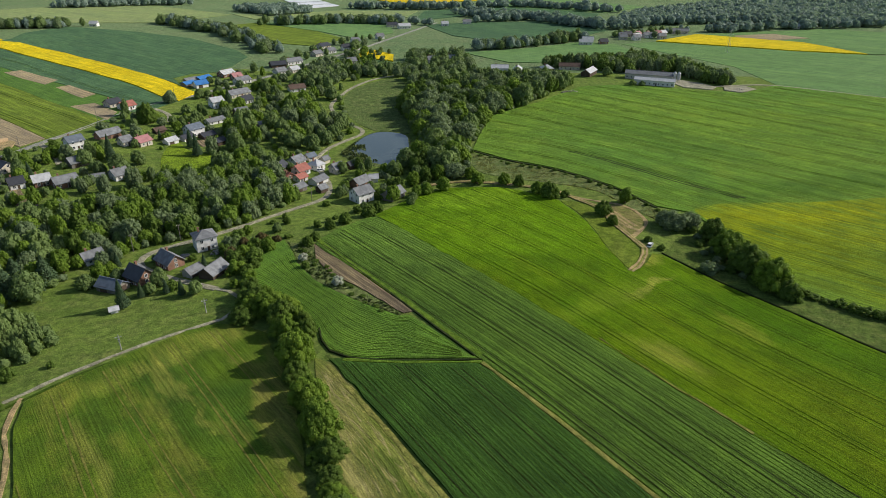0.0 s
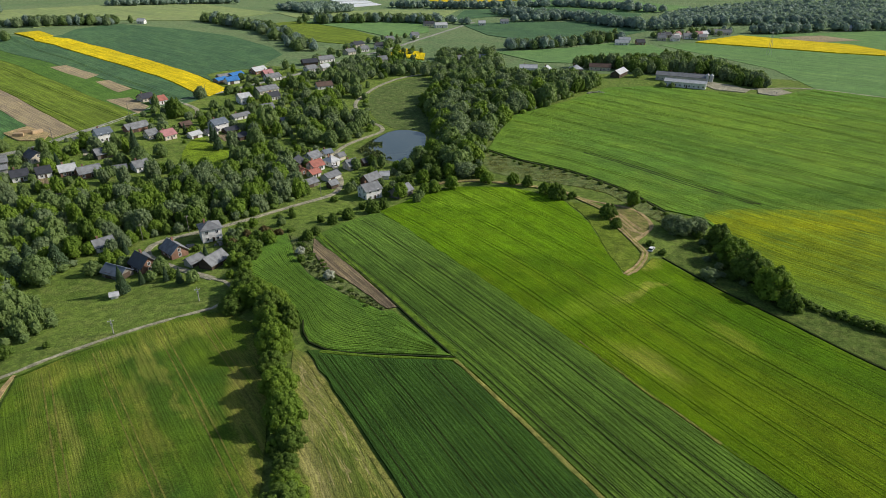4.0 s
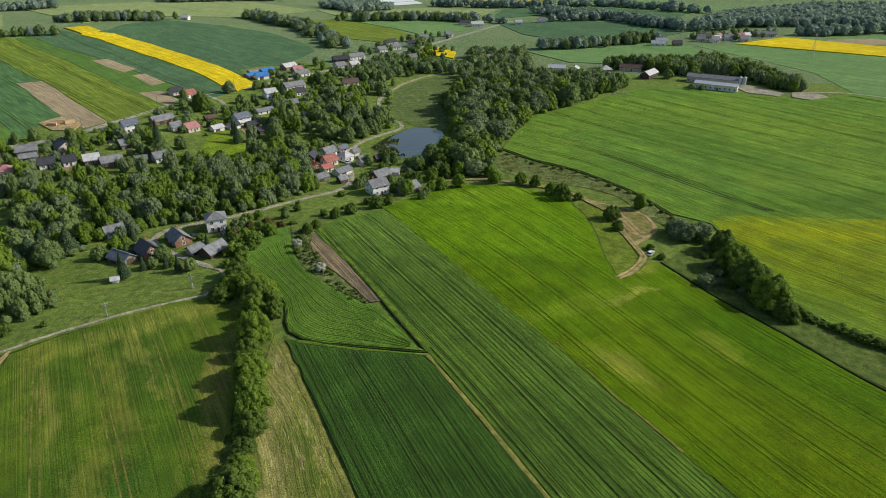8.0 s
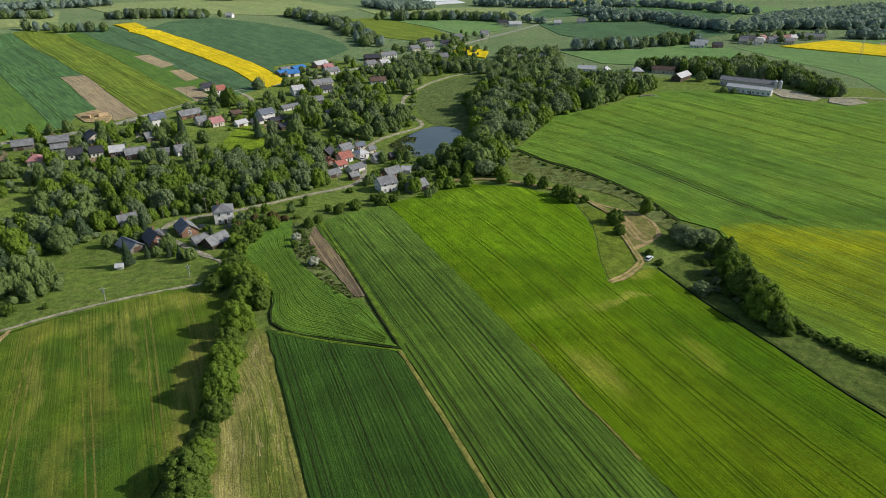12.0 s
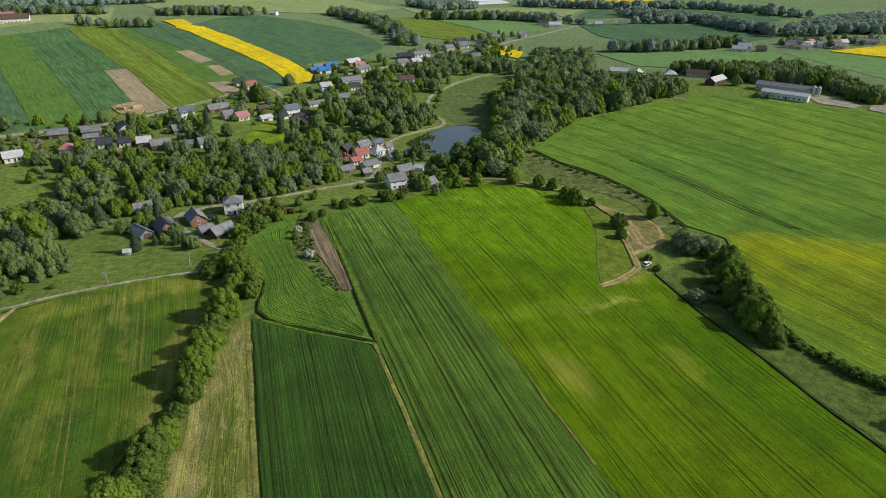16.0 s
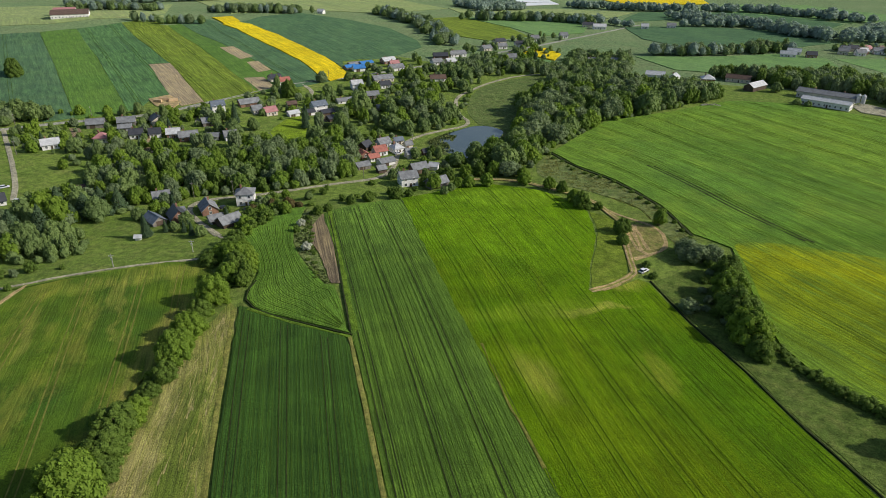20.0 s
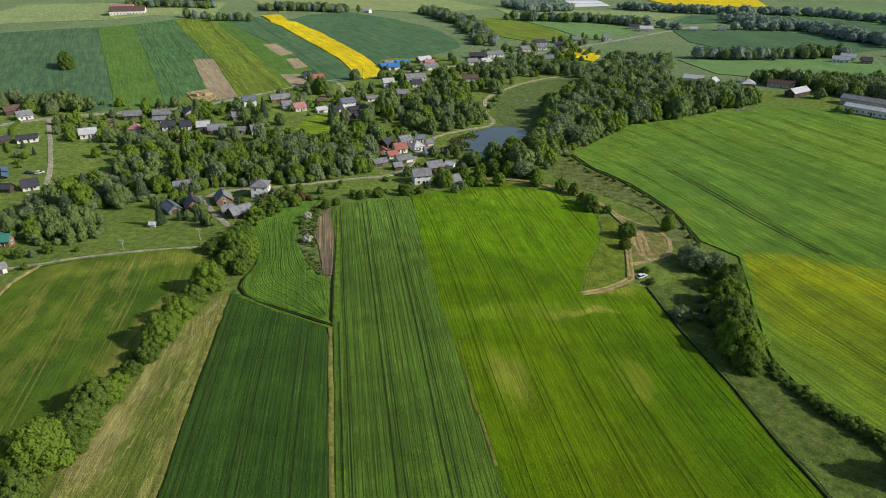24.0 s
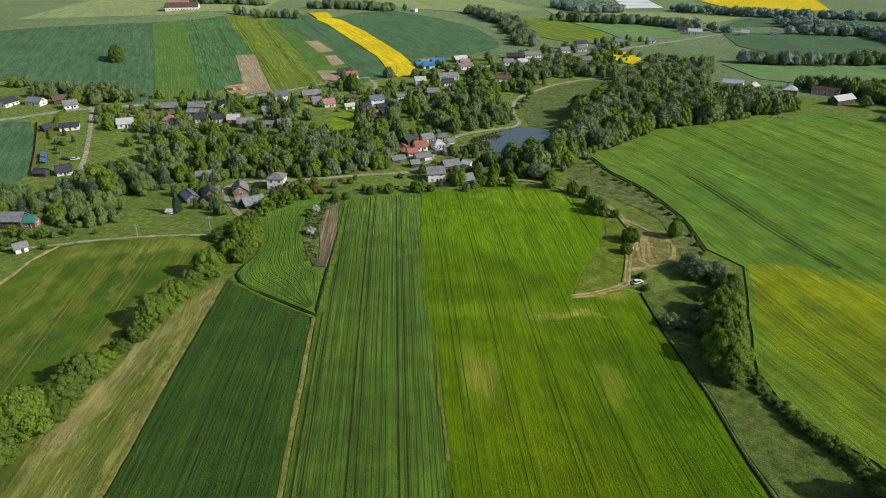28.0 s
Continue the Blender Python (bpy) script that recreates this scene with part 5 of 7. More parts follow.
house(-116, 197, -20, 11, 7, 2.4, 2.4, "wood_grey", "roof_bluegrey", "timber barn with a blue-grey sheet roof", chimneys=0, windows=False, gate=True, name="barn")
house(-109, 203, -33, 10, 8, 3.0, 3.8, "brick", "roof_dark", "house with a steep dark roof and brick gable", "gable", 1)
house(-112.5, 207.5, 57, 6, 4, 2.4, 1.0, "wood_dark", "roof_grey", "low wooden lean-to shed", "mono", 0, False, "shed")
house(-83, 205.5, 70, 10.5, 7.5, 3.0, 2.6, "wood_dark", "roof_grey", "old dark timber barn with a grey roof", chimneys=0, windows=False, gate=True, name="barn")
house(-91, 206.5, 60, 7, 5.5, 2.4, 1.8, "concrete", "roof_grey", "small grey outbuilding", chimneys=0, windows=False, gate=True, name="shed")
house(-107.6, 180, 30, 2.6, 2.2, 1.6, 0.7, "plaster_white", "roof_light", "tiny white hut standing in the meadow", chimneys=0, windows=False, name="hut")
house(-147, 134, 33, 13, 8, 4.2, 2.8, "wood_dark", "roof_grey", "large barn with a grey and green roof", chimneys=0, windows=False, gate=True, name="barn")
house(-141, 138.5, 33, 6, 5, 3.2, 2.2, "brick", "roof_green", "red-walled annex with a green sheet roof", chimneys=0, name="annex", category="building")
house(-118, 123, 75, 5, 4, 2.6, 1.5, "plaster_white", "roof_grey", "small white shed with a grey roof", chimneys=0, name="shed")
house(-191, 180, 60, 8, 6.5, 2.6, 3.0, "plaster_white", "roof_dark", "small white house with a dark gable and a wooden deck", chimneys=1)
house(-197, 172, 30, 7, 5, 2.4, 1.8, "wood_dark", "roof_dark", "dark wooden garden shed", chimneys=0, windows=False, gate=True, name="shed")
# pond hamlet and village, each by the middle and length of its ridge
def homestead(x, y, yaw, ridge, d, wall, roof, label, storeys=1, kind="gable", plain_walls=False):
    barn = plain_walls or any(w in label for w in ("barn", "shed", "garage", "outbuilding"))
    name = next((w for w in ("barn", "shed", "garage") if w in label), "house")
    low = any(w in label for w in ("low", "small", "shed"))
    house(x, y, yaw, (ridge - 0.9) / 0.84, d / 0.84, (2.5 if low else 3.1) + 2.0 * (storeys - 1), 1.7 if low else 2.7, wall, roof, label, kind, 0 if barn else 1, not barn, name, barn and ridge > 6.5, storeys)


for row in (
        (-39, 287, 42, 9.5, 8.2, "plaster_white", "roof_grey", "tall white house with a blue gable and grey roof", 2),
        (-42, 306, 55, 9.5, 6, "brick", "roof_grey", "brick outbuilding with a grey roof"), (-36, 313, 8, 5.4, 4, "plaster_white", "roof_light", "small pale shed"),
        (-24, 289, 56, 11, 6.5, "wood_grey", "roof_grey", "long grey-roofed barn behind trees"), (-57, 328, 47, 7, 6.5, "plaster_cream", "roof_grey", "cream cottage with a grey roof"),
        (-50, 334, 47, 5.5, 4, "wood_dark", "roof_dark", "low dark shed by the lane"), (-76, 326, 53, 8, 7, "plaster_white", "roof_red", "white house with a bright red tiled roof"),
        (-74, 315, 53, 6.4, 5.4, "plaster_white", "roof_red", "red-roofed white wing with small windows"), (-82, 318, 143, 7, 5, "brick", "roof_red", "low red-roofed brick house"),
        (-81, 340, 57, 8, 7, "plaster_white", "roof_grey", "white house with a grey roof"), (-87.5, 330, 83, 7.4, 6, "wood_dark", "roof_dark", "dark-roofed wooden barn"),
        (-69, 334, 56, 7, 7, "plaster_white", "roof_light", "white house with a pale hipped roof", 1, "hip"), (-75, 348, 47, 6, 5, "plaster_cream", "roof_bluegrey", "small cream house with a blue-grey roof"),
        (-64, 311, 58, 9.5, 6, "plaster_white", "roof_grey", "low white garage with a grey roof"), (-72, 299, 55, 8, 5.6, "wood_grey", "roof_grey", "grey wooden shed"),
        (-60, 298, 53, 5.4, 4, "wood_dark", "roof_grey", "small wooden shed"), (-66, 343, 57, 5, 4, "plaster_cream", "roof_grey", "small cream shed")):
    homestead(*row)
for row in (
        (-234, 242, 53, 9.5, 7.5, "plaster_white", "roof_light", "white chalet with a light grey roof"), (-256, 220, 55, 11, 7.5, "plaster_white", "roof_dark", "white bungalow with a dark roof"),
        (-264, 211, 92, 7, 4.5, "wood_dark", "roof_dark", "low dark garden shed"), (-311, 246, 74, 11, 6.5, "wood_dark", "roof_brown", "red-brown barn with open bays"),
        (-295, 243, 70, 9, 6.5, "plaster_white", "roof_grey", "white house with a grey roof"), (-319, 234, 20, 12, 7, "plaster_white", "roof_grey", "white gabled house"),
        (-332, 222, 110, 12, 8, "plaster_white", "roof_dark", "white gabled house with a dark roof"), (-242, 279, 39, 10.5, 6, "wood_grey", "roof_grey", "grey-roofed farm barn"),
        (-229, 290, 40, 10.5, 6.5, "wood_grey", "roof_grey", "grey-roofed farmhouse"), (-222, 282, 40, 8, 5, "concrete", "roof_grey", "low grey shed"),
        (-218, 262, 30, 8.4, 7, "plaster_cream", "roof_pink", "house with a pinkish hipped roof", 1, "hip"), (-207, 276, 42, 8, 6.5, "plaster_white", "roof_dark", "white house with a dark roof and a porch"),
        (-216, 301, -31, 10, 8, "plaster_cream", "roof_dark", "steep dark-roofed house"), (-199, 282, 44, 7, 6, "plaster_white", "roof_dark", "white house with a dark roof"),
        (-190, 287, 40, 8, 6.5, "brick", "roof_light", "red house with a pale sheet roof"), (-179, 287, 47, 11, 7, "brick", "roof_grey", "brick house with a grey roof"),
        (-186, 313, 53, 10, 6, "wood_grey", "roof_grey", "grey-roofed barn"), (-159, 299, 52, 8, 7, "plaster_white", "roof_grey", "white house with a grey roof"),
        (-167, 294, 30, 7, 5, "concrete", "roof_grey", "low grey shed"), (-173, 206, 58, 8, 5, "timber_old", "roof_brown", "low rusty shed beside soil heaps")):
    homestead(*row)
for row in (
        (-199, 336, 51, 9, 7.5, "plaster_white", "roof_bluegrey", "white house with a blue-grey roof", 2), (-191, 357, 58, 14, 6.5, "brick", "roof_grey", "long brick barn with a grey roof"),
        (-169, 350, 60, 8.5, 7.5, "plaster_cream", "roof_pink", "house with a faded red roof"), (-177, 347, 58, 7, 6, "plaster_cream", "roof_grey", "grey-roofed house"),
        (-188, 327, 48, 6, 4, "wood_grey", "roof_grey", "small grey shed"), (-208, 420, 56, 9.5, 8, "plaster_white", "roof_red", "white house with a red roof"),
        (-219, 424, 58, 9.5, 8, "plaster_cream", "roof_dark", "house with a dark roof"), (-150, 378, 57, 10.5, 8, "plaster_white", "roof_bluegrey", "white house with a blue-grey roof", 2),
        (-141, 374, 57, 9.5, 6, "wood_dark", "roof_dark", "low dark shed"), (-156, 357, 60, 8, 5, "plaster_white", "roof_light", "low pale shed"), (-150, 366, 57, 8, 5, "plaster_white", "roof_dark", "low white garage"),
        (-131, 364, 61, 7.5, 6, "wood_dark", "roof_dark", "dark shed with a sheet roof"), (-147, 407, 54, 13, 6, "plaster_white", "roof_grey", "low white house with a grey roof"),
        (-156, 440, 44, 9, 8, "plaster_white", "roof_light", "tall white house with a pale roof", 2), (-136, 428, 42, 9.5, 6.5, "wood_grey", "roof_grey", "long grey barn"),
        (-169, 374, 50, 7, 5, "wood_dark", "roof_brown", "brown wooden shed"), (-115, 404, 42, 9, 5, "wood_grey", "roof_grey", "small grey shed"), (-132, 410, 45, 5, 4, "brick", "roof_brown", "small brick shed")):
    homestead(*row)
for row in (
        (-150, 470, 51, 17, 9, "plaster_cream", "roof_grey", "large grey-roofed house"), (-140, 455, 48, 9, 7, "plaster_white", "roof_dark", "white house with a dark roof"),
        (-112, 493, 33, 13, 7, "plaster_white", "roof_brown", "long white house with a brown roof"), (-195, 496, 63, 10.5, 6, "wood_grey", "roof_blue", "shed with a bright blue sheet roof"),
        (-185, 494, 45, 10.5, 6.5, "plaster_white", "roof_blue", "barn with a bright blue sheet roof"), (-190, 515, 65, 13, 6, "wood_grey", "roof_blue", "long shed with a blue sheet roof"),
        (-197, 507, 56, 11, 5, "wood_grey", "roof_grey", "low grey shed"), (-177, 532, 60, 13, 8, "brick", "roof_light", "brick building with a white roof"),
        (-158, 510, 54, 13, 7.5, "plaster_white", "roof_grey", "white house with a grey roof"), (-166, 522, 54, 9, 6, "brick", "roof_pink", "brick house with a faded roof"),
        (-145, 575, 30, 14, 9, "wood_dark", "roof_dark", "dark-roofed farm barn"), (-137, 548, 50, 10, 8, "plaster_white", "roof_grey", "white house with a grey roof"), (-127, 556, 50, 9, 7, "plaster_cream", "roof_light", "cream house with a pale roof"),
        (-136, 593, 48, 17, 9, "plaster_white", "roof_grey", "long white house with a grey roof"), (-122, 636, 55, 11, 8, "plaster_cream", "roof_grey", "house with a grey roof"), (-123, 680, 53, 13, 9, "plaster_cream", "roof_dark", "house with a dark roof"),
        (-112, 655, 40, 10, 8, "plaster_white", "roof_grey", "white house with a grey roof")):
    homestead(*row)
OUTER = (
    (-99, 672, 33, 10, 8, "plaster_white", "roof_dark", "white house with a dark roof"),
    (-84, 600, 33, 10, 7, "plaster_cream", "roof_grey", "house with a grey roof"),
    (-95, 716, 33, 10, 8, "plaster_white", "roof_grey", "white house with a grey roof"),
    (-72, 752, 33, 10, 8, "plaster_white", "roof_grey", "white house with a grey roof"),
    (-50, 846, 20, 18, 11, "plaster_white", "roof_light", "large white building with a pale roof"),
    (-66, 856, 20, 16, 9, "plaster_cream", "roof_dark", "dark-roofed building"),
    (1, 868, 10, 10, 8, "plaster_white", "roof_light", "small white house"),
    (30, 888, 10, 12, 8, "plaster_white", "roof_grey", "small white house"),
    (6, 616, 10, 12, 7, "plaster_cream", "roof_bluegrey", "house with a blue-grey roof"),
    (-12, 610, 30, 9, 7, "plaster_white", "roof_grey", "white house with a grey roof"),
    (202, 757, 0, 10, 8, "plaster_cream", "roof_grey", "far house with a grey roof"),
    (216, 754, 20, 10, 8, "plaster_white", "roof_grey", "far white house"),
    (234, 772, 10, 12, 8, "plaster_white", "roof_grey", "far white house"),
    (248, 765, 10, 10, 8, "plaster_cream", "roof_grey", "far house"))
for x, y, yaw, w, d, wall, roof, label in OUTER:
    house(x, y, yaw, w, d, 3.6, 3.0, wall, roof, label)
FARTHEST = (
    (152, 718, 0, 16, 6, "plaster_white", "roof_light", "low pale farm shed"),
    (158, 736, 0, 14, 6, "plaster_white", "roof_light", "low pale farm shed"),
    (172, 722, 10, 10, 8, "brick", "roof_dark", "far dark-roofed house"),
    (354, 838, 0, 12, 9, "brick", "roof_brown", "far house with a brown roof"),
    (392, 846, 0, 12, 9, "plaster_cream", "roof_red", "far house with a red roof"),
    (446, 858, 0, 10, 8, "plaster_white", "roof_light", "far white house"),
    (508, 877, 0, 14, 9, "plaster_white", "roof_dark", "far house"),
    (277, 806, 0, 12, 9, "plaster_cream", "roof_grey", "far grey-roofed house"),
    (-399, 771, 0, 10, 8, "plaster_white", "roof_light", "far white house"))
for x, y, yaw, w, d, wall, roof, label in FARTHEST:
    house(x, y, yaw, w, d, 3.4, 3.0, wall, roof, label, chimneys=0)
HILL_VILLAGE = ((205, 772, "roof_grey"), (213, 780, "roof_dark"), (219, 765, "roof_light"), (225, 782, "roof_pink"), (237, 785, "roof_brown"), (242, 777, "roof_grey"), (250, 788, "roof_pink"), (257, 792, "roof_light"), (264, 789, "roof_red"), (279, 813, "roof_brown"), (287, 806, "roof_grey"))
for k, (x, y, roof) in enumerate(HILL_VILLAGE):
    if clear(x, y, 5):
        house(x, y, 15 * (k % 5), 9 + k % 3, 8, 3.4, 3.0, ("plaster_white", "plaster_cream", "brick")[k % 3], roof, "far village house with a %s roof" % roof.split("_")[1], chimneys=1)
# farm on the hill
house(48, 567, 0, 17, 9, 4, 2.6, "plaster_white", "roof_light", "white-walled house with a shiny sheet roof")
house(63, 561, 80, 10, 8, 4, 2.6, "plaster_white", "roof_light", "white gabled wing with a sheet roof")
house(88, 562, 10, 11, 11, 4.2, 3.2, "brick", "roof_light", "square brick house with a pale hipped roof", "hip")
house(110, 577, -8, 21, 8, 3.4, 2.6, "plaster_cream", "roof_brown", "long low brown-roofed farm building", chimneys=0)
house(122, 551, 60, 22, 9, 3.6, 2.8, "wood_dark", "roof_light", "open timber barn with a shiny pale roof", chimneys=0, windows=False, gate=True, name="barn")
house(166, 513, -22, 36, 9, 4.2, 1.6, "plaster_white", "roof_light", "long white livestock shed with a pale roof", chimneys=0, name="livestock_shed")
house(168, 536, -20, 44, 11, 4.6, 2.2, "concrete", "roof_grey", "long grey livestock shed", chimneys=2, name="livestock_shed")
house(-572, 540, 45, 44, 26, 4.6, 4.6, "plaster_white", "roof_brown", "large white hall with a brown roof", chimneys=0, name="hall")
house(-600, 556, 45, 26, 14, 6, 2.5, "plaster_white", "roof_pink", "hall with a faded red roof", chimneys=0, name="hall")
yard = drape("farmyard", [(182, 520), (186, 503), (205, 495), (212, 505), (204, 520), (190, 532)], 5, 0.5, "gravel")
tagged(yard, "pale gravel farmyard", "yard", kind="structure")
yard = drape("bare_yard", [(218, 506), (214, 494), (224, 486), (240, 498), (236, 508)], 5, 0.6, "gravel")
tagged(yard, "bare ground with heaps and scrub", "yard", kind="structure")
yard = drape("building_site", [(-258.9, 336.7), (-253.7, 350.8), (-234.0, 341.1), (-230.1, 329.2), (-243.4, 327.4)], 4, 0.6, "dirt")
tagged(yard, "sandy building site with pale soil", "yard", kind="structure")


def silo(x, y):
    root = new("silo")
    root.matrix_world = pose(x, y, height(x, y))
    tagged(root, "small pale metal feed silo", "silo", "silos at the livestock shed")
    bm = bmesh.new()
    bmesh.ops.create_cone(bm, cap_ends=True, segments=16, radius1=1.4, radius2=1.4, depth=5, matrix=Matrix.Translation((0, 0, 4)))
    part("tank", bm, "roof_light", root)
    bm = bmesh.new()
    bmesh.ops.create_cone(bm, cap_ends=True, segments=16, radius1=1.5, radius2=0.2, depth=1.2, matrix=Matrix.Translation((0, 0, 7.1)))
    part("cap", bm, "roof_light", root)
    for k in range(4):
        a = k * math.pi / 2
        bm = bmesh.new()
        box(bm, math.cos(a) - 0.1, math.cos(a) + 0.1, math.sin(a) - 0.1, math.sin(a) + 0.1, -0.3, 1.6)
        part("leg", bm, "steel", root)


silo(186, 527), silo(189, 526)


def pole_with_box(x, y, h):
    root = new("utility_pole")
    root.matrix_world = pose(x, y, height(x, y), 0, 0, 30)
    tagged(root, "slim pale utility pole with a transformer box", "utility pole", "poles in the meadow")
    bm = bmesh.new()
    bmesh.ops.create_cone(bm, cap_ends=True, segments=10, radius1=0.17, radius2=0.11, depth=h + 0.6, matrix=Matrix.Translation((0, 0, h / 2 - 0.3)))
    part("post", bm, "concrete", root)
    bm = bmesh.new()
    box(bm, -0.9, 0.9, -0.08, 0.08, h - 0.9, h - 0.75)
    part("crossarm", bm, "steel", root)
    bm = bmesh.new()
    box(bm, -0.3, 0.3, -0.45, 0.1, h - 2.2, h - 1.4)
    part("transformer", bm, "steel", root)
    for a in (-0.8, 0, 0.8):
        bm = bmesh.new()
        bmesh.ops.create_cone(bm, cap_ends=True, segments=8, radius1=0.07, radius2=0.04, depth=0.3, matrix=Matrix.Translation((a, 0, h - 0.6)))
        part("insulator", bm, "frame_white", root)


pole_with_box(-93.8, 155.5, 5.2)
pole_with_box(-76, 176.5, 5.2)


def car(x, y, yaw, mat, label):
    root = new("car")
    root.matrix_world = pose(x, y, height(x, y) + 0.02, 0, 0, yaw)
    tagged(root, label, "car")
    bm = bmesh.new()
    box(bm, -2.15, 2.15, -0.88, 0.88, 0.3, 0.85)
    bmesh.ops.bevel(bm, geom=bm.edges[:], offset=0.12, segments=2, affect='EDGES')
    part("body", bm, mat, root)
    bm = bmesh.new()
    vs = [bm.verts.new(p) for p in ((-1.9, -0.82, 0.85), (1.1, -0.82, 0.85), (1.1, 0.82, 0.85), (-1.9, 0.82, 0.85), (-1.4, -0.66, 1.42), (0.3, -0.66, 1.42), (0.3, 0.66, 1.42), (-1.4, 0.66, 1.42))]
    for f in ((0, 1, 5, 4), (1, 2, 6, 5), (2, 3, 7, 6), (3, 0, 4, 7)):
        bm.faces.new([vs[i] for i in f])
    part("windows", bm, "glass", root)
    bm = bmesh.new()
    box(bm, -1.42, 0.32, -0.68, 0.68, 1.4, 1.47)
    part("roof", bm, mat, root)
    for a in (-1.35, 1.35):
        for b in (-0.85, 0.85):
            bm = bmesh.new()
            bmesh.ops.create_cone(bm, cap_ends=True, segments=14, radius1=0.32, radius2=0.32, depth=0.2, matrix=Matrix.Translation((a, b, 0.32)) @ Matrix.Rotation(math.pi / 2, 4, 'X'))
            w = part("wheel", bm, "rubber", root)
            bm = bmesh.new()
            bmesh.ops.create_cone(bm, cap_ends=True, segments=10, radius1=0.18, radius2=0.18, depth=0.23, matrix=Matrix.Translation((a, b, 0.32)) @ Matrix.Rotation(math.pi / 2, 4, 'X'))
            part("rim", bm, "steel", w)


def heap(x, y, yaw, length, width, tall, material, name, label, count, seed):
    """A loose pile of rounded blocks, each block a part."""
    root = new(name)
    root.matrix_world = pose(x, y, height(x, y), 0, 0, yaw)
    tagged(root, label, name.split("_")[-1])
    rng = random.Random(seed)
    bm = bmesh.new()
    bmesh.ops.create_icosphere(bm, subdivisions=1, radius=0.5)
    for v in bm.verts:
        v.co *= rng.uniform(0.8, 1.15)
    me = bpy.data.meshes.new("block")
    bm.to_mesh(me)
    bm.free()
    me.materials.append(M[material])
    for k in range(count):
        u, v = rng.uniform(-1, 1), rng.uniform(-1, 1)
        top = tall * max(0.0, 1 - max(abs(u), abs(v)) ** 1.5)
        ob = new("block", me)
        ob.parent = root
        s = rng.uniform(0.6, 1.4) * min(width, 3.0) * 0.45
        ob.matrix_basis = pose(u * length / 2, v * width / 2, rng.uniform(0, top) + 0.2, rng.uniform(0, 360), 0, rng.uniform(0, 360)) @ Matrix.Diagonal((s, s * 0.8, s * 0.6, 1))


heap(94, 484, 20, 13, 3.5, 1.6, "stone", "stone_heap", "long pale heap of stones at the field edge", 40, 1)
heap(-88, 226, 20, 6, 3, 0.9, "stone", "rubble_heap", "grey rubble heap in a house yard", 30, 2)
heap(225, 496, 10, 12, 8, 0.8, "stone", "rubble_heap", "scattered grey rubble on bare ground", 36, 3)
heap(-180, 262, 30, 3, 2, 0.8, "wood_grey", "firewood_heap", "small heap of grey firewood", 16, 4)


def lumber(x, y, yaw):
    root = new("lumber_stack")
    root.matrix_world = pose(x, y, height(x, y) + 0.6, 0, 0, yaw)
    tagged(root, "stack of fresh pale timber on a building site", "lumber")
    for layer in range(5):
        for k in range(6):
            bm = bmesh.new()
            box(bm, -3 + 0.1 * layer, 3 - 0.15 * k, -1.2 + 0.4 * k, -0.86 + 0.4 * k, 0.34 * layer, 0.3 + 0.34 * layer)
            part("beam", bm, "timber", root)


lumber(-248, 339.8, 33)
lumber(-241.1, 340.5, 60)
lumber(-247.5, 334, 10)


def solar_table(x, y, yaw):
    root = new("solar_panel")
    root.matrix_world = pose(x, y, height(x, y), 0, 0, yaw)
    tagged(root, "dark blue solar panel table standing on grass", "solar panel", "solar panels in the garden")
    for k in range(4):
        bm = bmesh.new()
        box(bm, -4 + 2 * k + 0.04, -2 + 2 * k - 0.04, -1.6, 1.6, 0, 0.06)
        p = part("panel", bm, "car_blue", root)
        p.matrix_basis = pose(0, 0, 1.2, 22, 0, 0)
    for a in (-3.5, 3.5):
        for c, h in ((-1.2, 0.7), (1.2, 1.8)):
            bm = bmesh.new()
            box(bm, a - 0.05, a + 0.05, c - 0.05, c + 0.05, -0.2, h)
            part("leg", bm, "steel", root)


solar_table(-214, 182, 150)
solar_table(-221, 186, 150)
HOUSES.append((-218, 184, 7))
HOUSES.append((-240, 335, 11))


def wooden_pole(x, y, yaw, h=7.5):
    root = new("utility_pole")
    root.matrix_world = pose(x, y, height(x, y), 0, 0, yaw)
    tagged(root, "weathered wooden utility pole with a crossarm", "utility pole", "poles along the lanes")
    bm = bmesh.new()
    bmesh.ops.create_cone(bm, cap_ends=True, segments=8, radius1=0.15, radius2=0.10, depth=h + 0.5, matrix=Matrix.Translation((0, 0, h / 2 - 0.25)))
    part("post", bm, "wood_grey", root)
    bm = bmesh.new()
    box(bm, -0.7, 0.7, -0.06, 0.06, h - 0.6, h - 0.48)
    part("crossarm", bm, "wood_grey", root)
    for a in (-0.6, 0.6):
        bm = bmesh.new()
        bmesh.ops.create_cone(bm, cap_ends=True, segments=6, radius1=0.06, radius2=0.04, depth=0.2, matrix=Matrix.Translation((a, 0, h - 0.38)))
        part("insulator", bm, "frame_white", root)


for x, y, yaw in ((-122, 227, 40), (-107, 237, 40), (-62, 283, 60), (-64, 345, 90), (-225, 330, 110), (-212, 388, 110), (-190, 455, 120), (-258, 290, 130), (-282, 257, 130), (-240, 226, 30)):
    wooden_pole(x, y, yaw)


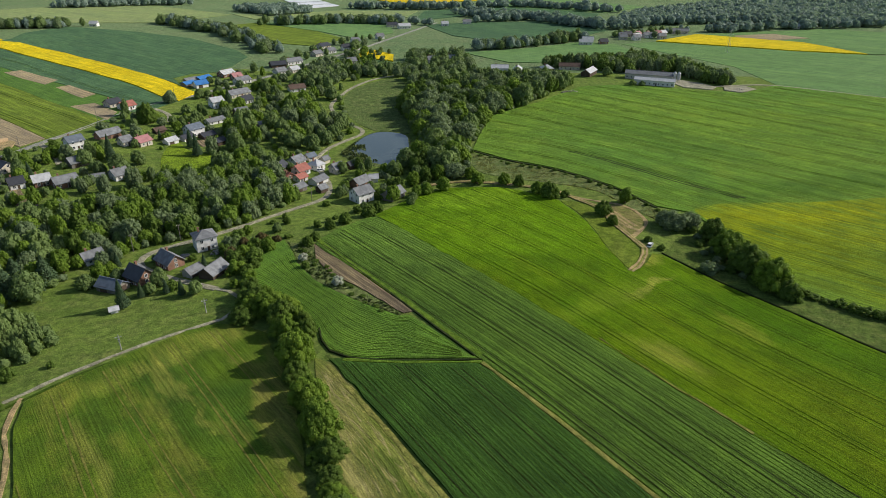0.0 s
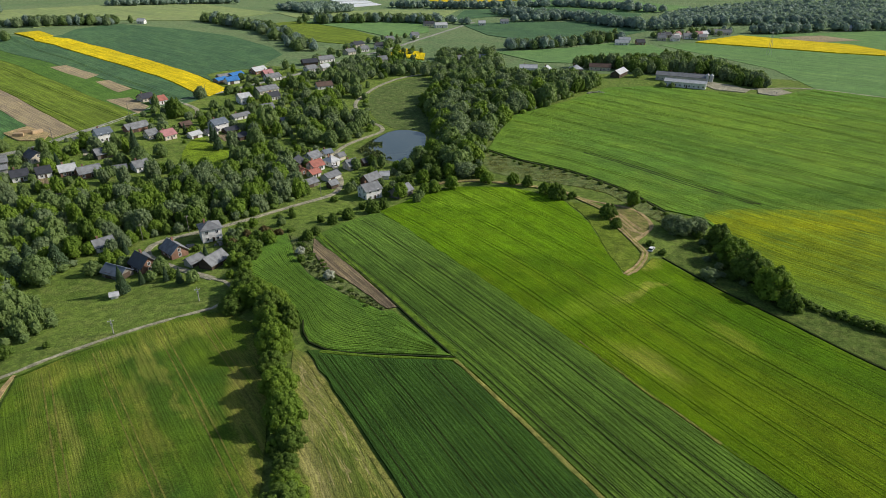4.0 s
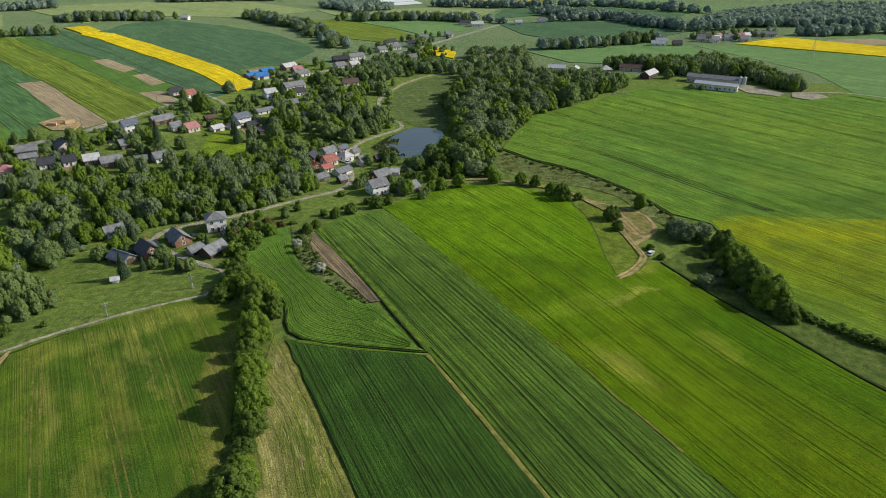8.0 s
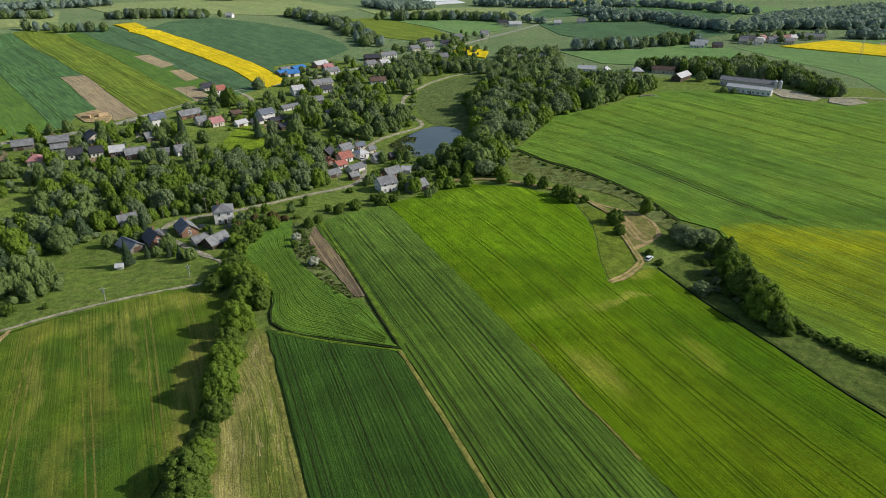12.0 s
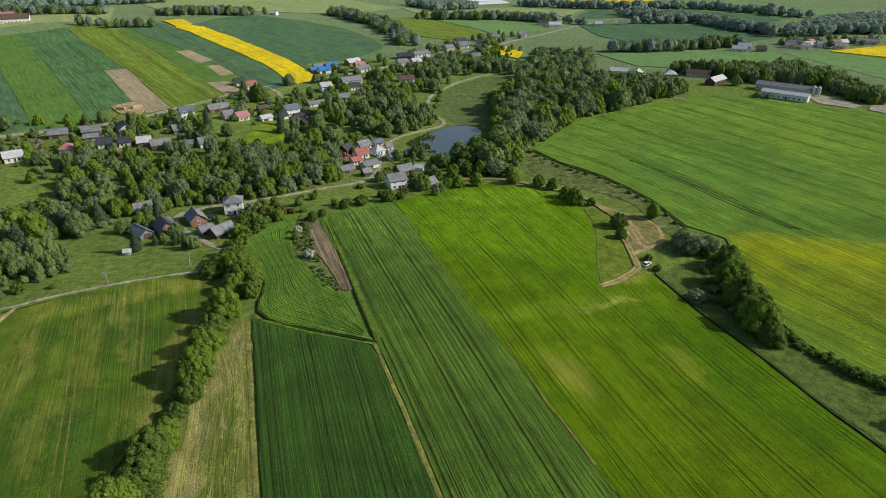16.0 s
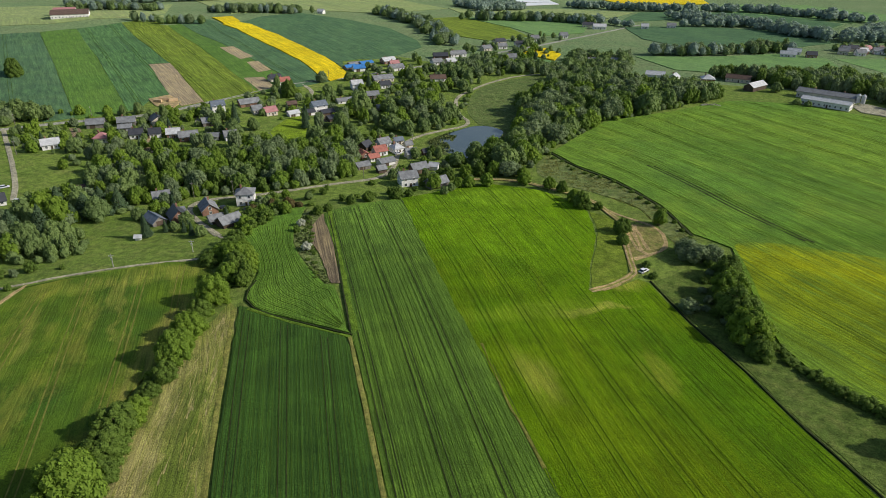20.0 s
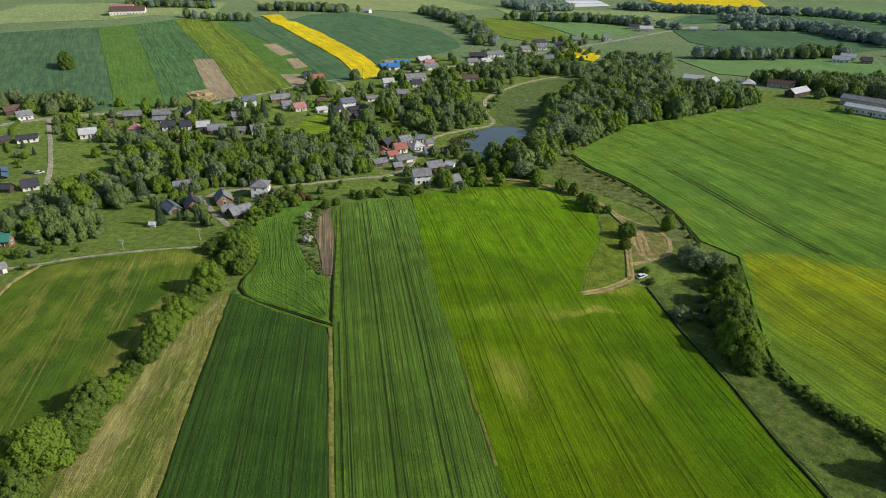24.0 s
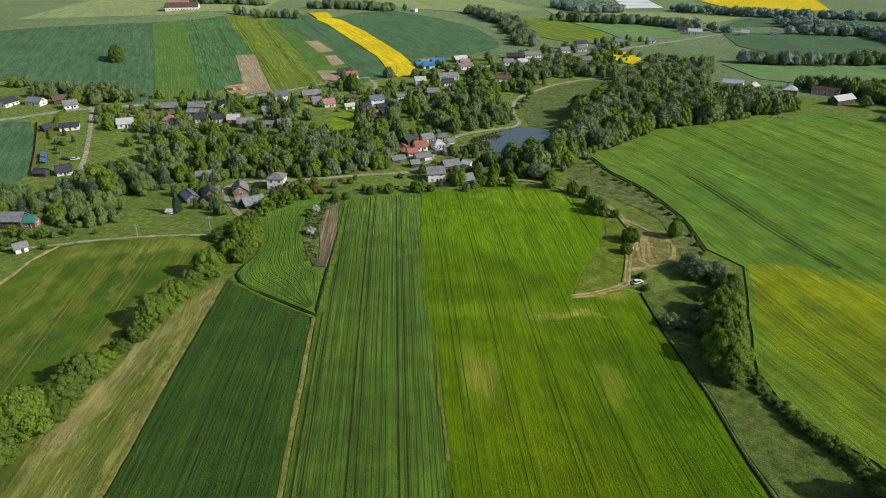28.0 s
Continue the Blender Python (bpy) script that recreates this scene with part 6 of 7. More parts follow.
def pylon(x, y, h):
    root = new("pylon")
    root.matrix_world = pose(x, y, height(x, y), 0, 0, 20)
    tagged(root, "slim grey lattice power pylon in a field", "pylon")

    def bar(a, b, r, name):
        bm = bmesh.new()
        a, b = Vector(a), Vector(b)
        res = bmesh.ops.create_cone(bm, cap_ends=True, segments=5, radius1=r, radius2=r, depth=(b - a).length)
        bmesh.ops.transform(bm, matrix=Matrix.Translation((a + b) / 2) @ (b - a).to_track_quat('Z', 'Y').to_matrix().to_4x4(), verts=res["verts"])
        part(name, bm, "steel", root)
    for sx in (-1, 1):
        for sy in (-1, 1):
            bar((sx * 1.6, sy * 1.6, -0.3), (sx * 0.3, sy * 0.3, h), 0.09, "leg")
    for k in range(6):
        z0, z1 = h * k / 6, h * (k + 1) / 6
        r0, r1 = 1.6 - 1.3 * k / 6, 1.6 - 1.3 * (k + 1) / 6
        bar((-r0, -r0, z0), (r1, -r1, z1), 0.05, "brace")
        bar((r0, r0, z0), (-r1, r1, z1), 0.05, "brace")
    for z, half in ((h * 0.8, 4), (h * 0.95, 3)):
        bar((-half, 0, z), (half, 0, z), 0.08, "crossarm")


pylon(286, 671, 22)


def thuja_hedge(points, h, label):
    for k, (x, y) in enumerate(smooth_line(points, 1.9)):
        tree(x, y, h * tree_random.uniform(0.9, 1.1), 1.2, "bush", "leaf_fresh", "clipped garden hedge", label)


# ---- planting ----
for x, y, h, r, mat in (
        (-62.6, 170.4, 6, 4.4, "leaf"), (-60.8, 175.8, 7.5, 4.8, "leaf_fresh"), (-60.3, 180.1, 8, 4.6, "leaf"), (-62, 181, 8, 5.5, "leaf"), (-55, 176, 9, 5.5, "leaf_fresh"), (-50, 170, 9, 5, "leaf"), (-47, 162, 8, 4.6, "leaf_fresh"), (-45, 155, 6, 3.6, "leaf"),
        (-40.5, 148, 12, 5.6, "leaf_fresh"), (-39, 139.5, 7.5, 3.9, "leaf"), (-34, 129.5, 9.5, 5.2, "leaf_fresh"), (-36, 133, 6, 3.4, "leaf"), (-29, 118, 12, 5.2, "leaf_fresh"), (-31, 123, 9, 4.2, "leaf_fresh"), (-25.3, 111, 7, 3.8, "leaf")):
    tree(x, y, h, r, "full", mat, "hedge trees between the fields")
for x, y, h, r, mat in (
        (-24.5, 104.5, 4.6, 3.0, "leaf"), (-23, 99, 5, 3.2, "leaf_fresh"), (-21, 91, 10, 5.8, "leaf"), (-20, 95, 6, 3.4, "leaf_fresh"), (-17, 84.5, 8.5, 5.6, "leaf"), (-14.5, 73, 13.5, 7.6, "leaf_fresh"), (-12, 79, 7, 4, "leaf"),
        (-9, 63, 10, 6, "leaf"), (-4, 55, 10, 6, "leaf")):
    tree(x, y, h, r, "full", mat, "hedge trees between the fields")
for x, y, h, r, shape, mat in (
        (119.5, 205, 14, 7.4, "full", "leaf_fresh"), (116, 217, 14, 7.8, "full", "leaf"), (113, 230, 12.5, 7.0, "full", "leaf_fresh"), (112, 243, 11.5, 5.6, "full", "leaf"),
        (101, 215.5, 5, 4.2, "bush", "leaf_grey"), (99, 252, 9.5, 6.8, "willow", "leaf_grey"), (106, 253, 9, 4.8, "willow", "leaf_grey"), (84, 277, 9, 4.2, "tall", "leaf_fresh"),
        (70.5, 263, 8, 4.0, "full", "leaf"), (72.5, 253, 5.5, 2.6, "full", "leaf"), (50, 282, 9, 4.4, "full", "leaf"), (45, 288, 7, 3.6, "full", "leaf_fresh")):
    tree(x, y, h, r, shape, mat, "trees along the stream")
for x, y, h, r, shape, mat in (
        (37, 298, 7, 2.8, "full", "leaf"), (30, 301, 7, 3.2, "full", "leaf_fresh"), (57, 283, 4, 2.2, "bush", "leaf"), (14, 312, 7, 3.4, "full", "leaf_fresh"),
        (6, 314, 9, 7, "willow", "leaf_grey"), (-2, 313, 9, 4, "full", "leaf_fresh"), (-9, 311, 9, 4, "full", "leaf"), (-15, 307, 8, 4, "full", "leaf_fresh"),
        (-22, 300, 8, 3.5, "full", "leaf"), (-30, 289, 6, 3.5, "full", "leaf"), (-13, 326, 12, 6, "full", "leaf"), (-25, 322, 9, 4.4, "full", "leaf")):
    tree(x, y, h, r, shape, mat, "trees by the pond")
for x, y, h, r, shape, mat in (
        (-40, 328, 9, 3.2, "tall", "leaf"), (-46, 334, 7, 3, "full", "leaf"), (-384.6, 333.8, 15, 6.4, "full", "leaf"), (-390.9, 336.7, 14, 5.4, "full", "leaf"),
        (-386, 336.7, 9, 5, "full", "leaf"), (-183, 392, 15, 6, "full", "leaf"), (-50, 207, 3.5, 1.8, "bush", "leaf"), (-52, 213, 4, 2, "bush", "blossom"),
        (-36, 193.5, 4.2, 2.2, "bush", "blossom"), (84, 238, 3.4, 2.0, "bush", "leaf"), (87, 231, 3.0, 1.8, "bush", "leaf"), (126, 203, 3, 2, "bush", "leaf")):
    tree(x, y, h, r, shape, mat)
for x, y, h, shape, mat in (
        (-246, 303, 8.5, "tall", "leaf"), (-241, 311, 9, "round", "leaf"), (-213, 304, 13, "tall", "leaf"), (-201, 403, 13, "tall", "leaf"), (-121, 385, 19, "round", "leaf"), (-143, 353, 11, "conifer", "needles"),
        (-107, 328, 14, "round", "leaf_fresh"), (-102, 339, 12, "round", "leaf"), (-117, 351, 12, "tall", "leaf"), (-173, 321, 14.5, "conifer", "needles"), (-182, 320, 13, "tall", "leaf"), (-158, 319, 9, "round", "leaf"),
        (-136, 302, 9, "round", "leaf_fresh"), (-220, 270, 7, "round", "leaf_fresh"), (-216, 242, 10, "round", "leaf"), (-194, 239, 13, "tall", "leaf"), (-200, 222, 6.5, "round", "leaf_fresh")):
    tree(x, y, h, h * {"tall": 0.3, "round": 0.42, "conifer": 0.24}[shape], shape, mat, "village garden trees")
for x, y, h, shape, mat in (
        (-165, 232, 12.5, "round", "leaf_fresh"), (-152, 232, 14.5, "tall", "leaf_fresh"), (-138, 233, 10, "round", "leaf_fresh"), (-125, 223, 7.3, "round", "leaf_fresh"), (-148, 224, 9.5, "round", "leaf"), (-141, 190, 13, "round", "leaf"),
        (-106, 183, 11, "conifer", "needles"), (-103, 190, 6, "conifer", "needles"), (-95, 192, 5.5, "conifer", "needles"), (-101, 193, 5, "round", "leaf"), (-84, 190, 6, "round", "leaf"), (-89, 190, 6.5, "conifer", "needles"),
        (-81, 243, 5, "round", "leaf_fresh"), (-68, 224, 7, "round", "leaf_fresh"), (-76, 218, 7, "round", "leaf_fresh"), (-69, 244, 5, "round", "leaf"), (-73, 233, 5.5, "round", "copper"), (-172, 187, 10, "tall", "leaf"), (-186, 392, 12, "tall", "leaf"),
        (-135, 340, 13, "conifer", "needles"), (-118, 354, 13, "round", "leaf"), (-101, 312, 12, "round", "leaf"), (-183, 314, 10, "round", "leaf"), (-161, 305, 12, "round", "leaf")):
    tree(x, y, h, h * {"tall": 0.3, "round": 0.44, "conifer": 0.25}[shape], shape, mat, "garden trees")
for x, y, h, shape, mat in (
        (-54, 327, 7, "round", "leaf"), (-26, 321, 9.5, "round", "leaf"), (-20, 333, 12.5, "round", "leaf"), (-7, 336, 12, "round", "leaf"), (5, 339, 14, "round", "leaf_fresh"), (-5, 360, 16, "round", "leaf"), (10, 347, 10, "round", "leaf"),
        (-13, 290, 6.5, "round", "leaf_fresh"), (-8, 292, 7, "round", "leaf_fresh"), (0, 296, 8, "round", "leaf_fresh"), (17, 303, 7.5, "round", "leaf_fresh"), (-14, 284, 5, "round", "leaf"), (-36, 272, 5, "round", "leaf"), (-24, 286, 9, "round", "leaf_fresh"),
        (-15, 278, 5, "round", "leaf"), (-9, 296, 6, "round", "leaf"), (-43, 323, 8, "tall", "leaf"), (-48, 335, 6, "willow", "leaf_grey"), (-14, 318, 7, "round", "leaf")):
    tree(x, y, h, h * {"tall": 0.3, "round": 0.46, "willow": 0.5}[shape], shape, mat, "trees by the pond")
for x, y, h, mat in ((-136, 147, 8, "leaf_fresh"), (-143, 150, 9, "leaf_fresh"), (-119, 142, 4.5, "leaf"), (-125, 134, 5, "leaf"), (-113, 129, 3, "leaf"), (-124, 127, 5, "leaf_fresh"), (-110, 147.6, 2.5, "leaf"), (-128, 121, 6, "leaf"), (-131, 131, 4.5, "leaf"), (-121, 137, 3.5, "leaf_grey"), (-136, 129, 6, "leaf"), (-150, 124, 6, "leaf")):
    tree(x, y, h, h * 0.5, "bush", mat, "bushes round the barn")
for x, y, h, mat in ((-315, 256, 9, "leaf"), (-304, 255, 13, "leaf"), (-297, 262, 14, "leaf"), (-289, 266, 15, "leaf"), (-282, 270, 14, "leaf"), (-300, 250, 10, "leaf_fresh"), (-276, 274, 11, "leaf")):
    tree(x, y, h, h * 0.46, "round", mat, "roadside trees")
for x, y, h in ((-47, 245, 5), (-42, 252, 6), (-51, 232, 4.5), (-53, 227, 4.8), (-33, 262, 7), (-29, 268, 5), (-67, 253, 3.8)):
    tree(x, y, h, h * 0.5, "full", "leaf", "bushes along the hilltop")
rr = random.Random(11)
for x, y in smooth_line([(-66, 184), (-58, 177), (-50, 167), (-43, 152), (-39, 141), (-35, 130), (-30, 117), (-26, 104), (-22, 91), (-18, 79), (-12, 67), (-6, 55)], 3.0):
    tree(x + rr.uniform(-1.6, 1.6), y + rr.uniform(-1.0, 1.0), rr.uniform(1.8, 3.6), rr.uniform(1.8, 2.8), "bush", rr.choice(["leaf", "leaf_fresh"]), "hedge bushes between the fields")
for x, y in smooth_line([(-66, 188), (-60, 184), (-53, 178), (-47, 170), (-42, 162)], 4.0):
    tree(x + rr.uniform(-1, 1) + 2, y + rr.uniform(-1, 1), rr.uniform(5, 8), rr.uniform(2.8, 3.8), "full", rr.choice(["leaf", "leaf_fresh"]), "hedge trees between the fields")
for k, (x, y) in enumerate(smooth_line([(128, 203), (134, 194), (143, 186), (155, 178), (166, 166), (185, 142), (205, 116)], 3.2)):
    tree(x + rr.uniform(-0.8, 0.8), y + rr.uniform(-0.8, 0.8), rr.uniform(1.8, 3.4) + 0.09 * k, rr.uniform(2.0, 3.0) + 0.04 * k, "bush", "leaf", "hedge bushes along the ditch")
tree(163, 168, 14, 6.2, "full", "leaf", "trees along the stream")
tree(171, 158, 13, 6, "full", "leaf", "trees along the stream")
tree(186, 142, 13, 6, "full", "leaf", "trees along the stream")
for k, (x, y) in enumerate(smooth_line([(-56, 226), (-46, 210), (-36, 196), (-27, 184), (-18, 175)], 3.6)):
    tree(x + rr.uniform(-1.5, 1.5), y + rr.uniform(-1.5, 1.5), rr.uniform(1.0, 1.8), rr.uniform(0.9, 1.5), "bush", "leaf", "low shrubs beside the ploughed strip")
for k, (x, y) in enumerate(smooth_line([(-64, 236), (-54, 246), (-46, 257), (-38, 269), (-30, 280)], 4.5)):
    if rr.random() < 0.35:
        continue
    tree(x + rr.uniform(-1.5, 1.5), y + rr.uniform(-1.5, 1.5), rr.uniform(1.8, 4.2), rr.uniform(1.4, 2.4), "bush", "leaf", "bushes along the hilltop")
for k, (x, y) in enumerate(smooth_line([(-84, 246), (-72, 262), (-62, 276), (-52, 284)], 6)):
    if rr.random() < 0.3:
        continue
    tree(x + rr.uniform(-1, 1) + 2.5, y + rr.uniform(-1, 1) - 2.5, rr.uniform(2.0, 3.6), rr.uniform(1.4, 2.2), "bush", "leaf", "bushes along the lane")
for x, y in smooth_line([(118, 202), (112, 215), (107, 226), (108, 240), (106, 252)], 3.5):
    tree(x + rr.uniform(-4, 2), y + rr.uniform(-1.5, 1.5), rr.uniform(2, 4), rr.uniform(1.8, 2.8), "bush", rr.choice(["leaf", "leaf", "leaf_grey"]), "bushes along the stream")
for x, y, h, r, shape, mat in ((96, 256, 7.5, 4.6, "willow", "leaf_grey"), (122.5, 197, 8, 4.5, "full", "leaf")):
    tree(x, y, h, r, shape, mat, "trees along the stream")
for x, y in smooth_line([(18, 354), (37, 333), (58, 317), (82, 294), (97, 271)], 6.5):
    tree(x + rr.uniform(-2.5, 0.5), y + rr.uniform(-3, 1), rr.uniform(1.2, 2.4), rr.uniform(1.0, 1.8), "bush", "leaf", "low bushes along the ditch")
thuja_hedge([(-268, 218), (-283, 228), (-290, 236)], 2.6, "clipped yellow-green garden hedge bush")
thuja_hedge([(-264, 212), (-246, 203)], 2.4, "clipped yellow-green garden hedge bush")
tree(148, 510, 5.5, 3, "round", "leaf", "trees at the livestock shed")
tree(154.5, 508, 5, 2.8, "round", "leaf", "trees at the livestock shed")
tree(136, 548, 9, 4.5, "round", "leaf", "trees at the livestock shed")
GARDEN = [("round", "leaf"), ("round", "leaf_fresh"), ("round", "leaf_grey"), ("bush", "leaf"), ("bush", "leaf_fresh"), ("round", "leaf"), ("tall", "leaf"), ("conifer", "needles")]
grow([(-78, 197), (-85, 222), (-88, 236), (-64, 236), (-70, 224), (-68, 205), (-66, 190)], 30, (3, 8), GARDEN[:4] + [("bush", "leaf")] + [("round", "copper"), ("bush", "leaf_fresh")], "garden trees", 1)
grow([(-128, 192), (-130, 215), (-100, 222), (-84, 212), (-82, 195), (-105, 190)], 16, (3, 8), GARDEN, "garden trees", 2)
grow([(-152, 214), (-128, 236), (-118, 222), (-135, 206)], 10, (5, 9), GARDEN[:3], "garden trees", 3)
grow([(-320, 258), (-250, 308), (-215, 345), (-188, 345), (-170, 310), (-165, 285), (-200, 255), (-235, 225), (-262, 240)], 38, (3.5, 9), GARDEN, "village garden trees", 4)
grow([(-210, 395), (-180, 460), (-120, 500), (-110, 430), (-125, 380), (-165, 335), (-190, 345)], 34, (4, 11), GARDEN, "village garden trees", 5)
grow([(-185, 495), (-120, 580), (-80, 680), (-50, 660), (-60, 570), (-100, 500), (-140, 470)], 22, (5, 10), GARDEN, "village garden trees", 6)
grow([(-75, 500), (-110, 560), (-95, 600), (-60, 570)], 10, (6, 10), GARDEN[:3], "village garden trees", 17)
grow([(-62, 300), (-50, 330), (-30, 332), (-24, 300), (-48, 284)], 13, (4, 8), GARDEN[:4], "garden trees", 7)
grow([(-98, 315), (-96, 350), (-64, 352), (-60, 318), (-74, 300)], 9, (4, 9), GARDEN[:4], "garden trees", 8)
grow([(-340, 258), (-282, 265), (-280, 255), (-345, 240)], 9, (7, 13), GARDEN[:3], "roadside trees", 9)
grow([(-390, 236), (-345, 256), (-345, 262), (-385, 250)], 6, (6, 9), GARDEN[:3], "roadside trees", 10)
grow([(-285, 240), (-235, 215), (-200, 190), (-215, 175), (-275, 215)], 6, (3, 6), GARDEN, "garden trees", 11)
wood("garden_shrubs", "loose fruit trees and shrubs in the village gardens", [[(-320, 258), (-250, 308), (-215, 345), (-188, 345), (-170, 310), (-165, 285), (-200, 255), (-235, 225), (-262, 240)], [(-210, 395), (-180, 460), (-120, 500), (-110, 430), (-125, 380), (-165, 335), (-190, 345)]], 41, ("leaf", "leaf_fresh", "leaf_grey"), 8.5, (2.5, 8), 500, broad=1.25)
wood("roadside_shrubs", "loose trees and shrubs along the upper village", [[(-185, 495), (-120, 580), (-80, 680), (-50, 660), (-60, 570), (-100, 500), (-140, 470)]], 42, ("leaf", "leaf_grey", "leaf_fresh"), 10, (3, 9), 380, broad=1.25)
wood("garden_thicket", "mixed garden trees and bushes between houses", [[(-212, 240), (-188, 268), (-164, 292), (-140, 300), (-138, 320), (-128, 350), (-138, 375), (-122, 388), (-108, 380), (-118, 345), (-130, 312), (-138, 285), (-165, 256), (-192, 230)]], 20, ("leaf", "leaf", "leaf_grey", "leaf_fresh", "leaf_grey"), 11.5, (6, 13), 850, fringe=4.5)
wood("valley_wood", "dense mixed wood filling the valley", [[(-168, 210), (-183, 236), (-166, 252), (-141, 267), (-133, 290), (-127, 313), (-117, 333), (-96, 338), (-78, 300), (-70, 286), (-83, 261), (-103, 241), (-119, 232), (-150, 220)]], 21, ("leaf", "leaf_grey", "leaf_deep", "leaf_grey", "leaf_fresh"), hs=(7.5, 13), fringe=4.5, broad=1.1)
wood("conifer_wood", "dark conifers and broad-leaved trees", [[(-168, 154), (-155, 162), (-146, 185), (-138, 205), (-146, 216), (-168, 240), (-185, 238), (-172, 205), (-170, 180)]], 22, ("needles", "leaf", "leaf_grey", "leaf_fresh", "leaf"), 6.2, (8, 14), fringe=4.5, broad=1.15)
wood("barn_thicket", "broad-leaved thicket behind the green-roofed barn", [[(-190, 145), (-163, 133), (-150, 140), (-150, 150), (-165, 152), (-185, 156)]], 30, ("leaf", "leaf_fresh", "needles"), 6.0, (6, 10), fringe=4.5)
wood("meadow_thicket", "thicket of broad-leaved trees in the meadow", [[(-138, 145), (-120, 151), (-120, 165), (-136, 173), (-150, 160)]], 23, ("leaf", "leaf"), 4.6, (7, 11), fringe=4.5)
wood("pond_wood", "tall dense broad-leaved wood beside the pond", [[(-33, 469), (-20, 500), (10, 505), (50, 495), (63, 470), (75, 475), (45, 441), (28, 427), (20, 390), (13, 360), (12, 330), (0, 322), (-10, 325), (-16, 345), (-14, 385), (-23, 428)]], 24, ("leaf", "leaf_fresh", "leaf", "leaf_deep", "leaf_grey"), 8.2, (10, 15.5), 900, fringe=4.5, broad=1.3)
wood("lane_wood", "mixed trees along the valley lane", [[(-94, 358), (-108, 385), (-116, 425), (-108, 470), (-92, 488), (-80, 500), (-76, 470), (-68, 436), (-60, 412), (-62, 390), (-74, 362)]], 25, ("leaf", "leaf_fresh", "leaf", "leaf_grey"), 10.0, (7, 13), fringe=7, broad=1.25)
wood("farm_wood", "wood behind the farm sheds", [[(40, 580), (100, 592), (154, 612), (186, 635), (212, 589), (232, 528), (226, 508), (206, 522), (196, 562), (149, 560), (135, 570), (82, 590), (60, 584)], [(10, 505), (28, 540), (66, 528), (100, 506), (76, 478), (50, 497)]], 26, ("leaf", "leaf_deep", "leaf_grey", "leaf"), 6.2, (9, 14), 420, 0.062, broad=1.2)
wood("village_thicket", "trees between gardens and road", [[(-120, 505), (-108, 570), (-75, 562), (-40, 585), (-28, 645), (15, 640), (30, 590), (5, 510), (-20, 505), (-40, 545), (-75, 545), (-90, 500)]], 27, ("leaf", "leaf", "leaf_grey"), 8, (8, 13), 260, 0.085, broad=1.2)
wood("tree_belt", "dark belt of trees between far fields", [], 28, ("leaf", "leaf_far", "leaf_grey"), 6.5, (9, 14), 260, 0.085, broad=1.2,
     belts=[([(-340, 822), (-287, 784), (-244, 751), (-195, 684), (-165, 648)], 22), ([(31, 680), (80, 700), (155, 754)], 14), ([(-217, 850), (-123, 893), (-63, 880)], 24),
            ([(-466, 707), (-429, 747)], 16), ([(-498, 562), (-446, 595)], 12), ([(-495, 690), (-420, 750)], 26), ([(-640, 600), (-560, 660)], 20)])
wood("far_wood", "distant wood with haze painted into its leaf colour", [[(207, 880), (283, 989), (426, 1113), (756, 1173), (640, 900), (502, 870), (386, 905), (249, 870)], [(-321, 1029), (-258, 1090), (-193, 1032), (-240, 950)]], 29, ("leaf_far", "leaf_far"), 9, (10, 16), 90, 0.14, broad=1.45,
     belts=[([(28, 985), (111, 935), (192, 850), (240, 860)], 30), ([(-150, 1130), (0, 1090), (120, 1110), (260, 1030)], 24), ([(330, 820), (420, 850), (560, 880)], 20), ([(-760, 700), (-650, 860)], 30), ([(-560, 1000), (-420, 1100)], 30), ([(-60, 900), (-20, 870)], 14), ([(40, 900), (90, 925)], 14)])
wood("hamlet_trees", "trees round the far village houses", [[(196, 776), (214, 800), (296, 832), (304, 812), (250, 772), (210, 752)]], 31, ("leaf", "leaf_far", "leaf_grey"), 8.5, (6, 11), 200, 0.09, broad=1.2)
wood("roadside_trees", "scattered trees along the upper village road", [[(-176, 520), (-150, 600), (-128, 668), (-98, 760), (-60, 760), (-84, 660), (-98, 590), (-130, 540)]], 32, ("leaf", "leaf", "leaf_grey"), 15, (6, 11), 260, 0.085, broad=1.2)
sheet_corners = [(-290, 1240), (-235, 1262), (-175, 1155), (-222, 1105)]
for k in range(3):
    a = [tuple(np.array(sheet_corners[0]) + (np.array(sheet_corners[3]) - sheet_corners[0]) * u) for u in (k / 3 + 0.03, (k + 1) / 3 - 0.04)]
    b = [tuple(np.array(sheet_corners[1]) + (np.array(sheet_corners[2]) - sheet_corners[1]) * u) for u in (k / 3 + 0.03, (k + 1) / 3 - 0.04)]
    s_ob = drape("crop_cover", [a[0], b[0], b[1], a[1]], 12, 1.2, "foil")
    tagged(s_ob, "white plastic crop cover stretched over a far field", "crop cover", "far crop covers")
for x, y, yaw, mat, label in ((-126, 116, 60, "car_dark", "dark parked car on grass"), (-128.5, 113.5, 60, "car_dark", "dark parked car on grass"), (-182, 174, 20, "car_white", "white parked van on gravel"),
                              (-186, 186, 33, "car_white", "white parked car on grass"), (-207, 283, 40, "car_dark", "dark parked car on a drive"), (-203, 281, 40, "car_blue", "blue parked car on a drive"), (83.5, 233.8, 60, "car_white", "white parked car beside bushes")):
    car(x, y, yaw, mat, label)
lawn = drape("lawn", OPEN[0], 4, 0.13, "lawn", True, None, 0.1, 0.25)
tagged(lawn, "pale green garden lawn mown in stripes", "lawn", kind="structure")
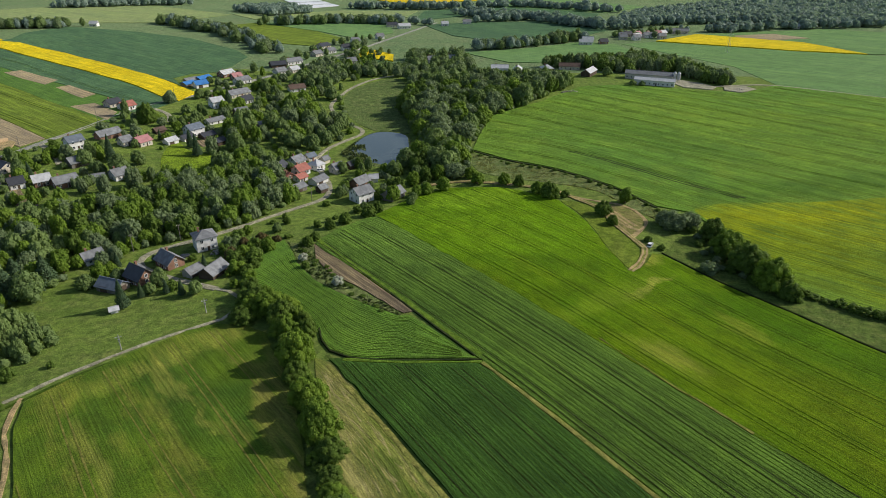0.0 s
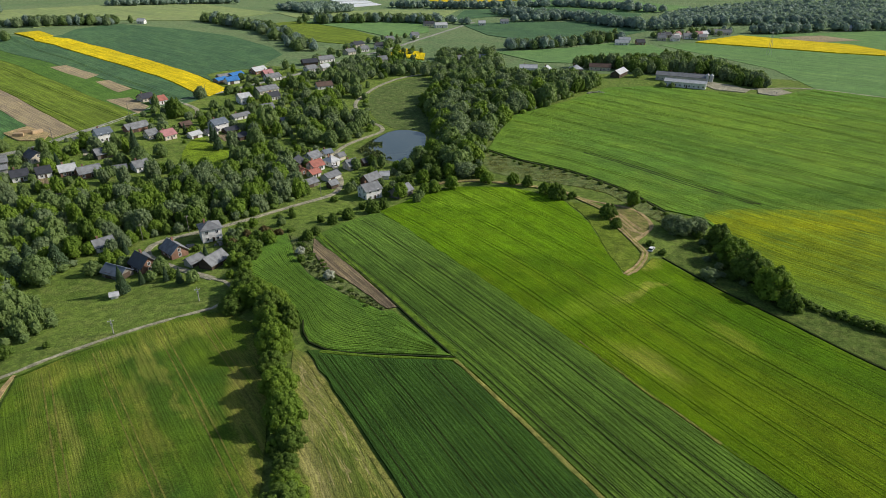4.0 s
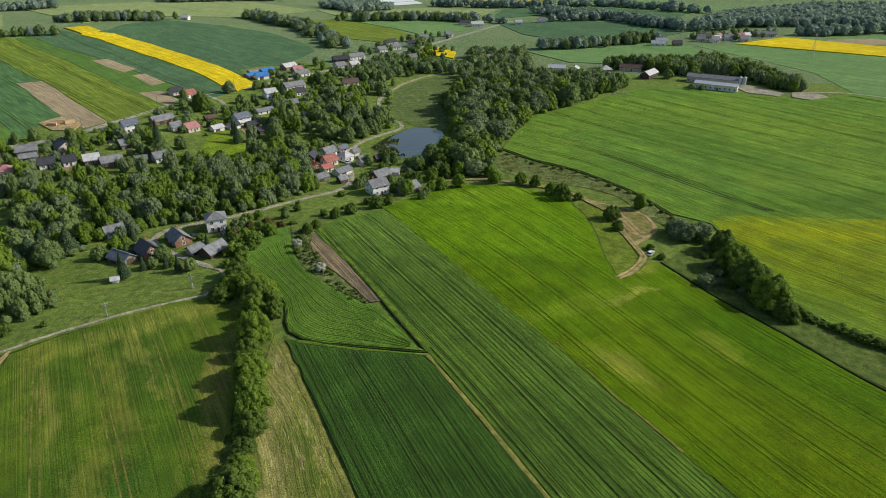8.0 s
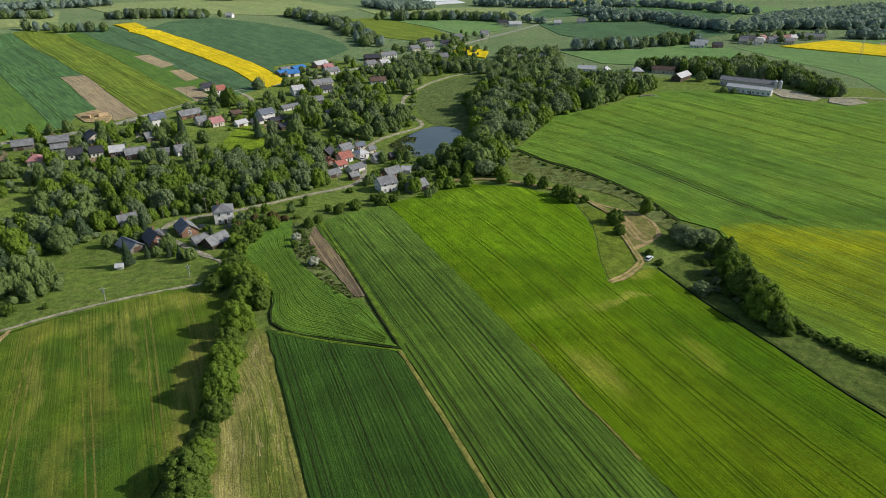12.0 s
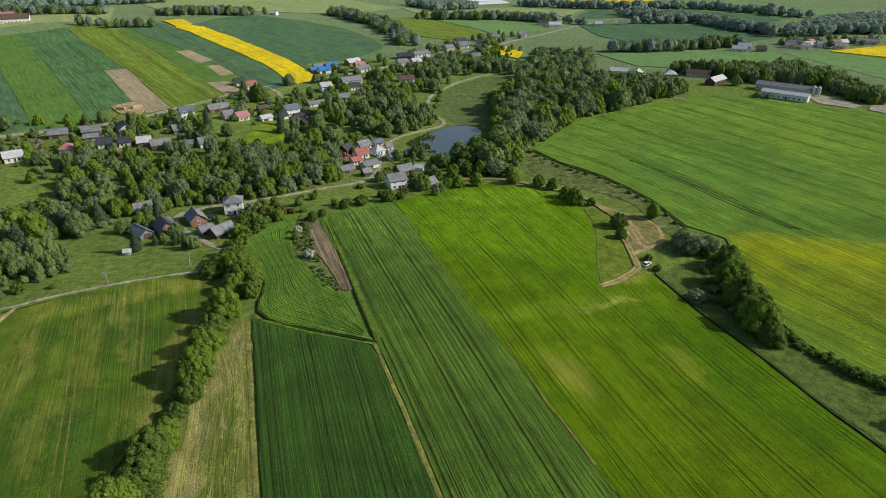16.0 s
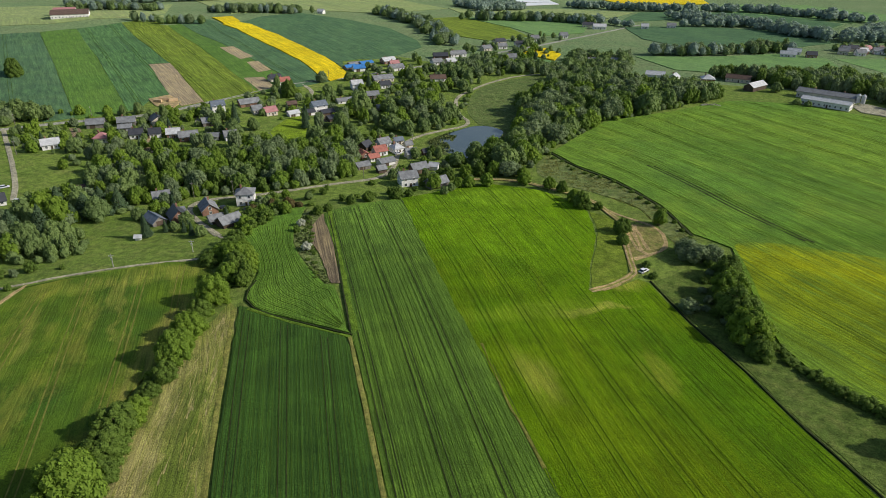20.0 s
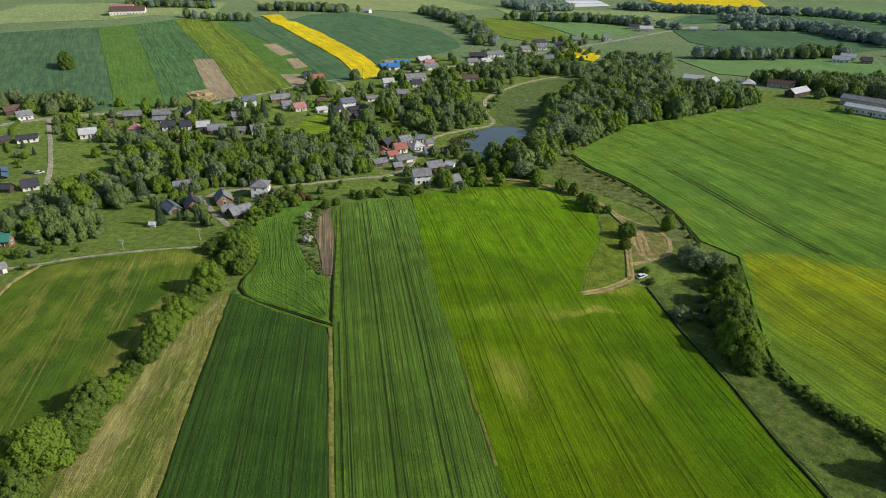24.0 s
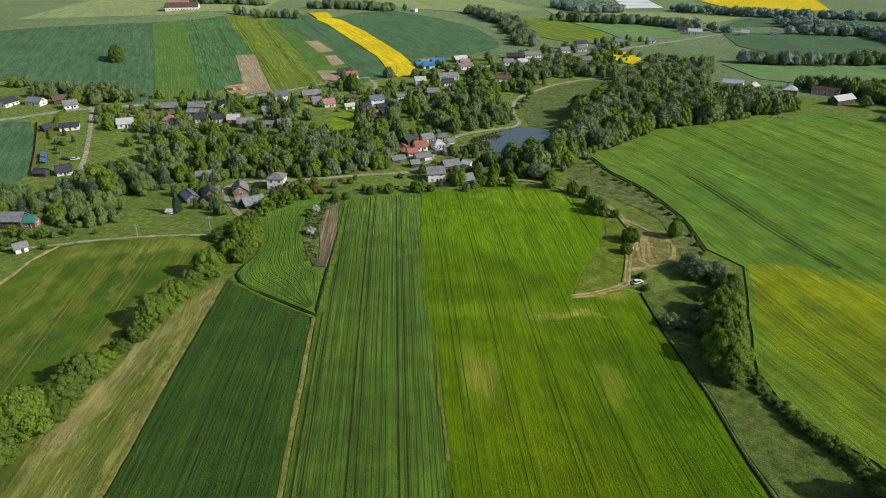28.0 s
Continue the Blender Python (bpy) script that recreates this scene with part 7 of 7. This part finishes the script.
lawn = drape("lawn", [(-127, 240), (-105, 239), (-93, 250), (-103, 248), (-116, 245)], 4, 0.13, "lawn", True, None, 0.1, 0.25)
tagged(lawn, "light green roadside lawn", "lawn", kind="structure")


def board_fence(points, tall):
    root = new("garden_fence")
    tagged(root, "weathered brown board fence round a garden", "fence")
    line = smooth_line(points, 2.6)
    for a, b in zip(line, line[1:]):
        turn = math.degrees(math.atan2(b[1] - a[1], b[0] - a[0]))
        span = math.dist(a, b)
        bm = bmesh.new()
        box(bm, -0.06, 0.06, -0.06, 0.06, -0.3, tall + 0.1)
        post = part("post", bm, "wood_dark", root)
        post.matrix_basis = pose(a[0], a[1], height(*a), 0, 0, turn)
        bm = bmesh.new()
        box(bm, 0.06, span - 0.06, -0.02, 0.02, 0.1, tall)
        panel = part("panel", bm, "timber_old", root)
        panel.matrix_basis = pose(a[0], a[1], height(*a), 0, -math.degrees(math.atan2(height(*b) - height(*a), span)), turn)


board_fence([(-203, 170), (-228, 185), (-253, 199), (-282, 215)], 1.6)
tufts("reed_bed", "grey-green reeds and wet grass tufts", REEDS, 6000, 0.22, 0.7, "straw_green", 1)
tufts("weeds", "dark green overgrown weeds", ROUGH, 1600, 0.5, 0.8, "reeds", 2)
tufts("tussocks", "dark tussocky grass along the ditch", MARSH, 1500, 0.2, 0.6, "reeds", 3)
tufts("pond_reeds", "reeds along the pond edge", [(-58, 356), (-54, 376), (-50, 384), (-47, 372), (-44, 352), (-36, 341), (-44, 341), (-52, 346)], 900, 1.4, 0.9, "reeds", 5)
for poly in ([(-203, 280), (-200, 284), (-182, 263), (-186, 260)], [(-254, 270), (-249, 273), (-233, 262), (-238, 259)], [(-146, 366), (-138, 372), (-130, 362), (-138, 356)]):
    bed = drape("vegetable_bed", poly, 3, 0.16, "soil_near", False, None, 0.1, 0.3)
    tagged(bed, "dug brown vegetable bed in a garden", "garden bed", kind="structure")
far_soil = drape("ploughed_field", [(340, 788), (393, 804), (420, 770), (366, 753), (334, 755)], 14, 0.7, "soil", False, None, 0.2, 0.9)
tagged(far_soil, "far brown ploughed field behind the rapeseed", "field", kind="structure")
for x, y, yaw, mat, label in ((-204, 193, 60, "car_white", "white car parked beside a lane"), (-208, 190, 20, "car_dark", "dark car parked beside a lane"), (-100, 222, 60, "car_dark", "dark car parked in a yard"), (-66, 330, 40, "car_white", "white car parked between houses")):
    car(x, y, yaw, mat, label)
